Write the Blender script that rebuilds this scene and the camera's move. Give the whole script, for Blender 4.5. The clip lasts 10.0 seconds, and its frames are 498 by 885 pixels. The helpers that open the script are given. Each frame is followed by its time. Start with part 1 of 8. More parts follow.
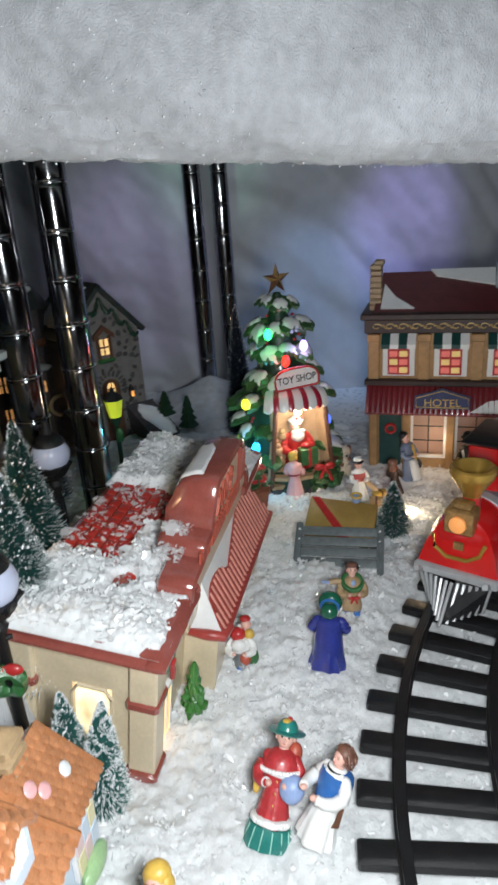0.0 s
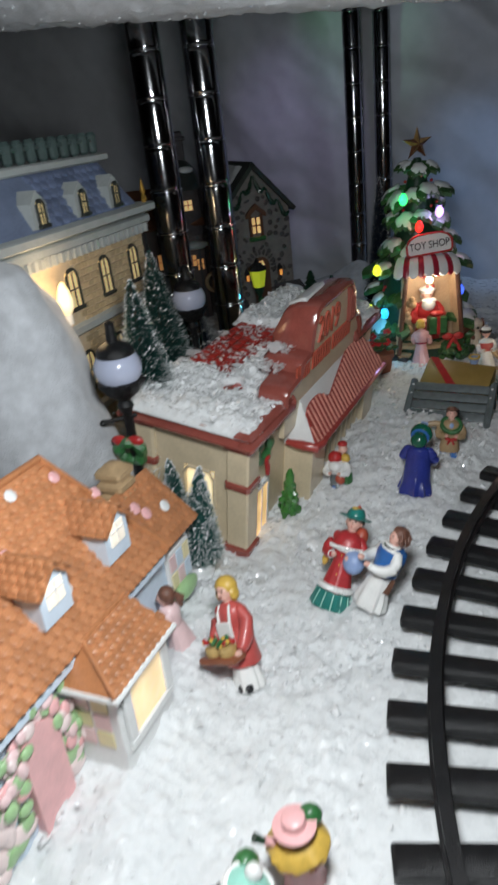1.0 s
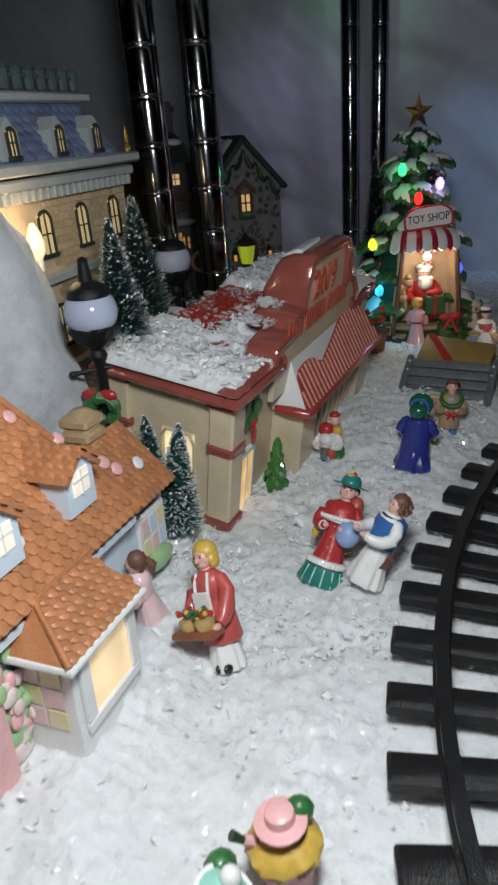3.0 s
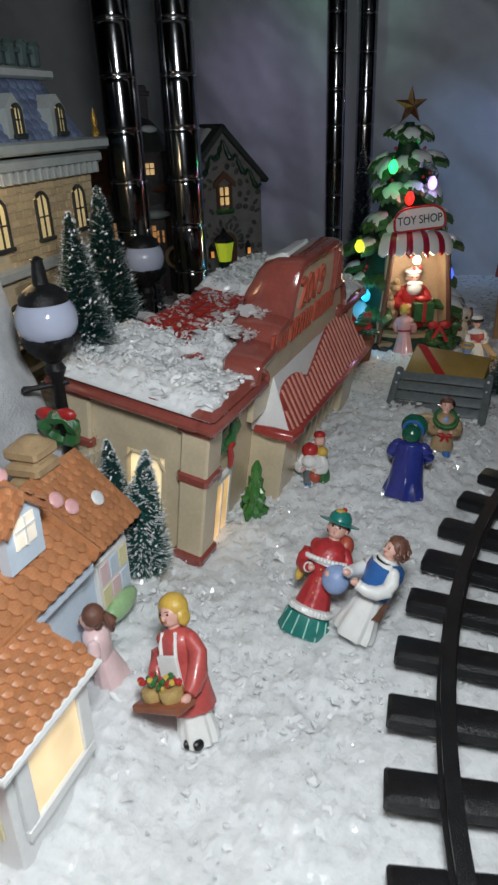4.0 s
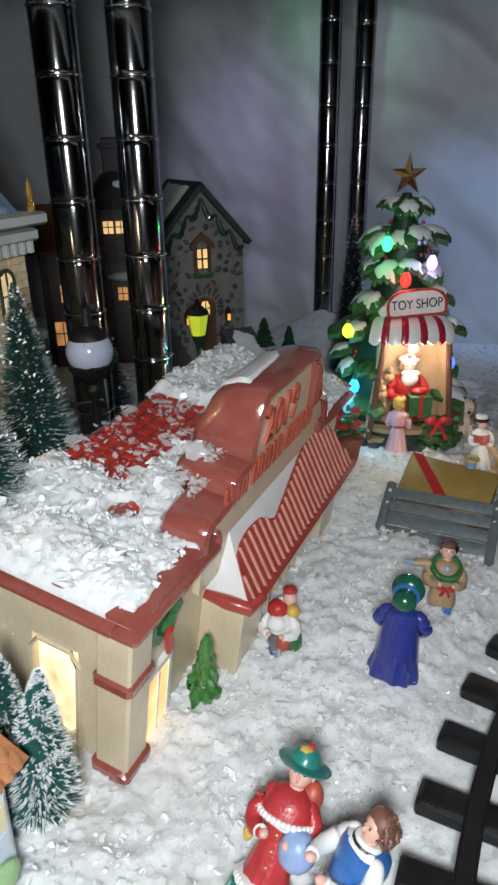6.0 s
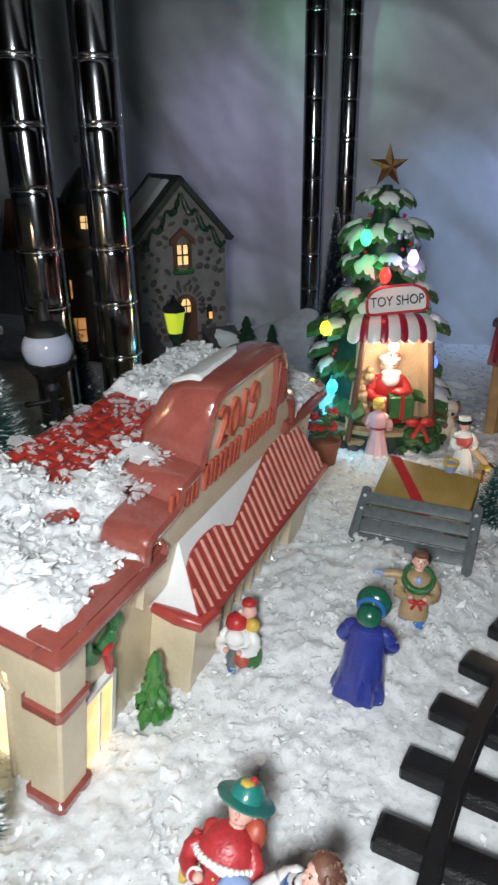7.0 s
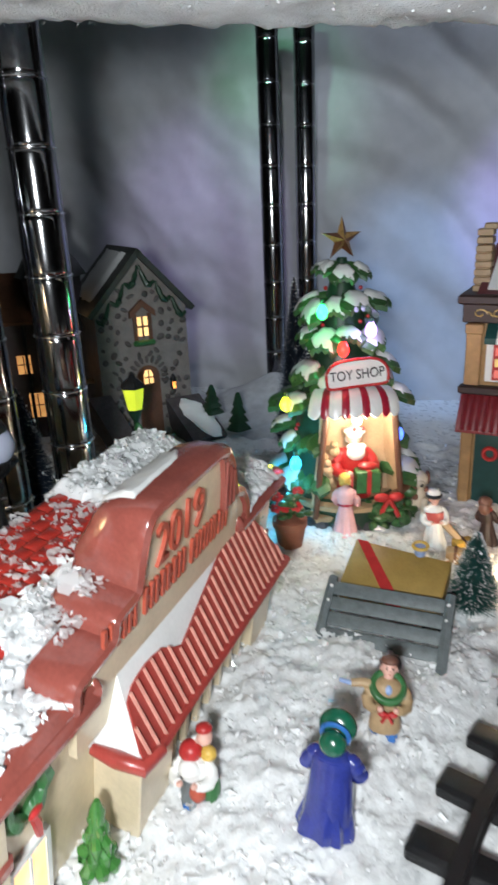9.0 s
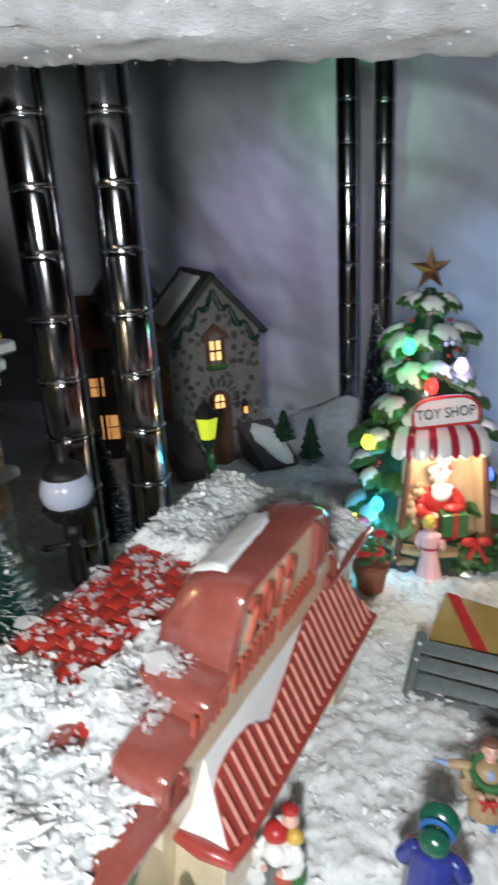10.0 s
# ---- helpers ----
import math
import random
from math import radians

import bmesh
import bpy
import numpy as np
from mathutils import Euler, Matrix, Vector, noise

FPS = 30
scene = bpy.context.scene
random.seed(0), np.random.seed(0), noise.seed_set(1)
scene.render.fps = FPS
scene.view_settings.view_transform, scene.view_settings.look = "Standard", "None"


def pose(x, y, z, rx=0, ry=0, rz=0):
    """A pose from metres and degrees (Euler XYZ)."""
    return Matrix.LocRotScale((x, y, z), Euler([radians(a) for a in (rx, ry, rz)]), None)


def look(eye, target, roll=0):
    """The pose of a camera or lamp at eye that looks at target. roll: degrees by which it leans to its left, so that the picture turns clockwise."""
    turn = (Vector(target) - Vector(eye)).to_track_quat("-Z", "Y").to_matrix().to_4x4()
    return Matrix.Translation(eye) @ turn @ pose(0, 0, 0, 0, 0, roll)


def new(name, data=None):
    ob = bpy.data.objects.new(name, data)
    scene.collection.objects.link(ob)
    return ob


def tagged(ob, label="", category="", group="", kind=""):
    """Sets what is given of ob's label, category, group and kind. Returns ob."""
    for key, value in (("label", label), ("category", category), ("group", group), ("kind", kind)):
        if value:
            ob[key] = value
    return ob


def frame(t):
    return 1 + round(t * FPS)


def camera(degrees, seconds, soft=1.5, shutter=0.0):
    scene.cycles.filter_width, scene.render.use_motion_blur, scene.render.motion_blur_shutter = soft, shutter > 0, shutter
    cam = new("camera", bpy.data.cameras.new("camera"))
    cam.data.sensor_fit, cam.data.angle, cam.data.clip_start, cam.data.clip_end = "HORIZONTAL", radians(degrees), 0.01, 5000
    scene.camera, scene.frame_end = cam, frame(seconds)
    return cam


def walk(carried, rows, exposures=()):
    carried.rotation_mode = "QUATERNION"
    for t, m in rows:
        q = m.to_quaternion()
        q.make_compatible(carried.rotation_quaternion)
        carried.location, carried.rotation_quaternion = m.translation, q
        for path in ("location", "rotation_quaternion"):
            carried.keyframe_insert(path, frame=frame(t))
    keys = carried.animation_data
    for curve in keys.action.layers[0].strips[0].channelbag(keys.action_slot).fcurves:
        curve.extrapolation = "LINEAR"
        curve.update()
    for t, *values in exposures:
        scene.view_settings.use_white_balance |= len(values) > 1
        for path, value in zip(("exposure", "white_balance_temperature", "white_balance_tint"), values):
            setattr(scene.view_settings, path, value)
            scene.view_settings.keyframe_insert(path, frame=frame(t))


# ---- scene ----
cam = camera(41.1, 10.0, 2.5, 0.5)
PATH = [
    (0, (0.015, 0.025, 0.354), (-0.003, 1.891, -0.368), -4.1),
    (0.5, (0.055, 0.001, 0.334), (-0.22, 1.827, -0.434), -6.0),
    (1, (0.073, -0.052, 0.303), (-0.465, 1.663, -0.573), -7.0),
    (1.5, (0.067, -0.089, 0.288), (-0.487, 1.64, -0.551), -6.6),
    (2, (0.062, -0.084, 0.266), (-0.458, 1.644, -0.596), -5.1),
    (2.2, (0.07, -0.081, 0.265), (-0.417, 1.662, -0.585), -4.9),
    (3.3, (0.054, -0.01, 0.252), (-0.421, 1.732, -0.609), -4.2),
    (3.5, (0.052, -0.003, 0.254), (-0.39, 1.739, -0.624), -3.2),
    (4, (0.044, 0.022, 0.252), (-0.357, 1.773, -0.627), -2.4),
    (4.5, (0.039, 0.041, 0.257), (-0.327, 1.796, -0.628), -1.5),
    (5, (0.042, 0.08, 0.262), (-0.298, 1.866, -0.572), -2.0),
    (5.2, (0.032, 0.1, 0.263), (-0.299, 1.895, -0.554), -1.9),
    (6.3, (0.049, 0.141, 0.279), (-0.354, 1.928, -0.523), -0.7),
    (6.5, (0.052, 0.144, 0.27), (-0.34, 1.928, -0.546), -0.6),
    (7, (0.061, 0.164, 0.267), (-0.331, 1.956, -0.531), -0.7),
    (7.5, (0.078, 0.167, 0.266), (-0.266, 1.978, -0.51), -2.3),
    (8, (0.09, 0.177, 0.276), (-0.138, 2.041, -0.412), -1.8),
    (8.5, (0.088, 0.174, 0.278), (-0.093, 2.041, -0.414), -1.9),
    (9, (0.074, 0.2, 0.286), (-0.279, 2.049, -0.389), -2.6),
    (9.5, (0.073, 0.211, 0.292), (-0.325, 2.061, -0.354), -3.1),
    (10, (0.053, 0.223, 0.305), (-0.469, 2.04, -0.35), -3.3),
]
walk(cam, [(t, look(eye, target, roll)) for t, eye, target, roll in PATH],
     [(0, -0.1), (0.5, -0.3), (1, -0.84), (1.5, -1.02), (2.2, -1.02), (3.3, -1.04), (4.5, -0.76), (5.2, -0.4), (6.3, -0.05), (7, 0.12), (8, 0.36), (8.5, 0.50), (9.2, 0.58), (10, 0.45)])

# ---- light ----
world = bpy.data.worlds.new("dim_room")
scene.world = world
world.use_nodes = True
world.node_tree.nodes["Background"].inputs[0].default_value = (0.55, 0.62, 0.75, 1)
world.node_tree.nodes["Background"].inputs[1].default_value = 0.12


def lamp(name, kind, m, watts, colour, size=0.01, cone=None, blend=0.6):
    data = bpy.data.lights.new(name, kind)
    data.energy, data.color, data.shadow_soft_size = watts, colour, size
    if cone:
        data.spot_size, data.spot_blend = radians(cone), blend
    ob = new(name, data)
    ob.matrix_world = m
    return ob


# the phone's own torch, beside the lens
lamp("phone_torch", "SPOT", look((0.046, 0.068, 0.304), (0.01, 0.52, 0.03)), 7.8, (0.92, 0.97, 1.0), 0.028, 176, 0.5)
# spots added out of sight, washing down the cloth: cool fill, then LED colours
lamp("cool_fill", "SPOT", look((0.22, 0.74, 0.76), (0.12, 1.18, 0.26)), 3.3, (0.74, 0.84, 1.0), 0.03, 88, 1.0)
lamp("violet_wash", "SPOT", look((0.34, 0.76, 0.62), (0.29, 1.18, 0.28)), 9.0, (0.42, 0.36, 1.0), 0.02, 25, 1.0)
lamp("blue_wash", "SPOT", look((0.18, 0.76, 0.62), (0.16, 1.18, 0.11)), 6.5, (0.28, 0.52, 1.0), 0.02, 36, 1.0)
lamp("purple_wash", "SPOT", look((-0.18, 0.76, 0.62), (-0.17, 1.18, 0.27)), 3.6, (0.62, 0.50, 1.0), 0.02, 34, 1.0)
lamp("green_wash", "SPOT", look((-0.08, 0.76, 0.68), (-0.05, 1.18, 0.42)), 2.6, (0.38, 1.0, 0.62), 0.02, 30, 1.0)


# ---- materials ----
def mat(name, colour, rough=0.5, metal=0.0, vary=0.25, scale=120.0, bump=0.15, bump_scale=None, coat=0.0, spread=0.0, glow=0.0, sheen=0.0):
    """A painted, glazed or natural surface: colour that varies at two scales, with fine relief."""
    m = bpy.data.materials.new(name)
    m.use_nodes = True
    nt = m.node_tree
    n, l = nt.nodes, nt.links
    p = n["Principled BSDF"]
    p.inputs["Roughness"].default_value, p.inputs["Metallic"].default_value = rough, metal
    p.inputs["Coat Weight"].default_value = coat
    p.inputs["Sheen Weight"].default_value = sheen
    p.inputs["Coat Roughness"].default_value = 0.07
    tc = n.new("ShaderNodeTexCoord")
    big, small = n.new("ShaderNodeTexNoise"), n.new("ShaderNodeTexNoise")
    big.inputs["Scale"].default_value, small.inputs["Scale"].default_value = scale, scale * 7
    big.inputs["Detail"].default_value = small.inputs["Detail"].default_value = 3
    l.new(tc.outputs["Object"], big.inputs["Vector"]), l.new(tc.outputs["Object"], small.inputs["Vector"])
    mix = n.new("ShaderNodeMix")
    mix.inputs[0].default_value = 0.4
    l.new(big.outputs[0], mix.inputs[2]), l.new(small.outputs[0], mix.inputs[3])
    ramp = n.new("ShaderNodeMapRange")
    ramp.inputs[1].default_value, ramp.inputs[2].default_value = 0.3, 0.7
    ramp.inputs[3].default_value, ramp.inputs[4].default_value = 1 - vary, 1 + vary * 0.6
    l.new(mix.outputs[0], ramp.inputs[0])
    value = ramp.outputs[0]
    if spread:
        info, wide = n.new("ShaderNodeObjectInfo"), n.new("ShaderNodeMapRange")
        wide.inputs[3].default_value, wide.inputs[4].default_value = 1 - spread, 1 + spread
        l.new(info.outputs["Random"], wide.inputs[0])
        times = n.new("ShaderNodeMath")
        times.operation = "MULTIPLY"
        l.new(value, times.inputs[0]), l.new(wide.outputs[0], times.inputs[1])
        value = times.outputs[0]
    tint = n.new("ShaderNodeVectorMath")
    tint.operation = "SCALE"
    tint.inputs[0].default_value = colour[:3]
    l.new(value, tint.inputs["Scale"])
    l.new(tint.outputs[0], p.inputs["Base Color"])
    if bump:
        b, bn = n.new("ShaderNodeBump"), n.new("ShaderNodeTexNoise")
        bn.inputs["Scale"].default_value = bump_scale or scale * 5
        b.inputs["Strength"].default_value, b.inputs["Distance"].default_value = bump, 0.001
        l.new(tc.outputs["Object"], bn.inputs["Vector"])
        l.new(bn.outputs[0], b.inputs["Height"]), l.new(b.outputs[0], p.inputs["Normal"])
    if glow:
        l.new(tint.outputs[0], p.inputs["Emission Color"])
        p.inputs["Emission Strength"].default_value = glow
    return m


SNOW = mat("snow_fibre", (0.86, 0.875, 0.89), 0.7, vary=0.05, scale=60, bump=0.5, bump_scale=900, sheen=0.2)


def flaky(name, colour, cells, tilt):
    """Packed plastic snow: every small cell is a chip lying at its own angle, some of them glossy."""
    m = mat(name, colour, 0.6, vary=0.07, scale=45, bump=0.35, bump_scale=500)
    n, l = m.node_tree.nodes, m.node_tree.links
    p = n["Principled BSDF"]
    tc, bump = n["Texture Coordinate"], n["Bump"]
    total = None
    for scale, amount in ((cells, tilt), (cells * 2.3, tilt * 0.7)):
        v, off, sc = n.new("ShaderNodeTexVoronoi"), n.new("ShaderNodeVectorMath"), n.new("ShaderNodeVectorMath")
        v.inputs["Scale"].default_value = scale
        off.operation, sc.operation = "SUBTRACT", "SCALE"
        off.inputs[1].default_value = (0.5, 0.5, 0.5)
        sc.inputs["Scale"].default_value = amount
        l.new(tc.outputs["Object"], v.inputs["Vector"]), l.new(v.outputs["Color"], off.inputs[0]), l.new(off.outputs[0], sc.inputs[0])
        if total is None:
            total = sc
            rough = n.new("ShaderNodeMapRange")
            rough.inputs[1].default_value, rough.inputs[2].default_value = 0.75, 0.85
            rough.inputs[3].default_value, rough.inputs[4].default_value = 0.65, 0.16
            sep = n.new("ShaderNodeSeparateColor")
            l.new(v.outputs["Color"], sep.inputs[0]), l.new(sep.outputs[0], rough.inputs[0]), l.new(rough.outputs[0], p.inputs["Roughness"])
        else:
            add_ = n.new("ShaderNodeVectorMath")
            l.new(total.outputs[0], add_.inputs[0]), l.new(sc.outputs[0], add_.inputs[1])
            total = add_
    p.inputs["Subsurface Weight"].default_value = 0.7
    p.inputs["Subsurface Radius"].default_value = (1, 1, 1)
    p.inputs["Subsurface Scale"].default_value = 0.005
    final, unit = n.new("ShaderNodeVectorMath"), n.new("ShaderNodeVectorMath")
    unit.operation = "NORMALIZE"
    l.new(bump.outputs[0], final.inputs[0]), l.new(total.outputs[0], final.inputs[1])
    l.new(final.outputs[0], unit.inputs[0]), l.new(unit.outputs[0], p.inputs["Normal"])
    return m


PACKED = flaky("packed_plastic_snow", (0.76, 0.775, 0.78), 210, 0.26)


def film(name, colour, clear, through_, rough=0.3):
    """Thin plastic snow film: glossy, letting light through, partly clear."""
    m = bpy.data.materials.new(name)
    m.use_nodes = True
    n, l = m.node_tree.nodes, m.node_tree.links
    p, out = n["Principled BSDF"], n["Material Output"]
    p.inputs["Base Color"].default_value = (*colour, 1)
    p.inputs["Roughness"].default_value = rough
    tr, cl, a, b = n.new("ShaderNodeBsdfTranslucent"), n.new("ShaderNodeBsdfTransparent"), n.new("ShaderNodeMixShader"), n.new("ShaderNodeMixShader")
    tr.inputs[0].default_value = (*colour, 1)
    geo, rng = n.new("ShaderNodeNewGeometry"), n.new("ShaderNodeMapRange")
    rng.inputs[3].default_value, rng.inputs[4].default_value = clear * 0.4, clear * 1.6
    l.new(geo.outputs["Random Per Island"], rng.inputs[0]), l.new(rng.outputs[0], b.inputs[0])
    a.inputs[0].default_value = through_
    l.new(p.outputs[0], a.inputs[1]), l.new(tr.outputs[0], a.inputs[2])
    l.new(a.outputs[0], b.inputs[1]), l.new(cl.outputs[0], b.inputs[2])
    l.new(b.outputs[0], out.inputs[0])
    return m


def chip(name, colour, low, soft):
    """Glossy snow chips, each a little clearer or milkier than the next."""
    m = mat(name, colour, 0.11, vary=0.04, bump=0, coat=0.5)
    n, l = m.node_tree.nodes, m.node_tree.links
    p, geo, rng, tone = n["Principled BSDF"], n.new("ShaderNodeNewGeometry"), n.new("ShaderNodeMapRange"), n.new("ShaderNodeVectorMath")
    rng.inputs[3].default_value, rng.inputs[4].default_value = low, 1.0
    tone.operation = "SCALE"
    tone.inputs[0].default_value = colour
    l.new(geo.outputs["Random Per Island"], rng.inputs[0]), l.new(rng.outputs[0], tone.inputs["Scale"])
    l.new(tone.outputs[0], p.inputs["Base Color"])
    p.inputs["Subsurface Weight"].default_value = soft
    p.inputs["Subsurface Radius"].default_value = (1, 1, 1)
    p.inputs["Subsurface Scale"].default_value = 0.003
    return m


FLAKE = chip("clear_snow_chip", (0.90, 0.915, 0.92), 0.84, 0.0)
CHUNK = film("snow_chunk_film", (0.90, 0.91, 0.915), 0.30, 0.5, 0.2)


ICE = chip("crushed_clear_snow", (0.90, 0.91, 0.92), 0.85, 0.6)
GLITTER = mat("white_glitter", (0.95, 0.96, 0.97), 0.2, 0.0, vary=0.02, bump=0, coat=0.6)
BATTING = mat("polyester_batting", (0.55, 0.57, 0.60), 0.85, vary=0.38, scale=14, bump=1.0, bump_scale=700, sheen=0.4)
CLOTH = mat("grey_backdrop_cloth", (0.46, 0.47, 0.49), 0.9, vary=0.16, scale=6, bump=0.3, bump_scale=1200, sheen=0.2)
ROOM = mat("dark_room_wall", (0.12, 0.11, 0.10), 0.9, vary=0.2, scale=3)
CHROME = mat("dark_chrome", (0.29, 0.292, 0.303), 0.13, 1.0, vary=0.12, scale=200, bump=0.02)
# lighter than the tubes: puts the rings' highlights into the metal's colour
RINGCHROME = mat("lightened_ring_chrome", (0.80, 0.81, 0.83), 0.16, 1.0, vary=0.1, scale=200, bump=0.02)
BLACK = mat("black_plastic", (0.012, 0.012, 0.013), 0.31, vary=0.4, scale=150, bump=0.5, bump_scale=1400)
BLACK.node_tree.nodes["Principled BSDF"].inputs["Specular IOR Level"].default_value = 0.28
BEIGE = mat("beige_glazed_ceramic", (0.66, 0.55, 0.38), 0.32, vary=0.14, scale=60, bump=0.08, coat=0.3)
BRICKRED = mat("brick_red_glaze", (0.285, 0.075, 0.058), 0.18, vary=0.2, scale=80, bump=0.2, coat=0.7)
AWNRED = mat("awning_red_glaze", (0.37, 0.052, 0.042), 0.3, vary=0.25, scale=90, bump=0.1, coat=0.4)
WHITEGLAZE = mat("white_glaze", (0.78, 0.79, 0.78), 0.3, vary=0.08, scale=70, bump=0.1, coat=0.4)
ORANGE = mat("faded_orange_paint", (0.44, 0.085, 0.05), 0.4, vary=0.3, scale=200)
GREEN = mat("leaf_green_paint", (0.035, 0.15, 0.045), 0.35, vary=0.4, scale=150, bump=0.3, coat=0.3)
LIME = mat("bright_green_glaze", (0.05, 0.20, 0.04), 0.25, vary=0.4, scale=120, coat=0.5)
REDPAINT = mat("red_paint", (0.48, 0.03, 0.03), 0.35, vary=0.3, scale=150, coat=0.3)
DARKGREEN = mat("pine_green_bristle", (0.038, 0.165, 0.145), 0.6, vary=0.4, scale=200)
BLUEBRISTLE = mat("night_blue_bristle", (0.01, 0.03, 0.07), 0.6, vary=0.4, scale=200)
GLOBE = mat("milk_glass", (0.46, 0.50, 0.64), 0.12, vary=0.03, scale=40, bump=0, coat=0.5)
CARAMEL = mat("caramel_roof_glaze", (0.46, 0.19, 0.08), 0.35, vary=0.28, scale=70, bump=0.2, coat=0.3)
SKYBLUE = mat("pale_blue_glaze", (0.60, 0.71, 0.82), 0.35, vary=0.08, scale=60, coat=0.2)
PINK = mat("candy_pink_glaze", (0.80, 0.44, 0.44), 0.35, vary=0.15, scale=90, coat=0.2)
TAN = mat("tan_glaze", (0.42, 0.29, 0.16), 0.45, vary=0.25, scale=120)
DOVE = mat("dove_grey_glaze", (0.42, 0.45, 0.44), 0.4, vary=0.15, scale=80)
DOVEDARK = mat("dim_grey_glaze", (0.17, 0.185, 0.185), 0.4, vary=0.25, scale=120, coat=0.2)
SLATE = mat("blue_slate_glaze", (0.16, 0.20, 0.30), 0.4, vary=0.25, scale=100)
CREAM = mat("cream_brick_glaze", (0.68, 0.54, 0.36), 0.45, vary=0.2, scale=120)
STONE = mat("grey_fieldstone", (0.205, 0.183, 0.17), 0.7, vary=0.3, scale=90, bump=0.5)
STONEPATCH = mat("brown_fieldstone", (0.085, 0.073, 0.07), 0.7, vary=0.45, scale=160, bump=0.4, spread=0.35)
STONEDARK = mat("dark_fieldstone", (0.07, 0.06, 0.065), 0.7, vary=0.4, scale=150, bump=0.4)
ROOFDARK = mat("dark_green_roof", (0.03, 0.035, 0.03), 0.5, vary=0.4, scale=100, bump=0.3)
BROWN = mat("brown_wood_paint", (0.13, 0.055, 0.03), 0.5, vary=0.35, scale=100)
BROWNDARK = mat("umber_paint", (0.045, 0.025, 0.022), 0.5, vary=0.3, scale=120)
OCHRE = mat("ochre_wood_paint", (0.42, 0.24, 0.10), 0.5, vary=0.3, scale=140)
DARKRED = mat("oxblood_roof", (0.10, 0.018, 0.02), 0.45, vary=0.35, scale=90, bump=0.25)
GOLD = mat("antique_gold", (0.38, 0.22, 0.08), 0.35, 0.35, vary=0.7, scale=200)
BRASS = mat("bright_brass", (0.70, 0.42, 0.09), 0.24, 0.7, vary=0.15, scale=200)
GUNMETAL = mat("grey_metal_paint", (0.18, 0.20, 0.21), 0.4, 0.3, vary=0.3, scale=150)
NAVY = mat("navy_glaze", (0.028, 0.042, 0.25), 0.25, vary=0.25, scale=100, coat=0.5)
TEAL = mat("teal_glaze", (0.02, 0.20, 0.17), 0.3, vary=0.25, scale=100, coat=0.4)
BLUE = mat("blue_paint", (0.03, 0.14, 0.42), 0.35, vary=0.25, scale=120, coat=0.3)
PALEBLUE = mat("dusty_blue_paint", (0.28, 0.38, 0.62), 0.4, vary=0.15, scale=120)
SKIN = mat("figurine_flesh_paint", (0.74, 0.43, 0.35), 0.4, vary=0.1, scale=150, coat=0.2)
BLOND = mat("yellow_paint", (0.65, 0.42, 0.08), 0.4, vary=0.25, scale=200)
HAIR = mat("brown_paint", (0.10, 0.04, 0.025), 0.4, vary=0.3, scale=200, coat=0.2)
WHITE = mat("white_paint", (0.80, 0.80, 0.78), 0.4, vary=0.08, scale=150, coat=0.2)
CORAL = mat("coral_red_paint", (0.52, 0.09, 0.08), 0.4, vary=0.25, scale=120, coat=0.2)
KHAKI = mat("gold_kraft_wrap", (0.34, 0.22, 0.06), 0.45, vary=0.2, scale=90)
INK = mat("black_ink", (0.01, 0.01, 0.012), 0.4)
BENCHGREY = mat("weathered_grey_wood", (0.15, 0.175, 0.18), 0.5, vary=0.35, scale=200, bump=0.4)


def light_mat(name, colour, strength):
    m = bpy.data.materials.new(name)
    m.use_nodes = True
    p = m.node_tree.nodes["Principled BSDF"]
    p.inputs["Base Color"].default_value = (*colour, 1)
    p.inputs["Emission Color"].default_value = (*colour, 1)
    n, l = m.node_tree.nodes, m.node_tree.links
    tc, tex, rng = n.new("ShaderNodeTexCoord"), n.new("ShaderNodeTexNoise"), n.new("ShaderNodeMapRange")
    tex.inputs["Scale"].default_value = 70
    rng.inputs[1].default_value, rng.inputs[2].default_value = 0.3, 0.7
    rng.inputs[3].default_value, rng.inputs[4].default_value = strength * 0.55, strength * 1.35
    l.new(tc.outputs["Object"], tex.inputs["Vector"]), l.new(tex.outputs[0], rng.inputs[0])
    l.new(rng.outputs[0], p.inputs["Emission Strength"])
    p.inputs["Roughness"].default_value = 0.3
    return m


WARM = light_mat("lamplit_pane", (1.0, 0.62, 0.25), 0.9)
WARMWHITE = light_mat("warm_lamplit_pane", (1.0, 0.83, 0.5), 1.3)
BULB = light_mat("warm_bulb", (1.0, 0.78, 0.5), 14.0)
AMBER = light_mat("amber_pane", (1.0, 0.38, 0.08), 1.2)
AMBERDIM = light_mat("dim_amber_pane", (1.0, 0.46, 0.15), 0.38)
LEDS = {k: light_mat(k + "_led", c, 3.0) for k, c in dict(cyan=(0.03, 0.50, 1.0), green=(0.04, 1.0, 0.22), red=(1.0, 0.03, 0.02), blue=(0.06, 0.14, 1.0), violet=(0.62, 0.38, 1.0), yellow=(0.75, 0.85, 0.03), white=(0.85, 0.9, 1.0)).items()}


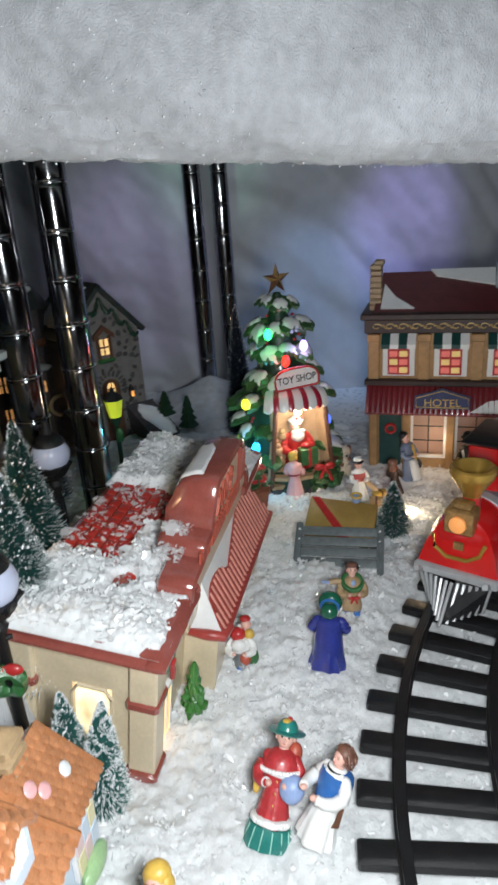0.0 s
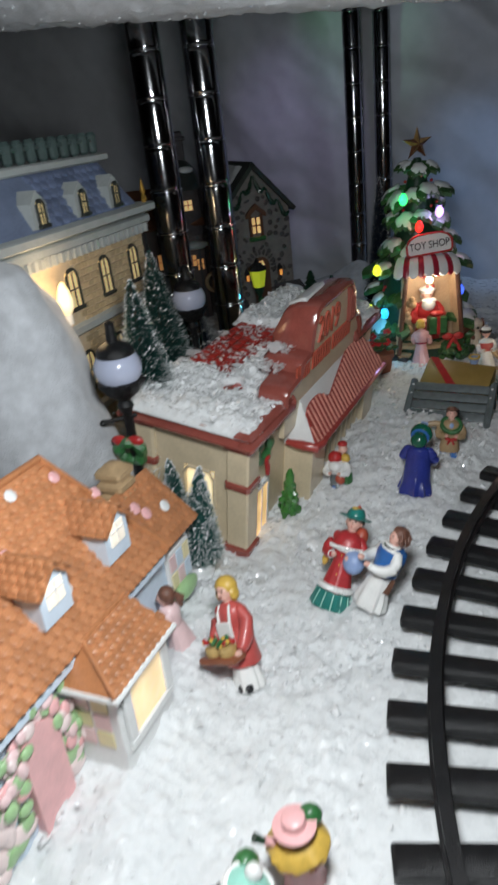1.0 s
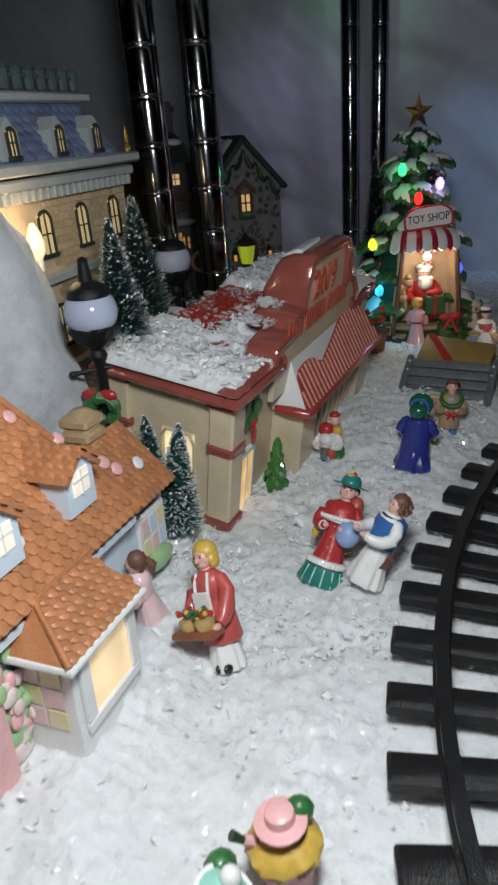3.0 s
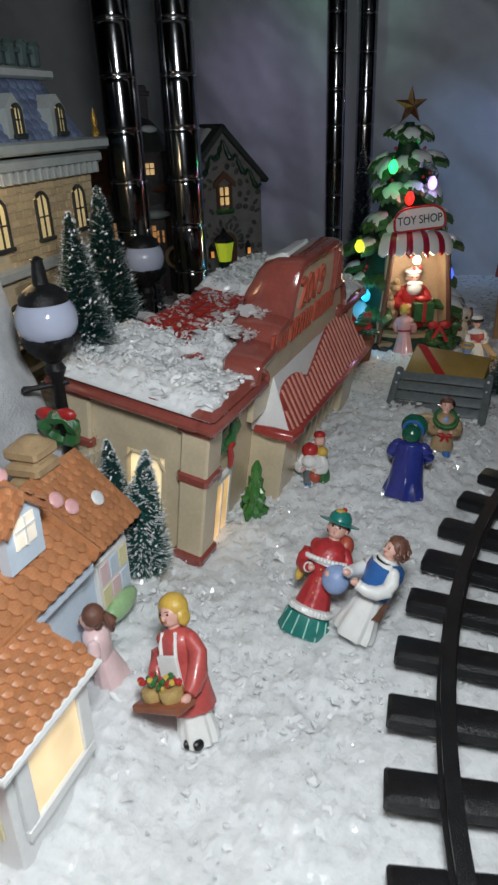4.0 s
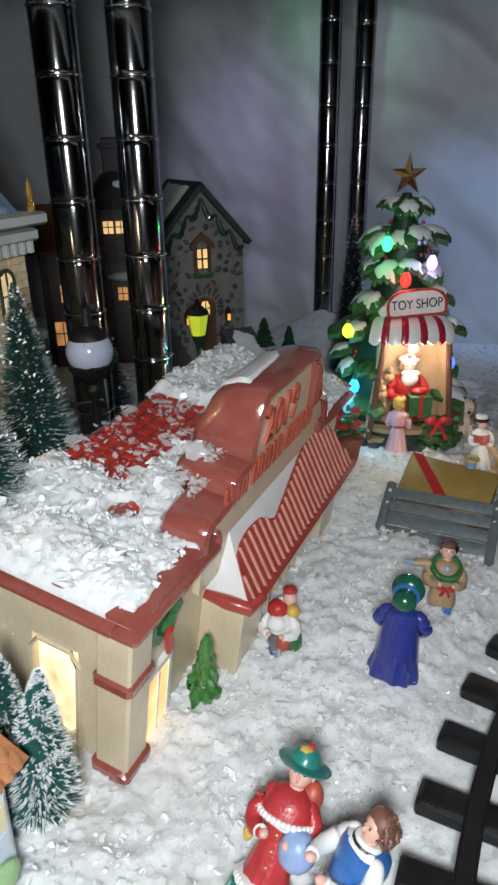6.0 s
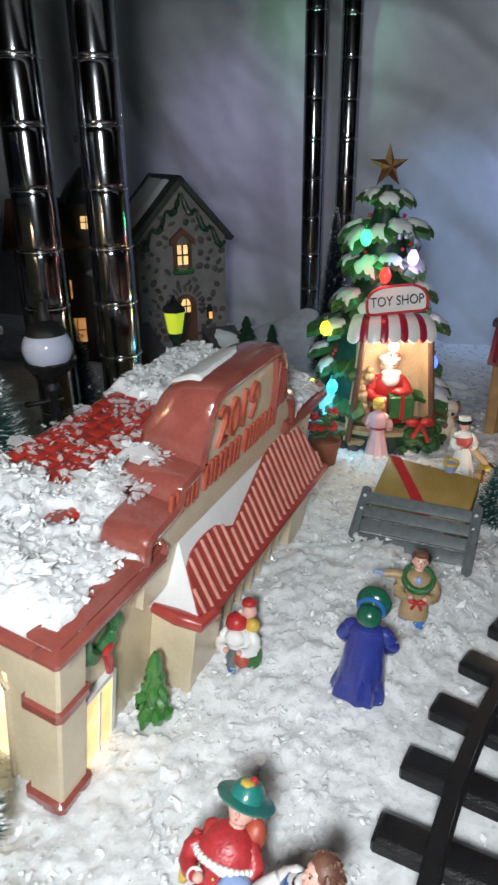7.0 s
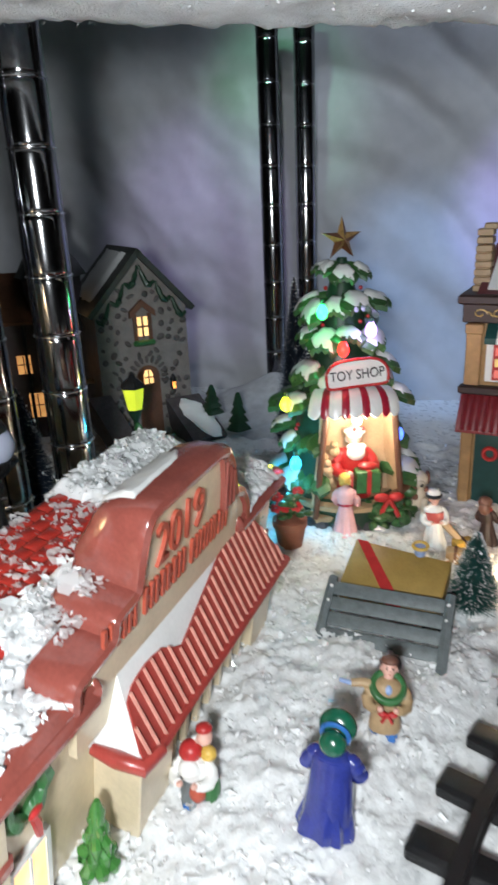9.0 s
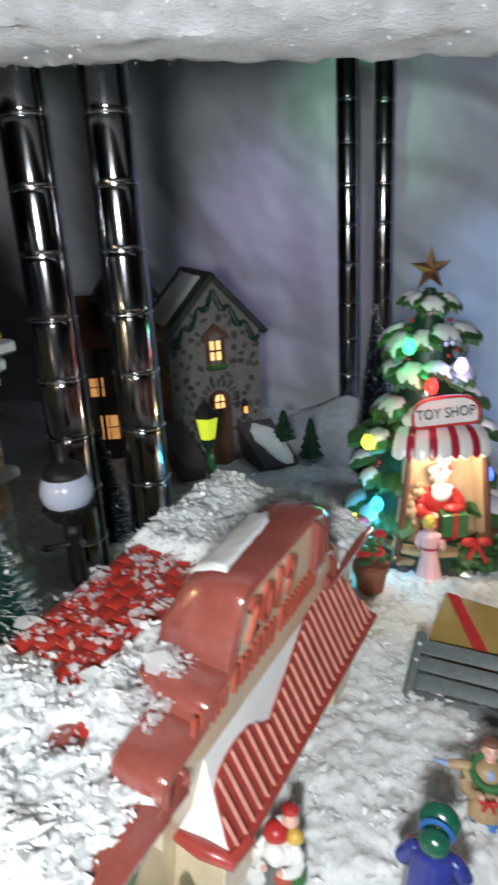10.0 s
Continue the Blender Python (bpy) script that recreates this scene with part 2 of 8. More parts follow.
# ---- mesh tools ----
class Mesh:
    """Collects faces, each with a material number, in one mesh; m is the pose of what is added next."""

    def __init__(self):
        self.v, self.f, self.k, self.m, self.mi = [], [], [], Matrix(), 0

    def add(self, verts, faces):
        o = len(self.v)
        self.v.extend((self.m @ Vector(v))[:] for v in verts)
        self.f.extend(tuple(i + o for i in f) for f in faces)
        self.k.extend([self.mi] * len(faces))
        return self

    def box(self, x0, y0, z0, x1, y1, z1, bevel=0.0, taper=0.0):
        if bevel <= 0:
            t = taper
            vs = [(x0, y0, z0), (x1, y0, z0), (x1, y1, z0), (x0, y1, z0), (x0 + t, y0 + t, z1), (x1 - t, y0 + t, z1), (x1 - t, y1 - t, z1), (x0 + t, y1 - t, z1)]
            return self.add(vs, [(3, 2, 1, 0), (4, 5, 6, 7), (0, 1, 5, 4), (1, 2, 6, 5), (2, 3, 7, 6), (3, 0, 4, 7)])
        b = bevel
        vs, t = [], taper
        for z, i, q in ((z0, b, 0), (z0 + b, 0, 0), (z1 - b, 0, t), (z1, b, t)):
            a0, a1, c0, c1 = x0 + i + q, x1 - i - q, y0 + i + q, y1 - i - q
            e = b * 0.6
            vs += [(a0 + e, c0, z), (a1 - e, c0, z), (a1, c0 + e, z), (a1, c1 - e, z), (a1 - e, c1, z), (a0 + e, c1, z), (a0, c1 - e, z), (a0, c0 + e, z)]
        fs = [tuple(range(7, -1, -1)), tuple(range(24, 32))]
        for r in range(3):
            for i in range(8):
                a, c = r * 8 + i, r * 8 + (i + 1) % 8
                fs.append((a, c, c + 8, a + 8))
        return self.add(vs, fs)

    def lathe(self, profile, seg=16, cx=0.0, cy=0.0, sx=1.0, sy=1.0, lumps=0.0):
        vs, fs = [], []
        for j, (r, z) in enumerate(profile):
            for i in range(seg):
                a = 2 * math.pi * i / seg
                q = r * (1 + lumps * math.sin(i * 2.4 + j * 1.7) + lumps * 0.6 * math.sin(i * 5.1 - j))
                vs.append((cx + sx * q * math.cos(a), cy + sy * q * math.sin(a), z))
        for j in range(len(profile) - 1):
            for i in range(seg):
                a, c = j * seg + i, j * seg + (i + 1) % seg
                fs.append((a, c, c + seg, a + seg))
        fs += [tuple(range(seg - 1, -1, -1)), tuple(range((len(profile) - 1) * seg, len(profile) * seg))]
        return self.add(vs, fs)

    def ball(self, c, r, seg=12, rings=8):
        rx, ry, rz = (r, r, r) if isinstance(r, (int, float)) else r
        vs, fs = [(c[0], c[1], c[2] - rz)], []
        for j in range(1, rings):
            a = math.pi * j / rings - math.pi / 2
            for i in range(seg):
                b = 2 * math.pi * i / seg
                vs.append((c[0] + rx * math.cos(a) * math.cos(b), c[1] + ry * math.cos(a) * math.sin(b), c[2] + rz * math.sin(a)))
        vs.append((c[0], c[1], c[2] + rz))
        last = len(vs) - 1
        for i in range(seg):
            k = (i + 1) % seg
            fs.append((0, 1 + k, 1 + i))
            for j in range(rings - 2):
                a, b = 1 + j * seg + i, 1 + j * seg + k
                fs.append((a, b, b + seg, a + seg))
            a = 1 + (rings - 2) * seg
            fs.append((a + i, a + k, last))
        return self.add(vs, fs)

    def tube(self, points, radii, seg=8):
        """A round rod through points."""
        pts = [Vector(p) for p in points]
        if isinstance(radii, (int, float)):
            radii = [radii] * len(pts)
        vs, fs = [], []
        for j, p in enumerate(pts):
            w = (pts[min(j + 1, len(pts) - 1)] - pts[max(j - 1, 0)]).normalized()
            s = w.cross(Vector((0.31, 0.17, 0.93)) if abs(w.z) < 0.9 else Vector((1, 0.2, 0))).normalized()
            u = s.cross(w)
            for i in range(seg):
                a = 2 * math.pi * i / seg
                vs.append((p + radii[j] * (math.cos(a) * s + math.sin(a) * u))[:])
        for j in range(len(pts) - 1):
            for i in range(seg):
                a, c = j * seg + i, j * seg + (i + 1) % seg
                fs.append((a, a + seg, c + seg, c))
        fs += [tuple(range(seg)), tuple(range(len(vs) - 1, len(vs) - seg - 1, -1))]
        return self.add(vs, fs)

    def torus(self, c, r, w, normal=(0, 1, 0), seg=20, lumps=0.0):
        nrm = Vector(normal).normalized()
        s = nrm.cross(Vector((0, 0, 1)) if abs(nrm.z) < 0.9 else Vector((1, 0, 0))).normalized()
        u, c = nrm.cross(s), Vector(c)
        vs, fs = [], []
        for i in range(seg):
            a = 2 * math.pi * i / seg
            d = math.cos(a) * s + math.sin(a) * u
            q = w * (1 + lumps * math.sin(i * 4.7))
            for j in range(6):
                b = 2 * math.pi * j / 6
                vs.append((c + (r + q * math.cos(b)) * d + q * math.sin(b) * nrm)[:])
        for i in range(seg):
            for j in range(6):
                a, b, k = i * 6, ((i + 1) % seg) * 6, (j + 1) % 6
                fs.append((a + j, b + j, b + k, a + k))
        return self.add(vs, fs)

    def slab(self, outline, y0, y1):
        """An upright plate: an outline of (x, z), from y0 (front) to y1 (back)."""
        n = len(outline)
        vs = [(x, y0, z) for x, z in outline] + [(x, y1, z) for x, z in outline]
        fs = [tuple(range(n)), tuple(range(2 * n - 1, n - 1, -1))]
        fs += [(i, i + n, (i + 1) % n + n, (i + 1) % n) for i in range(n)]
        return self.add(vs, fs)

    def plate(self, corners, thick):
        """A flat piece with thickness below four (or more) corners."""
        p = [Vector(c) for c in corners]
        nr = (p[1] - p[0]).cross(p[2] - p[0]).normalized() * thick
        n = len(p)
        vs = [q[:] for q in p] + [(q - nr)[:] for q in p]
        fs = [tuple(range(n)), tuple(range(2 * n - 1, n - 1, -1))] + [(i, i + n, (i + 1) % n + n, (i + 1) % n) for i in range(n)]
        return self.add(vs, fs)


def link(name, b, mats, smooth=True):
    me = bpy.data.meshes.new(name)
    me.from_pydata(b.v, [], b.f)
    for m in mats if isinstance(mats, (list, tuple)) else [mats]:
        me.materials.append(m)
    if any(b.k):
        me.polygons.foreach_set("material_index", b.k)
    me.update()
    work = bmesh.new()
    work.from_mesh(me)
    if len(work.faces) < 60000:
        bmesh.ops.recalc_face_normals(work, faces=work.faces[:])
    work.to_mesh(me)
    work.free()
    if smooth:
        me.shade_smooth()
        me.set_sharp_from_angle(angle=radians(38))
    return new(name, me)


def part(name, b, material, parent, label="", smooth=True):
    ob = link(name, b, material, smooth)
    ob.parent = parent
    if label:
        tagged(ob, label)
    return ob


def thing(name, m, label, category, group="", kind=""):
    ob = new(name)
    ob.empty_display_size = 0.01
    ob.matrix_world = m
    return tagged(ob, label, category, group, kind)


def solid(name, b, mats, m, label, category, group="", kind="", smooth=True):
    ob = link(name, b, mats, smooth)
    ob.matrix_world = m
    return tagged(ob, label, category, group, kind)


def step(a, b, x):
    t = min(1.0, max(0.0, (x - a) / (b - a)))
    return t * t * (3 - 2 * t)


# the store leans: it stands on a bank of snow
STORE = Matrix.Translation((-0.0652, 0.3444, -0.0048)) @ Matrix(((0.2287, 0.9727, 0.0395), (-0.9623, 0.2198, 0.1602), (0.1471, -0.0747, 0.9863))).transposed().to_4x4()
STORE_X, STORE_N = Vector((0.229, 0.973, 0)), Vector((0.973, -0.229, 0))


TRACK_C, TRACK_R = Vector((0.5906, 0.2117)), 0.4867


def off_bed(x, y):
    """How far a spot lies from the middle of the railway."""
    return abs(math.hypot(x - TRACK_C.x, y - TRACK_C.y) - TRACK_R)


def ground_z(x, y):
    """The height of the snow."""
    g = 0.004 + 0.024 * step(0.33, 0.52, y) * (1 - 0.45 * step(0.06, 0.2, x)) - 0.004 * step(0.62, 0.8, y)
    q = Vector((x + 0.062, y - 0.338, 0))
    back, along = -q.dot(STORE_N), q.dot(STORE_X)
    bank = 0.19 * max(0.0, min(back, 0.13)) * step(-0.06, 0.03, along) * (1 - step(0.26, 0.4, along)) * step(0, 0.02, back)
    g += 0.0135 * step(-0.030, -0.072, x) * step(0.04, 0.14, y) * (1 - step(0.285, 0.335, y))
    bed = step(0.085, 0.055, off_bed(x, y))
    return (g + bank * 0.8) * (1 - bed) + min(g, 0.0112) * bed


def crumbs(q):
    """Heaped, angular crumbs: rounded cells at two sizes, pushed about so that they don't line up."""
    w = q + Vector((noise.noise(q * 90), noise.noise(q * 90 + Vector((7, 0, 0))), 0)) * 0.004
    big, small = noise.voronoi(w * 150)[0], noise.voronoi(w * 330)[0]
    return 0.0036 * (min(big[1] - big[0], 0.5)) + 0.0018 * min(small[1] - small[0], 0.5) + 0.0012 * (0.5 - big[0])


def soften(ob):
    """Lets the shading run on across the small creases."""
    if "sharp_edge" in ob.data.attributes:
        ob.data.attributes.remove(ob.data.attributes["sharp_edge"])


# ---- setting ----
def ground():
    xs = np.concatenate([np.linspace(-1.6, -0.42, 14), np.linspace(-0.4, 0.5, 410), np.linspace(0.55, 1.6, 12)])
    ys = np.concatenate([np.linspace(-1.2, -0.12, 12), np.linspace(-0.1, 0.95, 470), np.linspace(0.99, 1.5, 10)])
    b = Mesh()
    vs = []
    for y in ys:
        for x in xs:
            q = Vector((x, y, 0))
            h = 0.0032 * noise.noise(q * 26) + 0.0028 * noise.noise(q * 75) - 0.0015
            if -0.3 < x < 0.4 and 0.0 < y < 0.8:
                h += crumbs(q) * (1.25 + 0.9 * noise.noise(q * 30))
            h *= 1 - 0.65 * step(0.07, 0.05, off_bed(x, y))
            vs.append((x, y, ground_z(x, y) + h))
    w = len(xs)
    b.add(vs, [(j * w + i, j * w + i + 1, (j + 1) * w + i + 1, (j + 1) * w + i) for j in range(len(ys) - 1) for i in range(w - 1)])
    ob = solid("ground", b, PACKED, Matrix(), "white fibre snow blanket laid over the display table", "snow", kind="structure")
    soften(ob)
    return ob


def backdrop():
    b, vs, nx, nz = Mesh(), [], 380, 200
    for j in range(nz + 1):
        for i in range(nx + 1):
            x, z = -1.5 + 3.0 * i / nx, -0.1 + 1.0 * j / nz
            q = Vector((x * 3.0 + z * 2.0, z * 1.3 - x * 0.8, 0.3))
            fold = 0.030 * noise.noise(q * 1.6) + 0.014 * noise.noise(q * 4.2) + 0.0045 * noise.noise(q * 11) + 0.0022 * noise.noise(q * 27)
            swing = (z + 1.4 * (x + 0.16) ** 2 + 0.09 * noise.noise(q * 0.9)) * 70
            drape = 0.030 * (0.5 + 0.5 * math.sin(swing)) ** 2.5 * max(0.0, 0.32 + 1.3 * noise.noise(q * 0.8 + Vector((3, 1, 0))))
            vs.append((x, 1.19 + fold + drape * step(-0.5, 0.1, x) + 0.06 * step(0.12, -0.05, z) * -1, z))
    b.add(vs, [(j * (nx + 1) + i, j * (nx + 1) + i + 1, (j + 1) * (nx + 1) + i + 1, (j + 1) * (nx + 1) + i) for j in range(nz) for i in range(nx)])
    ob = solid("backdrop", b, CLOTH, Matrix(), "draped grey cloth hung behind the village", "backdrop", kind="structure")
    soften(ob)
    return ob


def room():
    for nm, a in (("wall_west", (-1.75, -2.2, -0.8, -1.65, 1.6, 2.0)), ("wall_east", (1.65, -2.2, -0.8, 1.75, 1.6, 2.0)), ("wall_north", (-1.65, 1.5, -0.8, 1.65, 1.6, 2.0)),
                  ("wall_south", (-1.65, -2.2, -0.8, 1.65, -2.1, 2.0)), ("ceiling", (-1.75, -2.2, 2.0, 1.75, 1.6, 2.1)), ("floor", (-1.75, -2.2, -0.9, 1.75, 1.6, -0.8))):
        solid(nm, Mesh().box(*a), ROOM, Matrix(), "plain dark room surface", nm.split("_")[0], kind="structure")


def shelf():
    """The upper tier: a narrow board wrapped in batting, whose soft front edge hangs over the village."""
    m = pose(0, 0.495, 0.3695, 0, 4.3, 2.3)
    s = thing("shelf", m, "upper display shelf wrapped in glittering white batting", "shelf")
    part("board", Mesh().box(-0.46, 0.030, 0.05, 1.2, 0.10, 0.065, 0.003), ROOM, s)
    b, vs, nx, na = Mesh(), [], 560, 60
    for i in range(nx + 1):
        x = -0.50 + 1.7 * i / nx
        for j in range(na + 1):
            a = 2 * math.pi * j / na
            q = Vector((x * 9, math.cos(a) * 1.2, math.sin(a) * 1.2))
            r = 1 + 0.07 * noise.noise(q * 0.8) + 0.05 * noise.noise(q * 4) + 0.030 * noise.noise(q * 11) + 0.02 * noise.noise(q * 24)
            cy, cz = math.cos(a), math.sin(a)
            y, z = 0.060 - 0.060 * r * math.copysign(abs(cy) ** 0.6, cy), 0.068 + 0.066 * r * math.copysign(abs(cz) ** 0.7, cz)
            vs.append((x, y, z))
    w = na + 1
    b.add(vs, [(i * w + j, i * w + j + 1, (i + 1) * w + j + 1, (i + 1) * w + j) for i in range(nx) for j in range(na)])
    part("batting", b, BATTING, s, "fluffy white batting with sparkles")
    hair, rnd = Mesh(), random.Random(30)
    for k in range(2600):
        x, a = rnd.uniform(-0.42, 0.72), rnd.uniform(-1.9, 1.4)
        cy, cz = math.cos(a), math.sin(a)
        c = Vector((x, 0.060 - 0.060 * math.copysign(abs(cy) ** 0.6, cy), 0.068 + 0.066 * math.copysign(abs(cz) ** 0.7, cz)))
        out_ = Vector((rnd.uniform(-1, 1), -cy * 0.6 + rnd.uniform(-0.5, 0.5), cz * 0.6 + rnd.uniform(-0.5, 0.5))).normalized()
        side = out_.orthogonal().normalized() * 0.00016
        n1 = c + out_ * rnd.uniform(0.0008, 0.0022)
        n2 = n1 + (out_ + Vector((rnd.uniform(-1, 1), rnd.uniform(-1, 1), rnd.uniform(-1, 1))) * 0.7).normalized() * rnd.uniform(0.0005, 0.002)
        hair.add([(c - side)[:], (c + side)[:], (n1 + side)[:], (n1 - side)[:], n2[:]], [(0, 1, 2, 3), (3, 2, 4)])
    tagged(part("fibre", hair, CHUNK, s, "loose white fibres", smooth=False), kind="stuff")
    g, rnd = Mesh(), random.Random(31)
    for k in range(1500):
        x, a = rnd.uniform(-0.4, 0.7), rnd.uniform(-1.5, 1.5)
        cy, cz = math.cos(a), math.sin(a)
        c = Vector((x, 0.060 - 0.0625 * abs(cy) ** 0.6, 0.068 + 0.069 * math.copysign(abs(cz) ** 0.7, cz)))
        e = rnd.uniform(0.0004, 0.0011)
        u = Vector((rnd.uniform(-1, 1), rnd.uniform(-1, 1), rnd.uniform(-1, 1))).normalized() * e
        v = u.orthogonal().normalized() * e
        g.add([(c - u)[:], (c + v)[:], (c + u)[:], (c - v)[:]], [(0, 1, 2, 3)])
    tagged(part("glitter", g, GLITTER, s, "tiny iridescent glitter", smooth=False), kind="stuff")


def post(x, y, r, pitch, name="shelf_post"):
    p = thing(name, pose(x, y, 0), "tall dark chrome shelf post with ringed grooves", "post", "chrome posts of the shelf")
    z = 0.0
    prof = []
    while z < 0.50:
        prof += [(r * 0.94, z), (r * 0.985, z + 0.0012), (r * 0.996, z + 0.004), (r, z + 0.011), (r, z + pitch - 0.011), (r * 0.996, z + pitch - 0.004), (r * 0.985, z + pitch - 0.0012)]
        z += pitch
    part("tube", Mesh().lathe(prof, 28), CHROME, p)
    z = pitch
    ring = None
    while z < 0.44:
        if ring is None:
            ring = part("ring", Mesh().lathe([(r * 0.96, -0.0012), (r * 1.06, -0.0004), (r * 1.06, 0.0004), (r * 0.96, 0.0012)], 28), RINGCHROME, p)
            ring.location = (0, 0, z)
        else:
            o = new("ring", ring.data)
            o.parent, o.location = p, (0, 0, z)
        z += pitch
    return p


ground()
backdrop()
room()
shelf()
for _x, _y, _r, _p in ((-0.148, 0.6455, 0.0158, 0.0408), (-0.193, 0.6215, 0.0158, 0.0408), (-0.0535, 1.097, 0.0135, 0.047), (-0.013, 1.135, 0.0135, 0.047)):
    post(_x, _y, _r, _p)


# ---- the railway ----

def on_track(angle, r=TRACK_R, z=0.0):
    """A point of the track circle; angle in degrees, 180 is its western edge."""
    a = radians(angle)
    return Vector((TRACK_C.x + r * math.cos(a), TRACK_C.y + r * math.sin(a), z))


def railway():
    t = thing("train_track", Matrix(), "curved black plastic toy train track lying on the snow", "train track")
    tie = Mesh().box(-0.053, -0.0076, -0.009, 0.053, 0.0076, 0.0, 0.0018)
    first = None
    for k in range(46):
        ang = 152.45 + 4.115 * (15 - k)
        p = on_track(ang, z=0.0205)
        m = Matrix.Translation(p) @ Matrix.Rotation(radians(ang), 4, "Z") @ Matrix.Rotation(radians(random.uniform(-0.8, 0.8)), 4, "Z")
        if first is None:
            o = first = part("tie", tie, BLACK, t)
        else:
            o = new("tie", first.data)
            o.parent = t
        o.matrix_basis = m
    for r in (TRACK_R - 0.0285, TRACK_R + 0.0285):
        b, vs, n = Mesh(), [], 150
        sec = ((-0.0042, 0), (0.0042, 0), (0.0042, 0.0012), (0.0018, 0.0022), (0.0016, 0.0058), (0.0030, 0.0066), (0.0030, 0.0088), (-0.0030, 0.0088), (-0.0030, 0.0066), (-0.0016, 0.0058), (-0.0018, 0.0022), (-0.0042, 0.0012))
        w = len(sec)
        for i in range(n + 1):
            a = 216 - (46 * 4.115) * i / n
            for dr, z in sec:
                vs.append(on_track(a, r + dr, 0.0205 + z)[:])
        b.add(vs, [(i * w + j, i * w + (j + 1) % w, (i + 1) * w + (j + 1) % w, (i + 1) * w + j) for i in range(n) for j in range(w)])
        part("rail", b, BLACK, t)


railway()


# ---- the store with the red roof ----
def wreath(b, c, r, normal=(0, -1, 0)):
    b.torus(c, r, r * 0.32, normal, 22, 0.25)


def store():
    s = thing("village_store", STORE, "beige ceramic store with brick-red roof under snow", "toy building")
    L, D, H = 0.270, 0.098, 0.106          # facade, depth, eaves
    low = -0.030
    # walls, with the doorway of the end wall cut out
    part("front_wall", Mesh().box(0.004, 0.006, low, L - 0.004, 0.010, H), BEIGE, s, "beige glazed wall")
    part("back_wall", Mesh().box(0.004, D - 0.004, low, L - 0.004, D, H), BEIGE, s)
    part("far_wall", Mesh().box(L - 0.008, 0.010, low, L - 0.004, D - 0.004, H), BEIGE, s)
    b = Mesh()
    for y0, y1, za, zb in ((0.010, 0.030, low, H), (0.056, D - 0.004, low, H), (0.030, 0.056, 0.074, H)):
        b.box(0.004, y0, za, 0.008, y1, zb)
    part("end_wall", b, BEIGE, s)
    part("window", Mesh().box(0.010, 0.028, -0.004, 0.012, 0.058, 0.074), WARMWHITE, s, "lamplit doorway glass")
    part("door_trim", Mesh().tube([(0.0035, 0.030, -0.004), (0.0035, 0.030, 0.066), (0.0035, 0.034, 0.073), (0.0035, 0.052, 0.073), (0.0035, 0.056, 0.066), (0.0035, 0.056, -0.004)], 0.0014, 6), BEIGE, s)
    # corner pillars
    for x, y in ((0.0, 0.0), (L - 0.018, 0.0), (0.0, D - 0.018)):
        pil = part("pillar", Mesh().box(x, y, low, x + 0.018, y + 0.018, H, 0.0022), BEIGE, s)
        part("band", Mesh().box(x - 0.0015, y - 0.0015, 0.064, x + 0.0195, y + 0.0195, 0.075, 0.0034), BRICKRED, pil)
        part("foot", Mesh().box(x - 0.002, y - 0.002, -0.006, x + 0.020, y + 0.020, 0.016, 0.0034), BRICKRED, pil)
        part("capital", Mesh().box(x - 0.002, y - 0.002, 0.099, x + 0.020, y + 0.020, 0.108, 0.002), BRICKRED, pil)
    # roof slab with a rolled cornice
    part("roof", Mesh().box(-0.004, 0.003, 0.111, L + 0.004, D + 0.004, 0.116, 0.002), BRICKRED, s)
    part("cornice", Mesh().box(-0.008, 0.004, 0.1055, L + 0.008, D + 0.008, 0.1115, 0.002), BRICKRED, s)
    for x0, x1 in ((-0.008, 0.066), (0.206, L + 0.008)):
        part("front_cornice", Mesh().box(x0, -0.007, 0.1055, x1, 0.006, 0.1125, 0.0024).box(x0 + 0.002, -0.005, 0.112, x1, 0.010, 0.1180, 0.003).ball((x1 if x0 < 0 else x0, -0.0005, 0.1118), (0.0034, 0.0062, 0.0062), 12, 8), BRICKRED, s)
    tile = None
    for j in range(7):
        for k in range(14):
            x = 0.058 + k * 0.0108 + (0.005 if j % 2 else 0)
            if tile is None:
                o = tile = part("roof_tile", Mesh().box(0, 0, 0, 0.0098, 0.0078, 0.0020, 0.0006), REDROOF, s, "bright red roof tile")
            else:
                o = new("roof_tile", tile.data)
                o.parent = s
            o.location = (x, 0.036 + j * 0.0090, 0.1155)
    # stepped gable wall, with a rounded roof that slopes away behind it
    line = [(0.052, 0.113), (0.0525, 0.1250), (0.0780, 0.1275), (0.0790, 0.1375), (0.0955, 0.1395), (0.0968, 0.1500), (0.0995, 0.1620), (0.1040, 0.1712), (0.111, 0.1732),
            (0.170, 0.1732), (0.180, 0.1705), (0.187, 0.1620), (0.191, 0.1510), (0.1945, 0.1400), (0.206, 0.1350), (0.214, 0.1250), (0.217, 0.113)]
    for cut_ in (0.14, 0.25):      # round the corners a little
        line = [line[0]] + [((1 - q) * a[0] + q * c[0], (1 - q) * a[1] + q * c[1]) for a, c in zip(line, line[1:]) for q in (cut_, 1 - cut_)] + [line[-1]]
    n = len(line)
    away = []
    for i in range(n):
        a, c = line[max(i - 1, 0)], line[min(i + 1, n - 1)]
        dx, dz = c[0] - a[0], c[1] - a[1]
        q = math.hypot(dx, dz)
        away.append((-dz / q, dx / q))
    gv, rings = [], 9
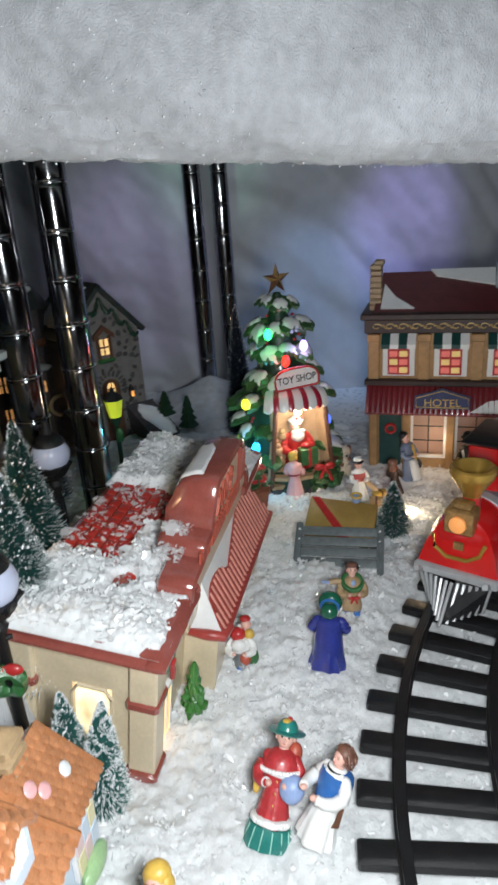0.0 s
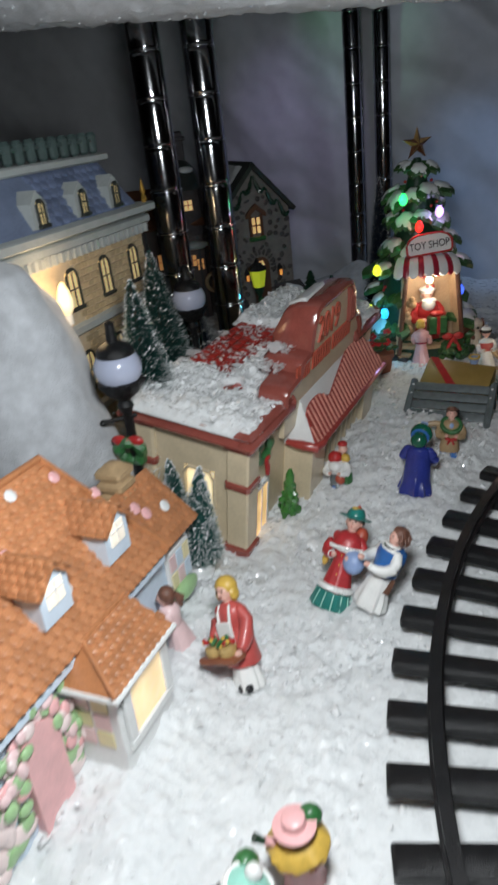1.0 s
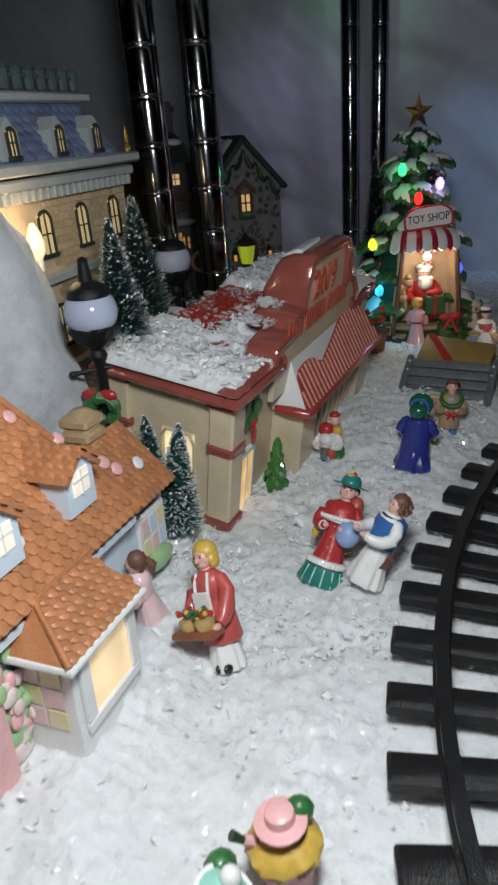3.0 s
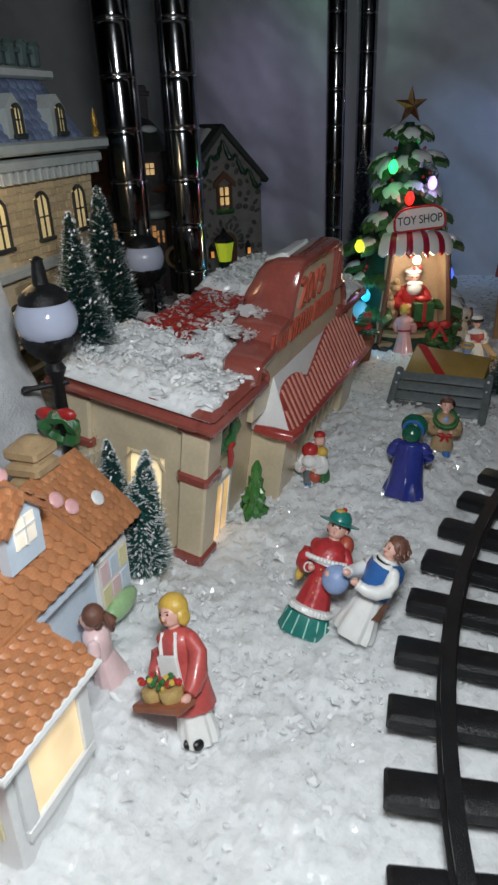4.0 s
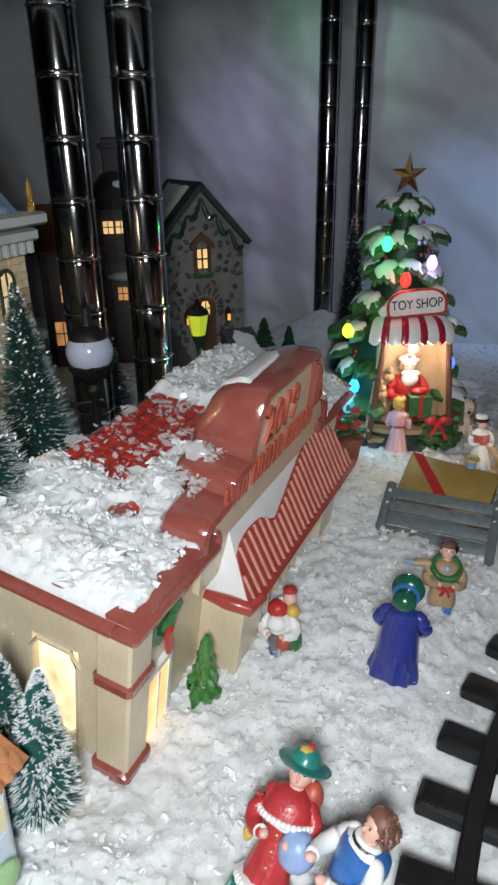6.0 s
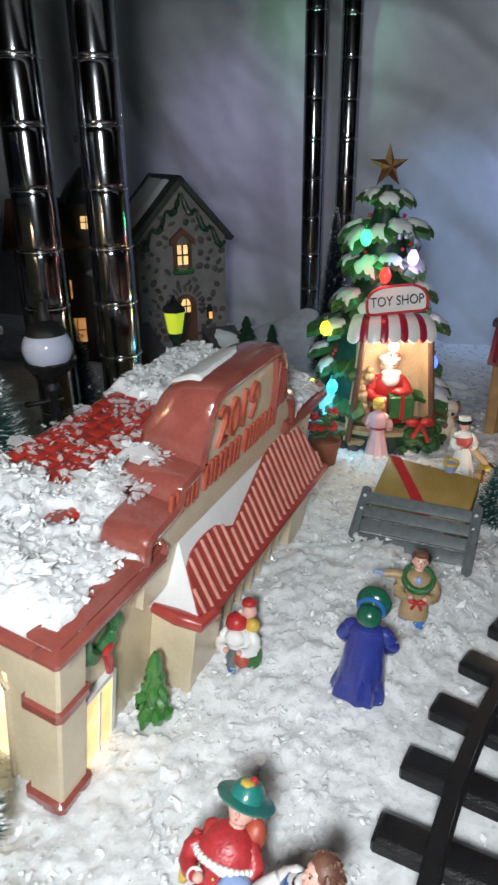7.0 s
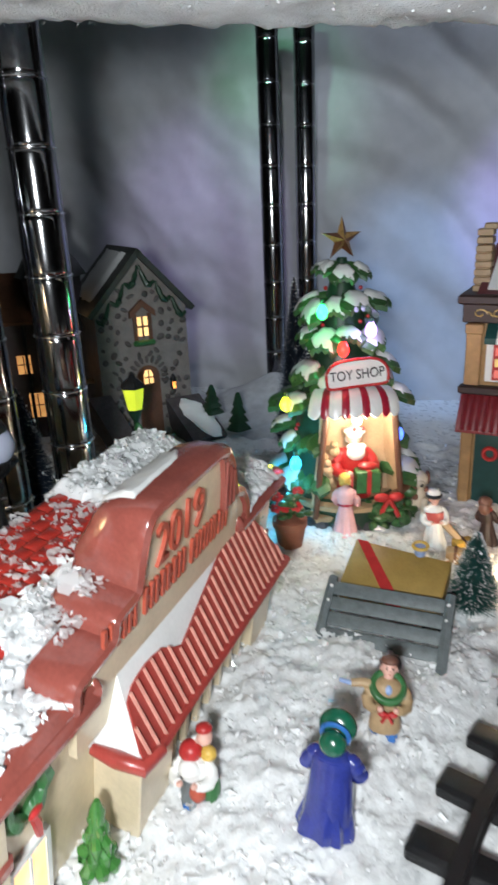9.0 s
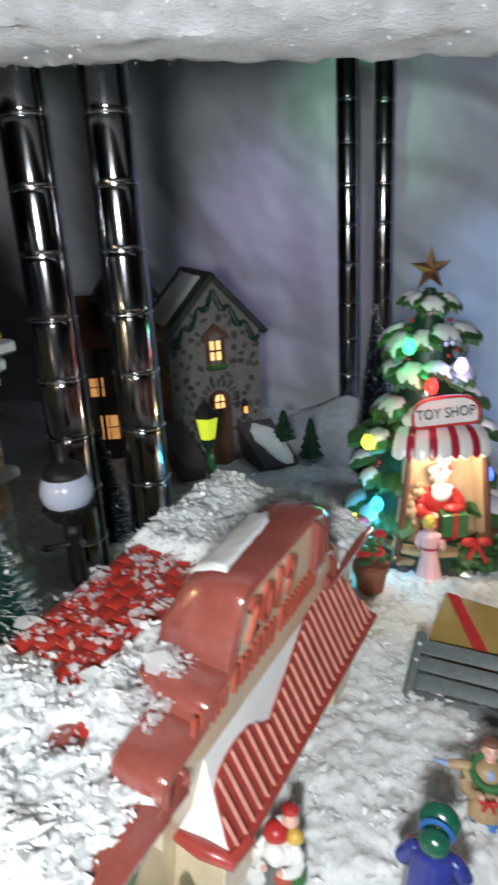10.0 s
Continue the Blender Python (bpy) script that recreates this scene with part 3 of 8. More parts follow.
    for (x, z), (nx, nz) in zip(line, away):
        deep = 0.021 + 0.009 * step(0.126, 0.140, z) - 0.005 * step(0.150, 0.172, z)
        sag = 0.006 * step(0.140, 0.165, z)
        for y, o, drop in ((-0.0022, -0.0042, 0), (-0.0052, -0.0030, 0), (-0.0060, -0.0002, 0), (-0.0046, 0.0022, 0), (-0.0010, 0.0034, 0), (deep * 0.5, 0.0034, sag * 0.35), (deep * 0.84, 0.0022, sag * 0.8), (deep, -0.0020, sag)):
            gv.append((x + nx * o, y, max(0.110, z + nz * o - drop)))
        gv.append((x, deep + 0.002, 0.111))
    gf = [(i * rings + j, i * rings + j + 1, (i + 1) * rings + j + 1, (i + 1) * rings + j) for i in range(n - 1) for j in range(rings - 1)]
    gf += [tuple(range(rings)), tuple(range(n * rings - 1, n * rings - rings - 1, -1))]
    part("gable_roof", Mesh().add(gv, gf), BRICKRED, s, "rounded brick-red stepped gable roof")
    part("gable_wall", Mesh().slab([(0.054, 0.085), (0.214, 0.085)] + [(x - nx * 0.002, z - nz * 0.002) for (x, z), (nx, nz) in zip(line, away)][::-1], -0.0028, 0.0012), BEIGE, s, "beige sign wall with raised year")
    part("gable_shoulder", Mesh().slab([(0.178, 0.136), (0.192, 0.136), (0.190, 0.150), (0.184, 0.163), (0.178, 0.168), (0.172, 0.169), (0.176, 0.155)], -0.0056, -0.0024), BRICKRED, s, "brick-red moulded shoulder")
    for k in range(3):
        part("shoulder_rib", Mesh().tube([(0.1765 + k * 0.0045, -0.0058, 0.166 - k * 0.004), (0.1785 + k * 0.0048, -0.0058, 0.138)], 0.0011, 6), BRICKRED, s)
    rnd = random.Random(14)
    cap, cv, nx, ny = Mesh(), [], 26, 8
    for i in range(nx + 1):
        u = i / nx
        front = 0.0085 + 0.0035 * noise.noise(Vector((u * 5, 1.5, 0))) + 0.006 * step(0.80, 1.0, u) - 0.004 * step(0.25, 0.0, u)
        for j in range(ny + 1):
            v = j / ny
            x, y = 0.1085 + 0.052 * u + 0.002 * noise.noise(Vector((v * 4, 7, 0))), front + (0.0245 - front) * v
            z = float(np.interp(y, (-0.001, 0.0125, 0.021, 0.025), (0.1768, 0.1746, 0.1706, 0.1668)))
            rim = i in (0, nx) or j in (0, ny)
            cv.append((x, y, z + (-0.0006 if rim else 0.0013 + 0.0006 * noise.noise(Vector((x * 200, y * 200, 0))))))
    cap.add(cv, [(i * (ny + 1) + j, (i + 1) * (ny + 1) + j, (i + 1) * (ny + 1) + j + 1, i * (ny + 1) + j + 1) for i in range(nx) for j in range(ny)])
    part("roof_snow", cap, WHITEGLAZE, s, "strip of snow on the gable ridge")
    # the year, and a line of raised bars below it
    cu = bpy.data.curves.new("year", "FONT")
    cu.body, cu.size, cu.extrude, cu.align_x = "2019", 0.030, 0.0012, "CENTER"
    tmp = bpy.data.objects.new("year_text", cu)
    scene.collection.objects.link(tmp)
    me = bpy.data.meshes.new_from_object(tmp)
    bpy.data.objects.remove(tmp)
    me.materials.clear()
    me.materials.append(ORANGE)
    me.transform(pose(0.1330, -0.0034, 0.1425, 90, 0, 0) @ Matrix.Diagonal((0.76, 1, 1, 1)))
    year = new("year", me)
    year.parent = s
    x = 0.0705
    for w in (8, 8, 7, 0, 8, 9, 10, 7, 0, 8, 7, 7, 9, 7):
        if w:
            for dx, za, zb in ((0.0, 0.1235, 0.1375), (0.62, 0.1235, 0.1375)):
                part("sign_bar", Mesh().box(x + 0.001 * w * dx, -0.0046, za, x + 0.001 * w * (dx + 0.30), -0.0027, zb, 0.0003), ORANGE, s, "orange raised bar")
            part("sign_bar", Mesh().box(x + 0.00031 * w, -0.0043, 0.1290, x + 0.00061 * w, -0.0027, 0.1318, 0.0003), ORANGE, s)
        x += 0.00112 * (w or 4.5)
    # hipped awning porch
    ax0, ax1, ay = 0.0705, 0.2418, -0.0235
    porch = Mesh()
    porch.box(ax0 + 0.006, -0.019, low, ax0 + 0.036, 0.006, 0.072, 0.001)
    porch.box(ax1 - 0.036, -0.019, low, ax1 - 0.008, 0.006, 0.072, 0.001)
    porch.box(ax0 + 0.036, -0.004, low, ax1 - 0.036, 0.006, 0.072)
    part("porch_wall", porch, BEIGE, s)
    for k in range(7):
        x = ax0 + 0.044 + k * 0.0135
        part("column", Mesh().box(x, -0.0150, low, x + 0.0038, -0.011, 0.072, 0.0006), BEIGE, s)
    zt, zb = 0.110, 0.0735
    ix0, ix1 = ax0 + 0.013, ax1 - 0.016
    awn = Mesh()
    awn.add([(ax0, ay, zb), (ax1, ay, zb), (ix1, 0.0, zt), (ix0, 0.0, zt), (ax0, 0.004, zb), (ax1, 0.004, zb), (ix1, 0.004, zt), (ix0, 0.004, zt),
             (ax0, ay, zb - 0.003), (ax1, ay, zb - 0.003), (ax1, 0.004, zb - 0.003), (ax0, 0.004, zb - 0.003)],
            [(0, 1, 2, 3), (1, 5, 6, 2), (4, 0, 3, 7), (3, 2, 6, 7), (0, 8, 9, 1), (1, 9, 10, 5), (4, 11, 8, 0), (8, 11, 10, 9), (7, 6, 5, 4), (4, 5, 10, 11)])
    aw = part("awning", awn, WHITEGLAZE, s, "white snow-covered awning slope")

    def bare(u):
        """How far up the slope the awning is bare of snow."""
        if u < 0.05:
            return 0.22 + u * 8
        if u < 0.30:
            return 0.72 - 6.0 * (u - 0.165) ** 2 - 0.10 * step(0.24, 0.30, u)
        return min(0.94, 0.50 + (u - 0.30) * 1.15)

    n = 26
    w = (ax1 - ax0 - 0.004) / n
    run = Vector((0, -ay, zt - zb)).normalized()
    lift = Vector((0, -run.z, run.y)) * 0.0010

    def slope(x, q):
        return Vector((x, ay * (1 - q), zb + (zt - zb) * q)) + lift

    def limit(x):
        return max(0.05, min(bare((x - ax0) / (ax1 - ax0)), (x - ax0) / 0.014, (ax1 - x) / 0.017))

    for k in range(n):
        xa, xb = ax0 + 0.002 + k * w, ax0 + 0.002 + (k + 1) * w
        ta, tm, tb = limit(xa), limit((xa + xb) / 2), limit(xb)
        part("groove", Mesh().plate([tuple(slope(xa, 0)), tuple(slope(xb, 0)), tuple(slope(xb, tb)), tuple(slope(xa, ta))], 0.001), AWNRED, aw)
        c = (xa + xb) / 2
        part("rib", Mesh().tube([tuple(slope(c, 0) + lift * 0.6), tuple(slope(c, tm * 0.985) + lift * 0.6)], w * 0.15, 6), AWNPALE, aw, "pale ribbed edge")
    part("awning_lip", Mesh().tube([(ax0 - 0.001, 0.001, zb - 0.001), (ax0 - 0.0015, ay * 0.5, zb), (ax0, ay, zb), (ax0 + 0.012, ay - 0.002, zb)], [0.0026, 0.0040, 0.0040, 0.003], 10), AWNRED, aw, "thick red rolled lip")
    part("awning_lip", Mesh().tube([(ax0 + 0.010, ay - 0.001, zb), (ax1, ay - 0.001, zb), (ax1 + 0.001, 0.001, zb)], 0.0026, 8), AWNRED, aw)
    # ivy hung under the awning, wreaths on the wall
    ivy = Mesh().tube([(ax0 + 0.040 + k * 0.0022, -0.0165, 0.066 - 0.005 * abs(math.sin(k * 0.33)) + rnd.uniform(-0.001, 0.001)) for k in range(42)], [0.0016 + 0.0007 * math.sin(k * 2.3) for k in range(42)], 6)
    part("garland", ivy, GREEN, s, "green garland under the awning")
    for x in (0.031, 0.247):
        wr = Mesh()
        wreath(wr, (x, 0.0035, 0.088), 0.0105)
        o = part("wreath", wr, GREEN, s, "green wreath with red bow")
        bow = Mesh().tube([(x, 0.001, 0.079), (x + 0.002, 0.0005, 0.072), (x + 0.0035, 0.001, 0.063)], [0.0018, 0.0022, 0.0016], 6)
        bow.ball((x + 0.001, 0.0, 0.0795), (0.004, 0.0016, 0.002), 8, 6)
        part("bow", bow, REDPAINT, o)
    x0, x1 = 0.0215, 0.0400
    o = part("shop_window", Mesh().box(x0, 0.0035, -0.004, x1, 0.0055, 0.052), WARM, s, "lamplit shop window")
    part("window_frame", Mesh().box(x0 - 0.003, 0.003, -0.007, x0 - 0.0002, 0.0068, 0.056).box(x1 + 0.0002, 0.003, -0.007, x1 + 0.003, 0.0068, 0.056).box(x0, 0.003, 0.0525, x1, 0.0068, 0.056).box(x0, 0.003, -0.007, x1, 0.0068, -0.0045).box(x0 + 0.0085, 0.0026, -0.004, x0 + 0.0098, 0.0034, 0.052), WHITEGLAZE, o)


# pale line run up the middle of each red groove
AWNPALE = mat("pale_awning_rib", (0.66, 0.30, 0.24), 0.3, vary=0.3, scale=120, bump=0.1, coat=0.4)
REDROOF = mat("bright_red_tile", (0.42, 0.03, 0.02), 0.35, vary=0.3, scale=200, coat=0.3)
store()


# ---- the candy cottage ----
def scallops(parent, o, u, v, nu, nv, lu, lv, material, label="", skip=None, single=99):
    """Rows of round-ended roof shingles on the slope o + u*s + v*t; each a child of the roof, the rows past single joined."""
    o, u, v = Vector(o), Vector(u).normalized(), Vector(v).normalized()
    nrm = u.cross(v).normalized()
    if nrm.z < 0:
        nrm = -nrm
    su, sv = lu / nu, lv / nv
    b = Mesh()
    rim = [(-0.50, 0.60), (-0.50, 0.02), (-0.45, -0.22), (-0.33, -0.42), (-0.17, -0.53), (0.0, -0.57), (0.17, -0.53), (0.33, -0.42), (0.45, -0.22), (0.50, 0.02), (0.50, 0.60)]
    n = len(rim)
    vs = [(p * su * 0.97, q * sv * 1.05, -0.0004) for p, q in rim]
    vs += [(p * su * 0.90, q * sv * 0.98, 0.0011 if q < 0.5 else 0.0) for p, q in rim]
    vs += [(p * su * 0.50, q * sv * 0.55, 0.0017 if q < 0.5 else 0.0002) for p, q in rim] + [(0, -0.1 * sv, 0.0021)]
    b.add(vs, [(r * n + i, r * n + (i + 1) % n, (r + 1) * n + (i + 1) % n, (r + 1) * n + i) for r in range(2) for i in range(n)] + [(2 * n + i, 2 * n + (i + 1) % n, 3 * n) for i in range(n)])
    first = None
    rest = Mesh()
    turn = Matrix((u, nrm.cross(u), nrm)).transposed().to_4x4()
    for j in range(nv):
        for i in range(nu + (j % 2)):
            c = o + u * su * (i + (0.5 if j % 2 == 0 else 0.0)) + v * sv * (j + 0.5)
            if skip and skip(c):
                continue
            if j >= single:
                rest.m = Matrix.Translation(c + nrm * 0.0004) @ turn
                rest.add(b.v, b.f)
                continue
            if first is None:
                ob = first = part("shingle", b, material, parent, label)
            else:
                ob = new("shingle", first.data)
                ob.parent = parent
            ob.matrix_basis = Matrix.Translation(c + nrm * 0.0004) @ turn
    if rest.v:
        tagged(part("shingle_rest", rest, material, parent), kind="stuff")
    return first


PASTELPANE = light_mat("pale_lamplit_pane", (1.0, 0.90, 0.74), 0.5)
PALEPINK = mat("pale_pink_glaze", (0.80, 0.58, 0.58), 0.35, vary=0.1, scale=90, coat=0.2)
BAYPANE = light_mat("cream_lamplit_pane", (1.0, 0.74, 0.42), 0.75)
MINTLEAF = mat("pale_leaf_glaze", (0.35, 0.55, 0.28), 0.35, vary=0.2, scale=90, coat=0.2)
PALEROSE = mat("rose_white_glaze", (0.82, 0.68, 0.66), 0.35, vary=0.1, scale=90, coat=0.2)
PALEYELLOW = mat("pale_yellow_glaze", (0.80, 0.72, 0.42), 0.35, vary=0.1, scale=90, coat=0.2)
SHINGLE = mat("caramel_shingle", (0.50, 0.215, 0.095), 0.45, vary=0.3, scale=120, bump=0.15, coat=0.3, spread=0.14)


def cottage():
    # x along the facade (away from the open end of the street), y into the house
    axes = Matrix(((0.1243, 0.9911, -0.0475), (-0.9922, 0.1240, -0.0108), (-0.0048, 0.0485, 0.9988)))
    m = Matrix.Translation((-0.0805, 0.2461, 0.0249)) @ axes.transposed().to_4x4() @ Matrix.Scale(0.858, 4)
    s = thing("candy_cottage", m, "ceramic cottage with caramel scalloped roof, pale blue dormers and candy trim", "toy building")
    part("wall", Mesh().box(-0.20, 0.008, -0.034, -0.006, 0.104, 0.062), SKYBLUE, s, "pale blue walls")
    # steep main roof, hipped towards its far end
    ey, ez, ry, rz = -0.004, 0.064, 0.058, 0.143
    xl, xr, xe = -0.22, -0.038, -0.003
    roof = Mesh()
    roof.plate([(xl, ey, ez), (xe, ey, ez), (xr, ry, rz), (xl, ry, rz)], 0.005)
    roof.plate([(xe, 0.112, ez), (xl, 0.112, ez), (xl, ry, rz), (xr, ry, rz)], 0.005)
    roof.plate([(xe, ey, ez), (xe, 0.112, ez), (xr, ry, rz)], 0.005)
    r = part("roof", roof, CARAMEL, s, "caramel brown roof")
    slope = Vector((0, ry - ey, rz - ez))
    lim = lambda c: c.x > xe - 0.004 - (c.z - ez) / (rz - ez) * (xe - xr)
    scallops(r, (xl, ey, ez), (1, 0, 0), slope, 29, 16, xe - xl, slope.length, SHINGLE, "", lim, 9)
    part("ridge", Mesh().tube([(xl, ry, rz + 0.001), (xr, ry, rz + 0.001), (xe, ey + 0.001, ez + 0.001)], 0.0028, 8), CARAMEL, s)
    # brown tube drawn along the dark line between main roof and wing
    part("seam", Mesh().tube([(xr + 0.004, ry, rz - 0.006), (xe + 0.0035, ey + 0.003, ez - 0.004)], 0.0022, 6), BROWN, s, "dark brown line under the hip")
    part("fascia", Mesh().box(xl, ey + 0.003, ez - 0.010, xe - 0.002, ey + 0.008, ez - 0.004, 0.001), SKYBLUE, s)
    # dormers
    for x in (-0.044, -0.107, -0.170):
        w, zb, zt, yf = 0.0125, 0.083, 0.108, 0.0055
        out = [(x - w, zb), (x + w, zb), (x + w, zt), (x, zt + 0.009), (x - w, zt)]
        o = part("dormer", Mesh().slab(out, yf, 0.046), SKYBLUE, s, "pale blue dormer with lit window")
        part("dormer_window", Mesh().box(x - 0.0072, yf - 0.0010, zb + 0.010, x + 0.0072, yf - 0.0002, zt - 0.0005, 0.0003), PASTELPANE, o)
        part("muntin", Mesh().box(x - 0.0006, yf - 0.0016, zb + 0.010, x + 0.0006, yf - 0.0010, zt - 0.0005).box(x - 0.0072, yf - 0.0016, zb + 0.0185, x + 0.0072, yf - 0.0010, zb + 0.0197), WHITE, o)
        hood = Mesh()
        hood.plate([(x - w - 0.004, yf - 0.004, zt - 0.002), (x, yf - 0.004, zt + 0.012), (x, 0.052, zt + 0.013), (x - w - 0.004, 0.052, zt - 0.001)], 0.003)
        hood.plate([(x, yf - 0.004, zt + 0.012), (x + w + 0.004, yf - 0.004, zt - 0.002), (x + w + 0.004, 0.052, zt - 0.001), (x, 0.052, zt + 0.013)], 0.003)
        hd = part("dormer_roof", hood, CARAMEL, s)
        for sx in (-1, 1):
            scallops(hd, (x + sx * (w + 0.004) if sx < 0 else x + w + 0.004, yf - 0.003, zt - 0.002), (0, 1, 0), (-sx * (w + 0.004), 0, 0.014), 8, 4, 0.052, 0.0215, SHINGLE)
    # candies stuck on the roof
    rnd = random.Random(8)
    for k, (x, q) in enumerate(((-0.09, 0.30), (-0.022, 0.62), (-0.105, 0.66), (-0.15, 0.45), (-0.04, 0.86), (-0.165, 0.78), (-0.075, 0.92))):
        c = Vector((x, ey, ez)) + slope * q
        b = Mesh()
        b.ball((0, 0, 0), (0.0042, 0.0042, 0.0012), 12, 6)
        o = part("candy", b, PINK if k % 3 else WHITEGLAZE, s)
        o.matrix_basis = Matrix.Translation(c + Vector((0, -0.0020, 0.001))) @ Matrix.Rotation(math.atan2(slope.z, slope.y), 4, "X")
    # rear wing
    wing = Mesh().box(-0.004, 0.012, -0.030, 0.048, 0.07, 0.055)
    part("wing_wall", wing, SKYBLUE, s)
    wr = Mesh()
    wr.plate([(-0.022, 0.003, 0.056), (0.056, 0.003, 0.056), (0.043, 0.034, 0.100), (-0.022, 0.034, 0.100)], 0.005)
    wr.plate([(0.056, 0.078, 0.056), (-0.022, 0.078, 0.056), (-0.022, 0.034, 0.100), (0.043, 0.034, 0.100)], 0.005)
    o = part("wing_roof", wr, CARAMEL, s)
    sl = Vector((0, 0.031, 0.044))
    scallops(o, (-0.004, 0.003, 0.056), (1, 0, 0), sl, 9, 8, 0.056, sl.length, SHINGLE, "", lambda c: c.x > 0.052 - (c.z - 0.056) * 0.28)
    for x, q, mm in ((0.030, 0.45, WHITEGLAZE), (0.010, 0.55, PINK), (0.004, 0.70, PINK)):
        b = Mesh().ball((0, 0, 0), (0.0050, 0.0046, 0.0012), 12, 6)
        k = part("candy", b, mm, s)
        k.matrix_basis = Matrix.Translation(Vector((x, 0.003, 0.056)) + sl * q + Vector((0, -0.002, 0.0016))) @ Matrix.Rotation(math.atan2(sl.z, sl.y), 4, "X")
    wf = part("wing_window", Mesh().box(0.010, 0.0085, 0.012, 0.044, 0.0118, 0.046, 0.001), WHITEGLAZE, s, "white framed pastel window")
    for k in range(3):
        for j in range(2):
            part("pane", Mesh().box(0.0125 + k * 0.0102, 0.0076, 0.015 + j * 0.0150, 0.0212 + k * 0.0102, 0.0084, 0.0275 + j * 0.0150, 0.0002), (PALEYELLOW, PALEPINK, SKYBLUE)[(k + j) % 3], wf)
    part("flower_box", Mesh().ball((0.026, 0.006, 0.009), (0.017, 0.006, 0.007), 12, 8), MINTLEAF, s, "pale green moulded shrub under the window")
    # chimney of small blocks
    part("chimney", Mesh().box(0.0032, 0.0312, 0.080, 0.0205, 0.0488, 0.119, 0.004), TAN, s, "tan block chimney")
    for k in range(3):
        part("chimney_block", Mesh().box(0.0014 - 0.0004 * (k % 2), 0.0296, 0.089 + k * 0.0092, 0.0222, 0.0506, 0.0978 + k * 0.0092, 0.0026), TAN, s)
    # bay porch
    px0, px1, py = -0.116, -0.062, -0.026
    part("porch", Mesh().box(px0, py, -0.034, px1, 0.010, 0.046, 0.001), WHITEGLAZE, s, "white bay porch")
    part("porch_window", Mesh().box(px0 + 0.010, py - 0.0012, 0.004, px1 - 0.004, py - 0.0002, 0.040, 0.0002), BAYPANE, s, "lamplit cream bay window")
    part("bay_frame", Mesh().box(px0 + 0.004, py - 0.003, -0.002, px1, py, 0.0045, 0.0008).box(px0 + 0.004, py - 0.003, 0.0045, px0 + 0.0115, py, 0.044, 0.0008).box(px1 - 0.008, py - 0.003, 0.0045, px1, py, 0.044, 0.0008), WHITEGLAZE, s, "white moulded window frame")
    for k in range(2):
        for j in range(3):
            part("pane", Mesh().box(px0 - 0.001, py + 0.006 + k * 0.013, 0.002 + j * 0.013, px0 - 0.0002, py + 0.017 + k * 0.013, 0.013 + j * 0.013, 0.0002), PALEPINK if (j + k) % 2 else PALEYELLOW, s)
    pr = Mesh()
    ry_, rz_ = -0.003, 0.066
    pr.plate([(px0 - 0.006, py - 0.006, 0.047), (px1 + 0.006, py - 0.006, 0.047), (px1 + 0.002, ry_, rz_), (px0 + 0.012, ry_, rz_)], 0.004)
    pr.plate([(px0 - 0.006, 0.010, 0.047), (px0 - 0.006, py - 0.006, 0.047), (px0 + 0.012, ry_, rz_)], 0.004)
    pr.plate([(px1 + 0.006, py - 0.006, 0.047), (px1 + 0.006, 0.010, 0.047), (px1 + 0.002, ry_, rz_)], 0.004)
    o = part("porch_roof", pr, CARAMEL, s)
    sl = Vector((0, ry_ - py + 0.006, rz_ - 0.047))
    scallops(o, (px0 - 0.004, py - 0.006, 0.047), (1, 0, 0), sl, 10, 6, px1 - px0 + 0.008, sl.length, SHINGLE, "", lambda c: c.x < px0 - 0.004 + (c.z - 0.047) * 0.9 or c.x > px1 + 0.005 - (c.z - 0.047) * 0.15)
    part("porch_ridge", Mesh().tube([(px1 + 0.002, ry_, rz_ + 0.0005), (px0 + 0.012, ry_, rz_ + 0.0005), (px0 - 0.006, py - 0.006, 0.048)], 0.0018, 7), CARAMEL, s)
    part("porch_lip", Mesh().tube([(px0 - 0.006, 0.008, 0.045), (px0 - 0.006, py - 0.006, 0.045), (px1 + 0.006, py - 0.006, 0.045), (px1 + 0.006, 0.008, 0.045)], 0.0022, 8), WHITEGLAZE, s)
    # door with climbing roses
    part("door", Mesh().slab([(-0.160, -0.034), (-0.132, -0.034), (-0.132, 0.030), (-0.136, 0.040), (-0.146, 0.045), (-0.156, 0.040), (-0.160, 0.030)], 0.002, 0.0078), PINK, s, "candy pink door")
    for k in range(70):
        a = math.pi * rnd.uniform(0, 1)
        q = rnd.uniform(0.017, 0.030)
        leaf = rnd.random() < 0.36
        part("leaf" if leaf else "rose", Mesh().ball((-0.146 + q * math.cos(a) * 1.1, 0.003 + rnd.uniform(-0.003, 0.003), 0.030 + q * math.sin(a) - rnd.uniform(0, 0.03) * abs(math.cos(a))), (rnd.uniform(0.003, 0.0056), 0.0022, rnd.uniform(0.003, 0.0056)), 9, 6), MINTLEAF if leaf else (PALEPINK, PINK, PALEROSE)[k % 3], s)
    for k in range(46):
        side = k % 2
        x = rnd.uniform(-0.192, -0.166) if side else rnd.uniform(-0.128, -0.118)
        part("leaf" if k % 3 == 0 else "rose", Mesh().ball((x, 0.0055, rnd.uniform(-0.018, 0.040 if side else 0.020)), (rnd.uniform(0.004, 0.008), 0.003, rnd.uniform(0.004, 0.008)), 9, 6), MINTLEAF if k % 3 == 0 else (PALEPINK, PALEROSE, PALEROSE)[k % 3], s)
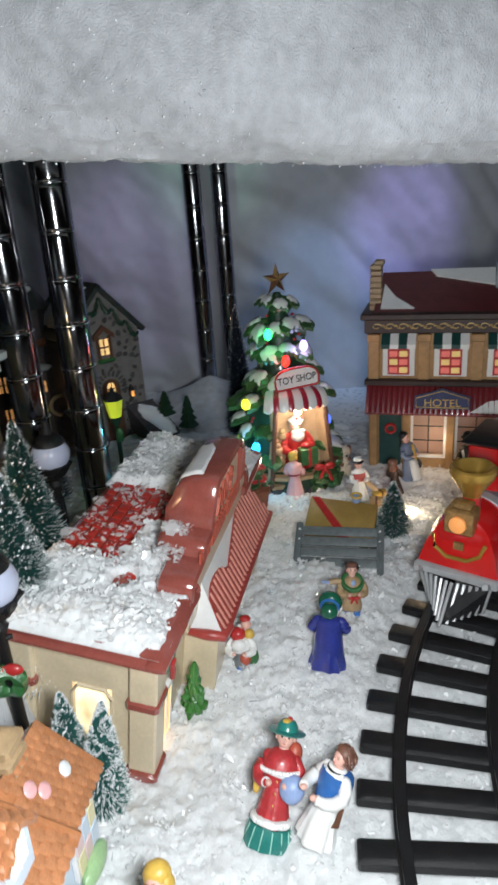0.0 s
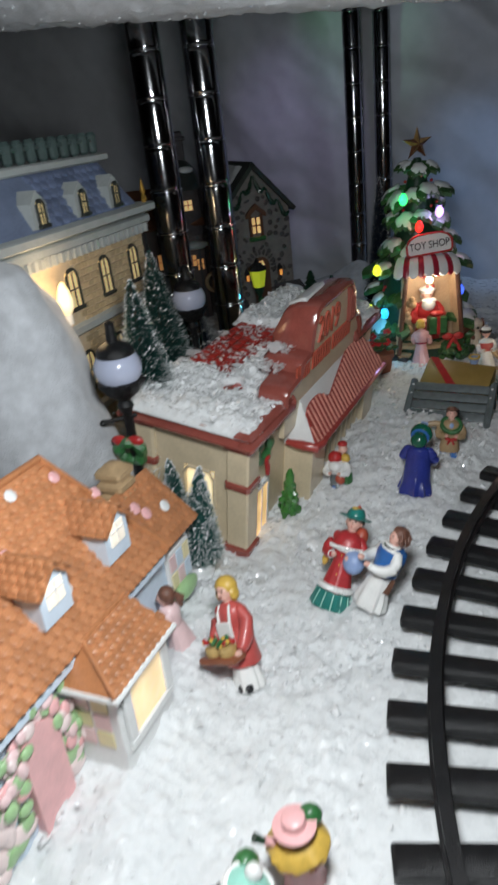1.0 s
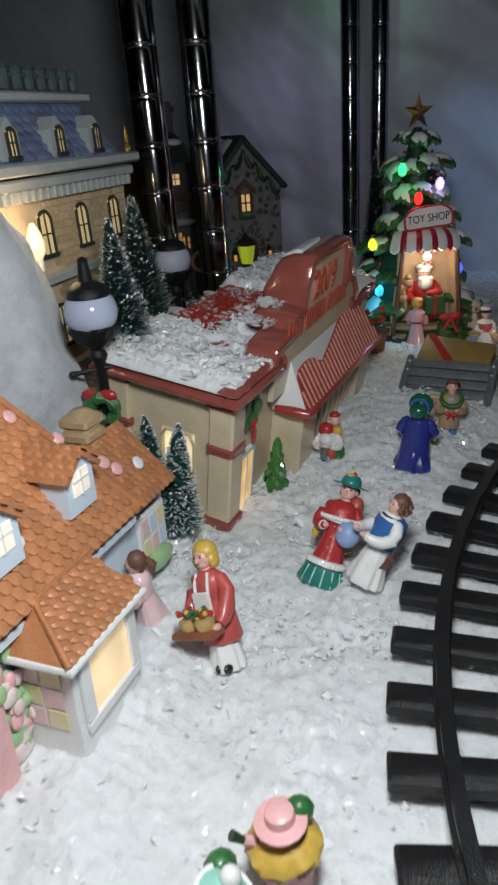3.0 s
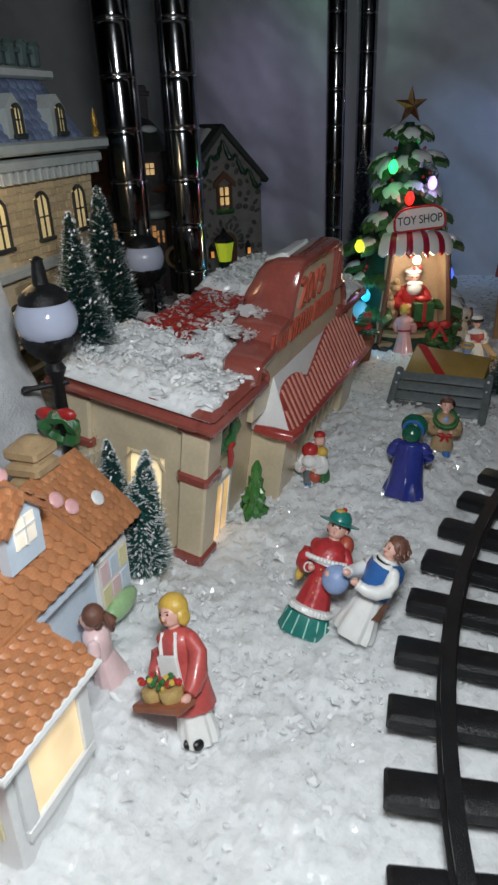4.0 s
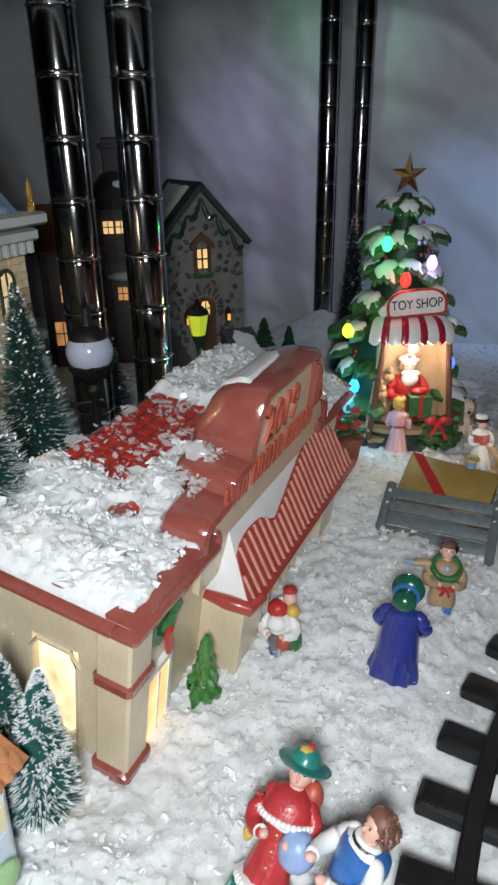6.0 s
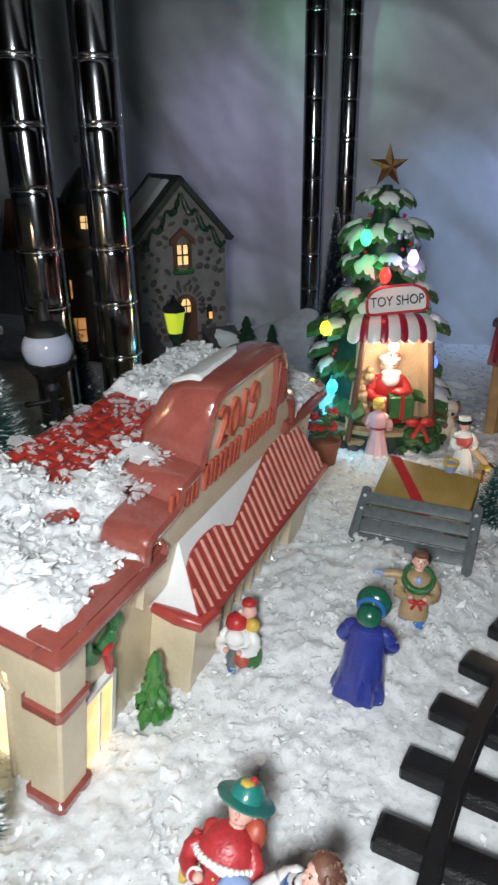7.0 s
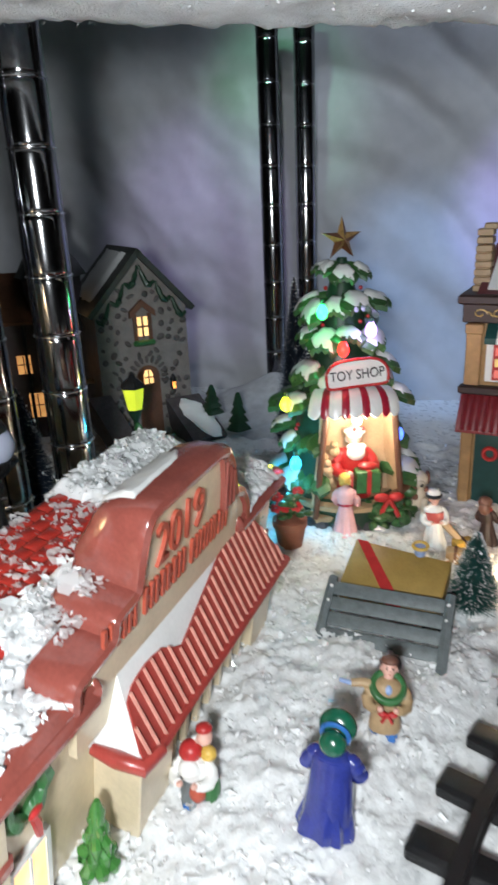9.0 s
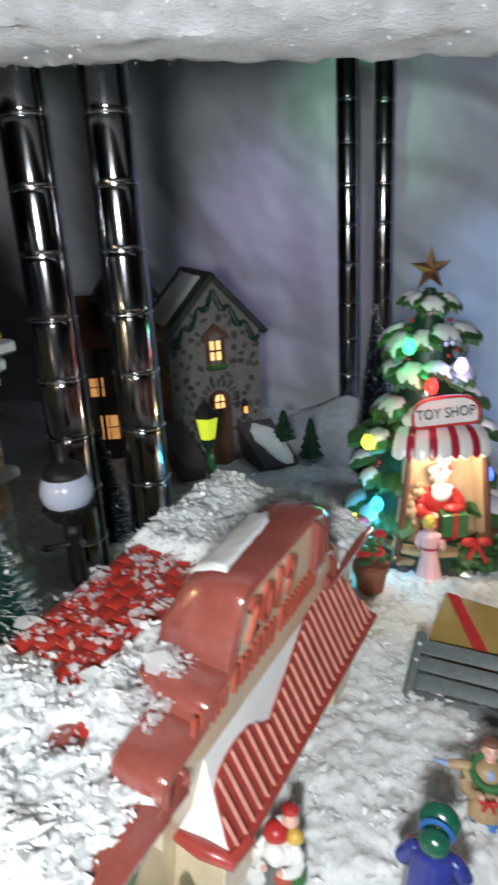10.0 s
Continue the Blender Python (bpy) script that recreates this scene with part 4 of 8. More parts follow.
    for bx, by, br in ((0.016, -0.002, 0.018), (0.044, 0.004, 0.014)):
        part("footing", Mesh().lathe([(br, -0.030), (br * 1.05, -0.0135), (br * 0.8, -0.0115), (br * 0.2, -0.0108)], 14, bx, by, lumps=0.10), PALEROSE, s, "pink footing showing through the snow")


cottage()


# ---- the cream brick town house ----
TOWNBRICK = mat("cream_brick", (0.55, 0.42, 0.25), 0.45, vary=0.15, scale=200, bump=0.15, spread=0.16)


DIMPANE = light_mat("dim_lamplit_pane", (1.0, 0.76, 0.36), 0.4)


def arch_window(parent, x, y, z, w, h, pane=DIMPANE):
    """A round-headed window in a wall that faces -y."""
    out = [(x - w, z), (x + w, z)] + [(x + w * math.cos(a), z + h - w + w * math.sin(a)) for a in np.linspace(0, math.pi, 9)]
    o = part("window", Mesh().slab(out, y - 0.0008, y + 0.001), pane, parent, "lamplit arched window")
    f = Mesh()
    f.tube([(x - w, y - 0.001, z), (x - w, y - 0.001, z + h - w)] + [(x + w * math.cos(a), y - 0.001, z + h - w + w * math.sin(a)) for a in np.linspace(math.pi, 0, 9)] + [(x + w, y - 0.001, z)], 0.0014, 6)
    f.box(x - w - 0.002, y - 0.003, z - 0.003, x + w + 0.002, y, z, 0.0004)
    f.box(x - 0.0005, y - 0.0018, z, x + 0.0005, y - 0.0006, z + h)
    f.box(x - w, y - 0.0018, z + h * 0.45, x + w, y - 0.0006, z + h * 0.45 + 0.001)
    part("window_frame", f, ROOFDARK, o)
    return o


def town_house():
    d = Vector((0.12, 0.993, 0)).normalized()
    m = Matrix.Translation((-0.196, 0.548, 0.02)) @ Matrix((d, Vector((-d.y, d.x, 0)), Vector((0, 0, 1)))).transposed().to_4x4()
    s = thing("town_house", m, "cream brick town house with blue slate mansard roof", "toy building")
    L, D = 0.20, 0.11
    w = part("wall", Mesh().box(-L, 0, -0.02, 0, D, 0.212), CREAM, s)
    shared = None
    bm = Mesh().box(0, -0.0012, 0, 0.0082, 0.0004, 0.0046, 0.0004)
    for j in range(22):
        for i in range(13):
            x = -0.116 + i * 0.0089 + (0.00445 if j % 2 else 0)
            z = 0.086 + j * 0.0053
            if x + 0.0082 > 0:
                continue
            if shared is None:
                o = shared = part("brick", bm, TOWNBRICK, w)
            else:
                o = new("brick", shared.data)
                o.parent = w
            o.location = (x, 0, z)
    for z, e in ((0.138, 0.006), (0.068, 0.006), (0.205, 0.008), (0.215, 0.013)):
        part("cornice", Mesh().box(-L - e, -e, z, e, D + e, z + 0.008, 0.0015), DOVE, s, "dove grey cornice")
    for k in range(24):
        part("dentil", Mesh().box(-0.004 - k * 0.0082, -0.009, 0.198, -0.0004 - k * 0.0082, 0, 0.206, 0.0006), DOVE, s)
    for x in (-0.024, -0.072, -0.12, -0.168):
        for z in (0.160, 0.092):
            arch_window(s, x, -0.001, z, 0.0072, 0.030)
    # mansard
    z0, z1 = 0.223, 0.262
    man = Mesh().add([(-L, 0, z0), (0, 0, z0), (0, D, z0), (-L, D, z0), (-L + 0.02, 0.02, z1), (-0.02, 0.02, z1), (-0.02, D - 0.02, z1), (-L + 0.02, D - 0.02, z1)], [(0, 1, 5, 4), (1, 2, 6, 5), (2, 3, 7, 6), (3, 0, 4, 7), (4, 5, 6, 7)])
    r = part("mansard_roof", man, SLATE, s, "blue slate mansard roof")
    scallops(r, (-0.12, 0, z0), (1, 0, 0), (0, 0.02, z1 - z0), 12, 6, 0.112, 0.0438, SLATETILE, "", lambda c: c.x > -0.006 - (c.z - z0) * 0.5)
    part("top_cornice", Mesh().box(-L + 0.012, 0.012, z1, -0.012, D - 0.012, z1 + 0.007, 0.0015), DOVE, s)
    for x in (-0.035, -0.085, -0.14):
        o = part("dormer", Mesh().slab([(x - 0.009, z0 + 0.002), (x + 0.009, z0 + 0.002), (x + 0.009, z0 + 0.020), (x, z0 + 0.029), (x - 0.009, z0 + 0.020)], -0.002, 0.018), DOVE, s)
        arch_window(o, x, -0.0025, z0 + 0.005, 0.0042, 0.017)
    for k in range(12):
        x = -0.022 - k * 0.0142
        part("finial_post", Mesh().lathe([(0.0022, z1 + 0.007), (0.004, z1 + 0.009), (0.0042, z1 + 0.019), (0.005, z1 + 0.021), (0.003, z1 + 0.024)], 8, x, 0.020), TEALGREY, s)
    part("roof_rail", Mesh().box(-L + 0.02, 0.018, z1 + 0.016, -0.018, 0.022, z1 + 0.019), TEALGREY, s)
    part("finial", Mesh().lathe([(0.002, 0.223), (0.003, 0.226), (0.0012, 0.230), (0.0026, 0.233), (0.0004, 0.243)], 8, 0.006, -0.006), BRASS, s, "small brass finial")


SLATETILE = mat("blue_slate_tile", (0.15, 0.19, 0.30), 0.4, vary=0.2, scale=150, spread=0.2)
TEALGREY = mat("verdigris_grey", (0.065, 0.10, 0.095), 0.45, vary=0.3, scale=100)
town_house()


def text_mesh(body, size, depth, material, m, squeeze=1.0):
    """Raised lettering as a mesh, lying in the pose m."""
    cu = bpy.data.curves.new("lettering", "FONT")
    cu.body, cu.size, cu.extrude, cu.align_x, cu.align_y = body, size, depth, "CENTER", "CENTER"
    tmp = new("lettering", cu)
    me = bpy.data.meshes.new_from_object(tmp)
    bpy.data.objects.remove(tmp)
    me.materials.clear()
    me.materials.append(material)
    me.transform(m @ Matrix.Diagonal((squeeze, 1, 1, 1)))
    return me


def lettering(name, body, size, depth, material, m, parent, squeeze=1.0):
    ob = new(name, text_mesh(body, size, depth, material, m, squeeze))
    ob.parent = parent
    return ob


def frame_of(x, y, z, yaw):
    return pose(x, y, z, 0, 0, yaw)


# ---- the fieldstone house ----
def stone_house():
    s = thing("stone_house", frame_of(-0.184, 0.930, 0.02, 36), "grey fieldstone house with dark snowy roof and lamplit windows", "toy building")
    W, D, H, A = 0.054, 0.11, 0.164, 0.220
    out = [(-W, -0.02), (W, -0.02), (W, H), (0, A), (-W, H)]
    w = part("wall", Mesh().slab(out, 0.0, D), STONE, s, "grey fieldstone wall")
    rnd = random.Random(11)
    made = []
    for k in range(330):
        x, z = rnd.uniform(-W + 0.004, W - 0.004), rnd.uniform(0.0, A)
        if z > H + (A - H) * (1 - abs(x) / W) - 0.012 or (abs(x) < 0.017 and (z < 0.098 or 0.112 < z < 0.172)):
            continue
        if any((x - a) ** 2 + (z - c) ** 2 < 0.000058 for a, c in made):
            continue
        made.append((x, z))
        b = Mesh().ball((0, 0, 0), (rnd.uniform(0.0026, 0.0056), 0.0012, rnd.uniform(0.0018, 0.0040)), 7, 5)
        o = part("stone", b, STONEPATCH, w)
        o.matrix_basis = Matrix.Translation((x, -0.0002, z)) @ Matrix.Rotation(rnd.uniform(0, 3), 4, "Y")
    roof = Mesh()
    e = 0.009
    roof.plate([(-W - e, -e, H - 0.007), (0, -e, A + 0.006), (0, D + e, A + 0.006), (-W - e, D + e, H - 0.007)], 0.006)
    roof.plate([(0, -e, A + 0.006), (W + e, -e, H - 0.007), (W + e, D + e, H - 0.007), (0, D + e, A + 0.006)], 0.006)
    part("roof", roof, ROOFDARK, s, "dark roof with a patch of snow")
    sn, sv = Mesh(), []
    for j in range(9):
        for i in range(13):
            u, v = 0.06 + 0.80 * i / 12, 0.12 + 0.80 * j / 8
            edge = min(i, 12 - i, j, 8 - j)
            hh = (0.0 if edge == 0 else 0.0045) + 0.0018 * noise.noise(Vector((u * 9, v * 9, 0)))
            u += 0.05 * noise.noise(Vector((v * 7, 3, u * 2)))
            sv.append((-(W + e) * u, D * v, A + 0.006 - (A - H + 0.013) * u + hh - (0.003 if edge == 0 else 0)))
    sn.add(sv, [(j * 13 + i, j * 13 + i + 1, (j + 1) * 13 + i + 1, (j + 1) * 13 + i) for j in range(8) for i in range(12)])
    part("roof_snow", sn, WHITEGLAZE, s, "white snow patch")
    for k in (-3, -2, -1, 1, 2, 3):
        gar, path_, fat = Mesh(), [], []
        c = (abs(k) - 0.5) * W / 3 * (1 if k > 0 else -1)
        for j in range(11):
            q = j / 10
            x = c + (q - 0.5) * W / 3 * 0.92
            path_.append((x, -0.004, A - 0.012 - (A - H) * abs(x) / W - 0.012 * math.sin(math.pi * q)))
            fat.append(0.0012 + 0.0024 * math.sin(math.pi * q) + 0.0006 * math.sin(j * 2.7 + k))
        gar.tube(path_, fat, 7)
        part("garland", gar, GREENDARK, s, "dark green garland under the gable")
    for k in range(13):
        a = -0.35 + (math.pi + 0.7) * k / 12
        o = part("arch_stone", Mesh().ball((0, 0, 0), (0.0050, 0.0016, 0.0022), 7, 5), STONEPATCH, w)
        o.matrix_basis = Matrix.Translation((0.0015 + 0.0205 * math.cos(a), -0.0005, 0.080 + 0.0205 * math.sin(a))) @ Matrix.Rotation(-a, 4, "Y")
    # window with gabled hood, arched door with fanlight
    o = part("window", Mesh().box(-0.0068, -0.0012, 0.128, 0.0068, 0.0006, 0.150, 0.0004), WARM, s, "lamplit window under a brown hood")
    part("window_frame", Mesh().box(-0.0108, -0.003, 0.124, -0.0066, 0.0, 0.154).box(0.0066, -0.003, 0.124, 0.0108, 0.0, 0.154).box(-0.0010, -0.0022, 0.126, 0.0010, -0.0008, 0.151).box(-0.008, -0.0022, 0.138, 0.008, -0.0008, 0.140), BROWN, o)
    part("hood", Mesh().slab([(-0.015, 0.150), (0, 0.162), (0.015, 0.150), (0.015, 0.157), (0, 0.170), (-0.015, 0.157)], -0.006, 0.0), BROWN, o)
    part("window_box", Mesh().box(-0.013, -0.006, 0.117, 0.013, 0, 0.124, 0.002), GREEN, o)
    door = [(-0.012, 0.0), (0.015, 0.0)] + [(0.0015 + 0.0135 * math.cos(a), 0.080 + 0.0135 * math.sin(a)) for a in np.linspace(0, math.pi, 9)]
    o = part("door", Mesh().slab(door, -0.002, 0.001), BROWN, s, "arched brown door with glowing fanlight")
    part("fanlight", Mesh().slab([(-0.0045, 0.072), (0.0065, 0.072), (0.0065, 0.083), (0.004, 0.088), (-0.002, 0.088), (-0.0045, 0.083)], -0.0034, -0.0022), WARM, o)
    part("muntin", Mesh().box(0.0003, -0.0042, 0.072, 0.0017, -0.0036, 0.088).box(-0.0045, -0.0042, 0.079, 0.0065, -0.0036, 0.0804), BROWN, o)
    for x in (-0.024, 0.030):
        o = part("wall_lantern", Mesh().box(x - 0.003, -0.008, 0.062, x + 0.003, -0.002, 0.074, 0.0008).lathe([(0.0045, 0.074), (0.001, 0.080)], 8, x, -0.005), INK, s)
        part("lantern_pane", Mesh().box(x - 0.002, -0.0092, 0.063, x + 0.002, -0.0082, 0.071), AMBER, o)
    # snowy steps wall with two little pines
    for x0, x1, zz in ((-0.060, -0.034, 0.045), (0.032, 0.075, 0.030)):
        part("step_wall", Mesh().plate([(x0, -0.055, zz - 0.02), (x1, -0.055, zz - 0.02), (x1 - 0.012, -0.002, zz + 0.02), (x0 - 0.012, -0.002, zz + 0.02)], 0.03), STONEDARK, s)
    vs, fs, rows, cols = [], [], 18, 10
    for j in range(rows + 1):
        q = j / rows
        wide = 0.013 * math.sin(math.pi * min(0.97, max(0.03, q))) ** 0.5
        for i in range(cols + 1):
            a = math.pi * i / cols
            bump = 1 + 0.35 * noise.noise(Vector((math.cos(a) * 1.6, q * 6, math.sin(a) * 1.6)))
            vs.append((0.040 + 0.022 * q - math.cos(a) * wide * bump * 1.15, -0.002 - 0.056 * q, 0.046 - 0.036 * q + math.sin(a) * wide * bump * 0.75))
    fs = [(j * (cols + 1) + i, j * (cols + 1) + i + 1, (j + 1) * (cols + 1) + i + 1, (j + 1) * (cols + 1) + i) for j in range(rows) for i in range(cols)]
    fs += [tuple(range(cols, -1, -1)), tuple(range(rows * (cols + 1), (rows + 1) * (cols + 1)))]
    part("step_snow", Mesh().add(vs, fs), SNOW, s, "soft snow on the step wall")
    for x, y, z, h in ((0.068, -0.03, 0.032, 0.030), (0.093, -0.05, 0.012, 0.040)):
        b = Mesh()
        for j in range(4):
            q = j / 4
            b.lathe([(0.015 * (1 - q * 0.75), z + h * q), (0.002, z + h * (q + 0.38))], 9, x, y, lumps=0.1)
        part("small_pine", b, GREENDARK, s, "small dark green moulded pine")


GREENDARK = mat("bottle_green_glaze", (0.012, 0.045, 0.022), 0.4, vary=0.4, scale=150, coat=0.3)
stone_house()


# ---- the dim timbered house behind the posts ----
def timber_house():
    s = thing("timber_house", frame_of(-0.315, 0.93, 0.02, 20), "dim brown timbered house with orange lamplit windows", "toy building")
    part("wall", Mesh().box(-0.075, 0, -0.02, 0.045, 0.09, 0.15, 0.002), BROWNDARK, s)
    part("bay", Mesh().lathe([(0.034, 0.13), (0.034, 0.195), (0.038, 0.198)], 8, 0.022, 0.02), STONEDARK, s)
    part("bay_roof", Mesh().lathe([(0.042, 0.196), (0.030, 0.216), (0.014, 0.234), (0.0, 0.240)], 8, 0.022, 0.02), ROOFDARK, s, "dark pointed bay roof")
    part("roof_snow", Mesh().ball((0.030, 0.006, 0.222), (0.014, 0.012, 0.006), 10, 8), WHITEGLAZE, s)
    rf = Mesh()
    rf.plate([(-0.085, -0.012, 0.148), (0.05, -0.012, 0.148), (0.05, 0.045, 0.20), (-0.085, 0.045, 0.20)], 0.005)
    part("roof", rf, BROWN, s)
    part("chimney", Mesh().box(0.012, 0.015, 0.23, 0.034, 0.035, 0.275, 0.002).box(0.008, 0.011, 0.262, 0.038, 0.039, 0.268, 0.001), STONEDARK, s)
    for x, z, w, h, y in ((0.014, 0.168, 0.006, 0.014, -0.0135), (0.029, 0.168, 0.006, 0.014, -0.0135), (0.024, 0.085, 0.006, 0.016, -0.0015), (0.036, 0.078, 0.005, 0.016, -0.0015), (-0.045, 0.085, 0.008, 0.022, -0.0015), (-0.020, 0.085, 0.008, 0.022, -0.0015), (-0.055, 0.03, 0.010, 0.03, -0.0015), (-0.01, 0.03, 0.010, 0.03, -0.0015)):
        o = part("window", Mesh().box(x - w, y - 0.001, z, x + w, y + 0.002, z + h, 0.0003), (WARM if y < -0.01 else AMBERDIM), s, "orange lamplit window")
        part("muntin", Mesh().box(x - 0.0006, y - 0.002, z, x + 0.0006, y - 0.001, z + h).box(x - w, y - 0.002, z + h * 0.5, x + w, y - 0.001, z + h * 0.5 + 0.0012), BROWN, o)
    for k in range(5):
        x = -0.07 + k * 0.026
        part("timber", Mesh().box(x, -0.003, 0.0, x + 0.004, 0.0, 0.15), INK, s)
    part("porch_snow", Mesh().ball((0.03, -0.02, 0.118), (0.022, 0.012, 0.006), 12, 8), DOVE, s)
    part("sign_disc", Mesh().torus((0.055, -0.02, 0.06), 0.014, 0.003, (0, 1, 0)), TAN, s)


timber_house()


# ---- the hotel ----
def hotel():
    s = thing("hotel", frame_of(0.157, 0.800, 0.018, -17), "ochre wood hotel with oxblood roof, red awning and gold frieze", "toy building")
    W, D = 0.205, 0.10
    # walls with real openings for the shop windows
    b = Mesh()
    b.box(0, 0.004, -0.02, 0.052, D, 0.182)
    for x0, x1, za, zb in ((0.052, 0.092, -0.02, 0.010), (0.052, 0.092, 0.066, 0.182), (0.092, 0.104, -0.02, 0.182), (0.104, 0.150, -0.02, 0.010), (0.104, 0.150, 0.066, 0.182), (0.150, W, -0.02, 0.182)):
        b.box(x0, 0.004, za, x1, 0.012, zb)
    b.box(0.052, D - 0.006, -0.02, W, D, 0.182)
    part("wall", b, OCHRE, s, "ochre panelled walls")
    for x0, x1 in ((0.052, 0.092), (0.104, 0.150)):
        o = part("shop_window", Mesh().box(x0, 0.0135, 0.010, x1, 0.015, 0.066), ROSYPANE, s, "warm lamplit shop window")
        fr = Mesh().box(x0 - 0.001, 0.001, 0.008, x1 + 0.001, 0.0055, 0.0112).box(x0 - 0.001, 0.001, 0.0645, x1 + 0.001, 0.0055, 0.068).box(x0 - 0.001, 0.001, 0.0112, x0 + 0.002, 0.0055, 0.0645).box(x1 - 0.002, 0.001, 0.0112, x1 + 0.001, 0.0055, 0.0645)
        part("window_frame", fr, WHITE, o, "white frame")
        mu = Mesh()
        for k in (1,):
            x = x0 + (x1 - x0) * k / 2
            mu.box(x - 0.0006, 0.0065, 0.0112, x + 0.0006, 0.0075, 0.0645)
        for k in (1, 2):
            z = 0.010 + 0.056 * k / 3
            mu.box(x0, 0.0065, z - 0.0006, x1, 0.0075, z + 0.0006)
        part("muntin", mu, INK, o)
    # pilasters
    for x in (0.002, 0.042, 0.093, 0.152, 0.196):
        part("pilaster", Mesh().box(x, -0.004, -0.02, x + 0.009, 0.004, 0.072, 0.001).box(x - 0.002, -0.006, 0.064, x + 0.011, 0.004, 0.072, 0.001), OCHRE, s)
    for x in (0.0, 0.058, 0.117, 0.176):
        part("upper_pilaster", Mesh().box(x, -0.002, 0.108, x + 0.013, 0.005, 0.163, 0.001).box(x - 0.001, -0.004, 0.154, x + 0.014, 0.005, 0.163, 0.001), OCHRE, s)
    # door
    o = part("door", Mesh().box(0.013, 0.0015, -0.02, 0.040, 0.0038, 0.068, 0.0004), TEALDARK, s, "dark green door with a wreath")
    part("door_wreath", Mesh().torus((0.027, 0.0, 0.045), 0.0055, 0.002, (0, 1, 0)), REDPAINT, o)
    # awning with ribbed red slope
    aw = Mesh().add([(-0.002, 0.004, 0.101), (W + 0.002, 0.004, 0.101), (W + 0.002, -0.018, 0.072), (-0.002, -0.018, 0.072), (-0.002, -0.018, 0.069), (W + 0.002, -0.018, 0.069), (W + 0.002, 0.004, 0.072), (-0.002, 0.004, 0.072)], [(0, 1, 2, 3), (3, 2, 5, 4), (4, 5, 6, 7), (1, 6, 5, 2), (0, 3, 4, 7)])
    a = part("awning", aw, DARKAWN, s, "dark red ribbed awning")
    for k in range(34):
        x = 0.001 + k * 0.0061
        part("rib", Mesh().tube([(x + 0.003, -0.0185, 0.0715), (x + 0.003, 0.0035, 0.101)], 0.0022, 6), DARKAWN, a)
    part("awning_snow", Mesh().plate([(0.118, -0.019, 0.0745), (0.206, -0.019, 0.0745), (0.206, -0.004, 0.094), (0.138, -0.010, 0.086)], 0.002), WHITEGLAZE, a, "snow lying on the awning")
    # sign
    sg = part("sign_board", Mesh().slab([(0.056, 0.079), (0.118, 0.079), (0.118, 0.094), (0.100, 0.099), (0.087, 0.104), (0.074, 0.099), (0.056, 0.094)], -0.0215, -0.019), NAVYFLAT, s, "navy sign board with gold letters")
    lettering("sign_letters", "HOTEL", 0.0125, 0.0006, BRASSPAINT, pose(0.087, -0.0222, 0.0862, 90), sg, 1.05)
    tr = Mesh().tube([(0.058, -0.0222, 0.081), (0.116, -0.0222, 0.081), (0.116, -0.0222, 0.092), (0.087, -0.0222, 0.101), (0.058, -0.0222, 0.092), (0.058, -0.0222, 0.081)], 0.0007, 6)
    part("sign_trim", tr, BRASSPAINT, sg)
    # belt course and upper windows
    part("belt_course", Mesh().box(-0.004, -0.006, 0.101, W + 0.004, 0.006, 0.108, 0.0012), BROWNDARK, s)
    for x in (0.017, 0.076, 0.135):
        fr = part("upper_window", Mesh().box(x, 0.0005, 0.112, x + 0.037, 0.0038, 0.146, 0.0004), WHITE, s, "white framed window with coloured panes")
        part("sash", Mesh().box(x + 0.006, -0.0005, 0.114, x + 0.031, 0.0004, 0.145), REDPAINT, fr)
        for i in range(2):
            for j in range(3):
                part("pane", Mesh().box(x + 0.0078 + i * 0.0115, -0.0014, 0.1160 + j * 0.0098, x + 0.0174 + i * 0.0115, -0.0006, 0.1232 + j * 0.0098, 0.0004), (PANEYELLOW if (i + j) % 2 else PANERED), fr)
        for k in range(4):
            st = Mesh().add([(x - 0.001 + k * 0.0098, 0.004, 0.164), (x + 0.0088 + k * 0.0098, 0.004, 0.164), (x + 0.0088 + k * 0.0098, -0.009, 0.152), (x - 0.001 + k * 0.0098, -0.009, 0.152),
                             (x - 0.001 + k * 0.0098, -0.009, 0.147), (x + 0.0088 + k * 0.0098, -0.009, 0.147)], [(0, 1, 2, 3), (3, 2, 5, 4)])
            part("window_awning_stripe", st, TEALDARK if k % 2 == 0 else WHITE, fr)
    # frieze, cornice
    part("frieze", Mesh().box(-0.004, -0.004, 0.164, W + 0.004, 0.006, 0.180, 0.001), BROWNDARK, s, "dark frieze")
    sc = Mesh()
    for k in range(14):
        x = 0.006 + k * 0.0148
        sc.tube([(x + 0.006 * math.cos(t) * (1 - t / 9) + 0.0045, -0.0048, 0.172 + 0.0042 * math.sin(t) * (1 - t / 9)) for t in np.linspace(0, 6.2, 12)], 0.0007, 5)
        sc.tube([(x + 0.010 + q * 0.006, -0.0048, 0.172 + 0.002 * math.sin(q * 6)) for q in np.linspace(0, 1, 6)], 0.0007, 5)
    part("gold_scrollwork", sc, BRASSPAINT, s, "gold painted scrolls")
    part("cornice", Mesh().box(-0.008, -0.010, 0.180, W + 0.008, D + 0.006, 0.188, 0.0015), BROWNDARK, s)
    # roof
    rf = Mesh().add([(0.006, 0.0, 0.188), (W, 0.0, 0.188), (W, D, 0.188), (0.006, D, 0.188), (0.012, 0.055, 0.226), (W, 0.055, 0.226)], [(0, 1, 5, 4), (1, 2, 5), (2, 3, 4, 5), (3, 0, 4)])
    part("roof", rf, DARKRED, s, "oxblood roof under patches of snow")
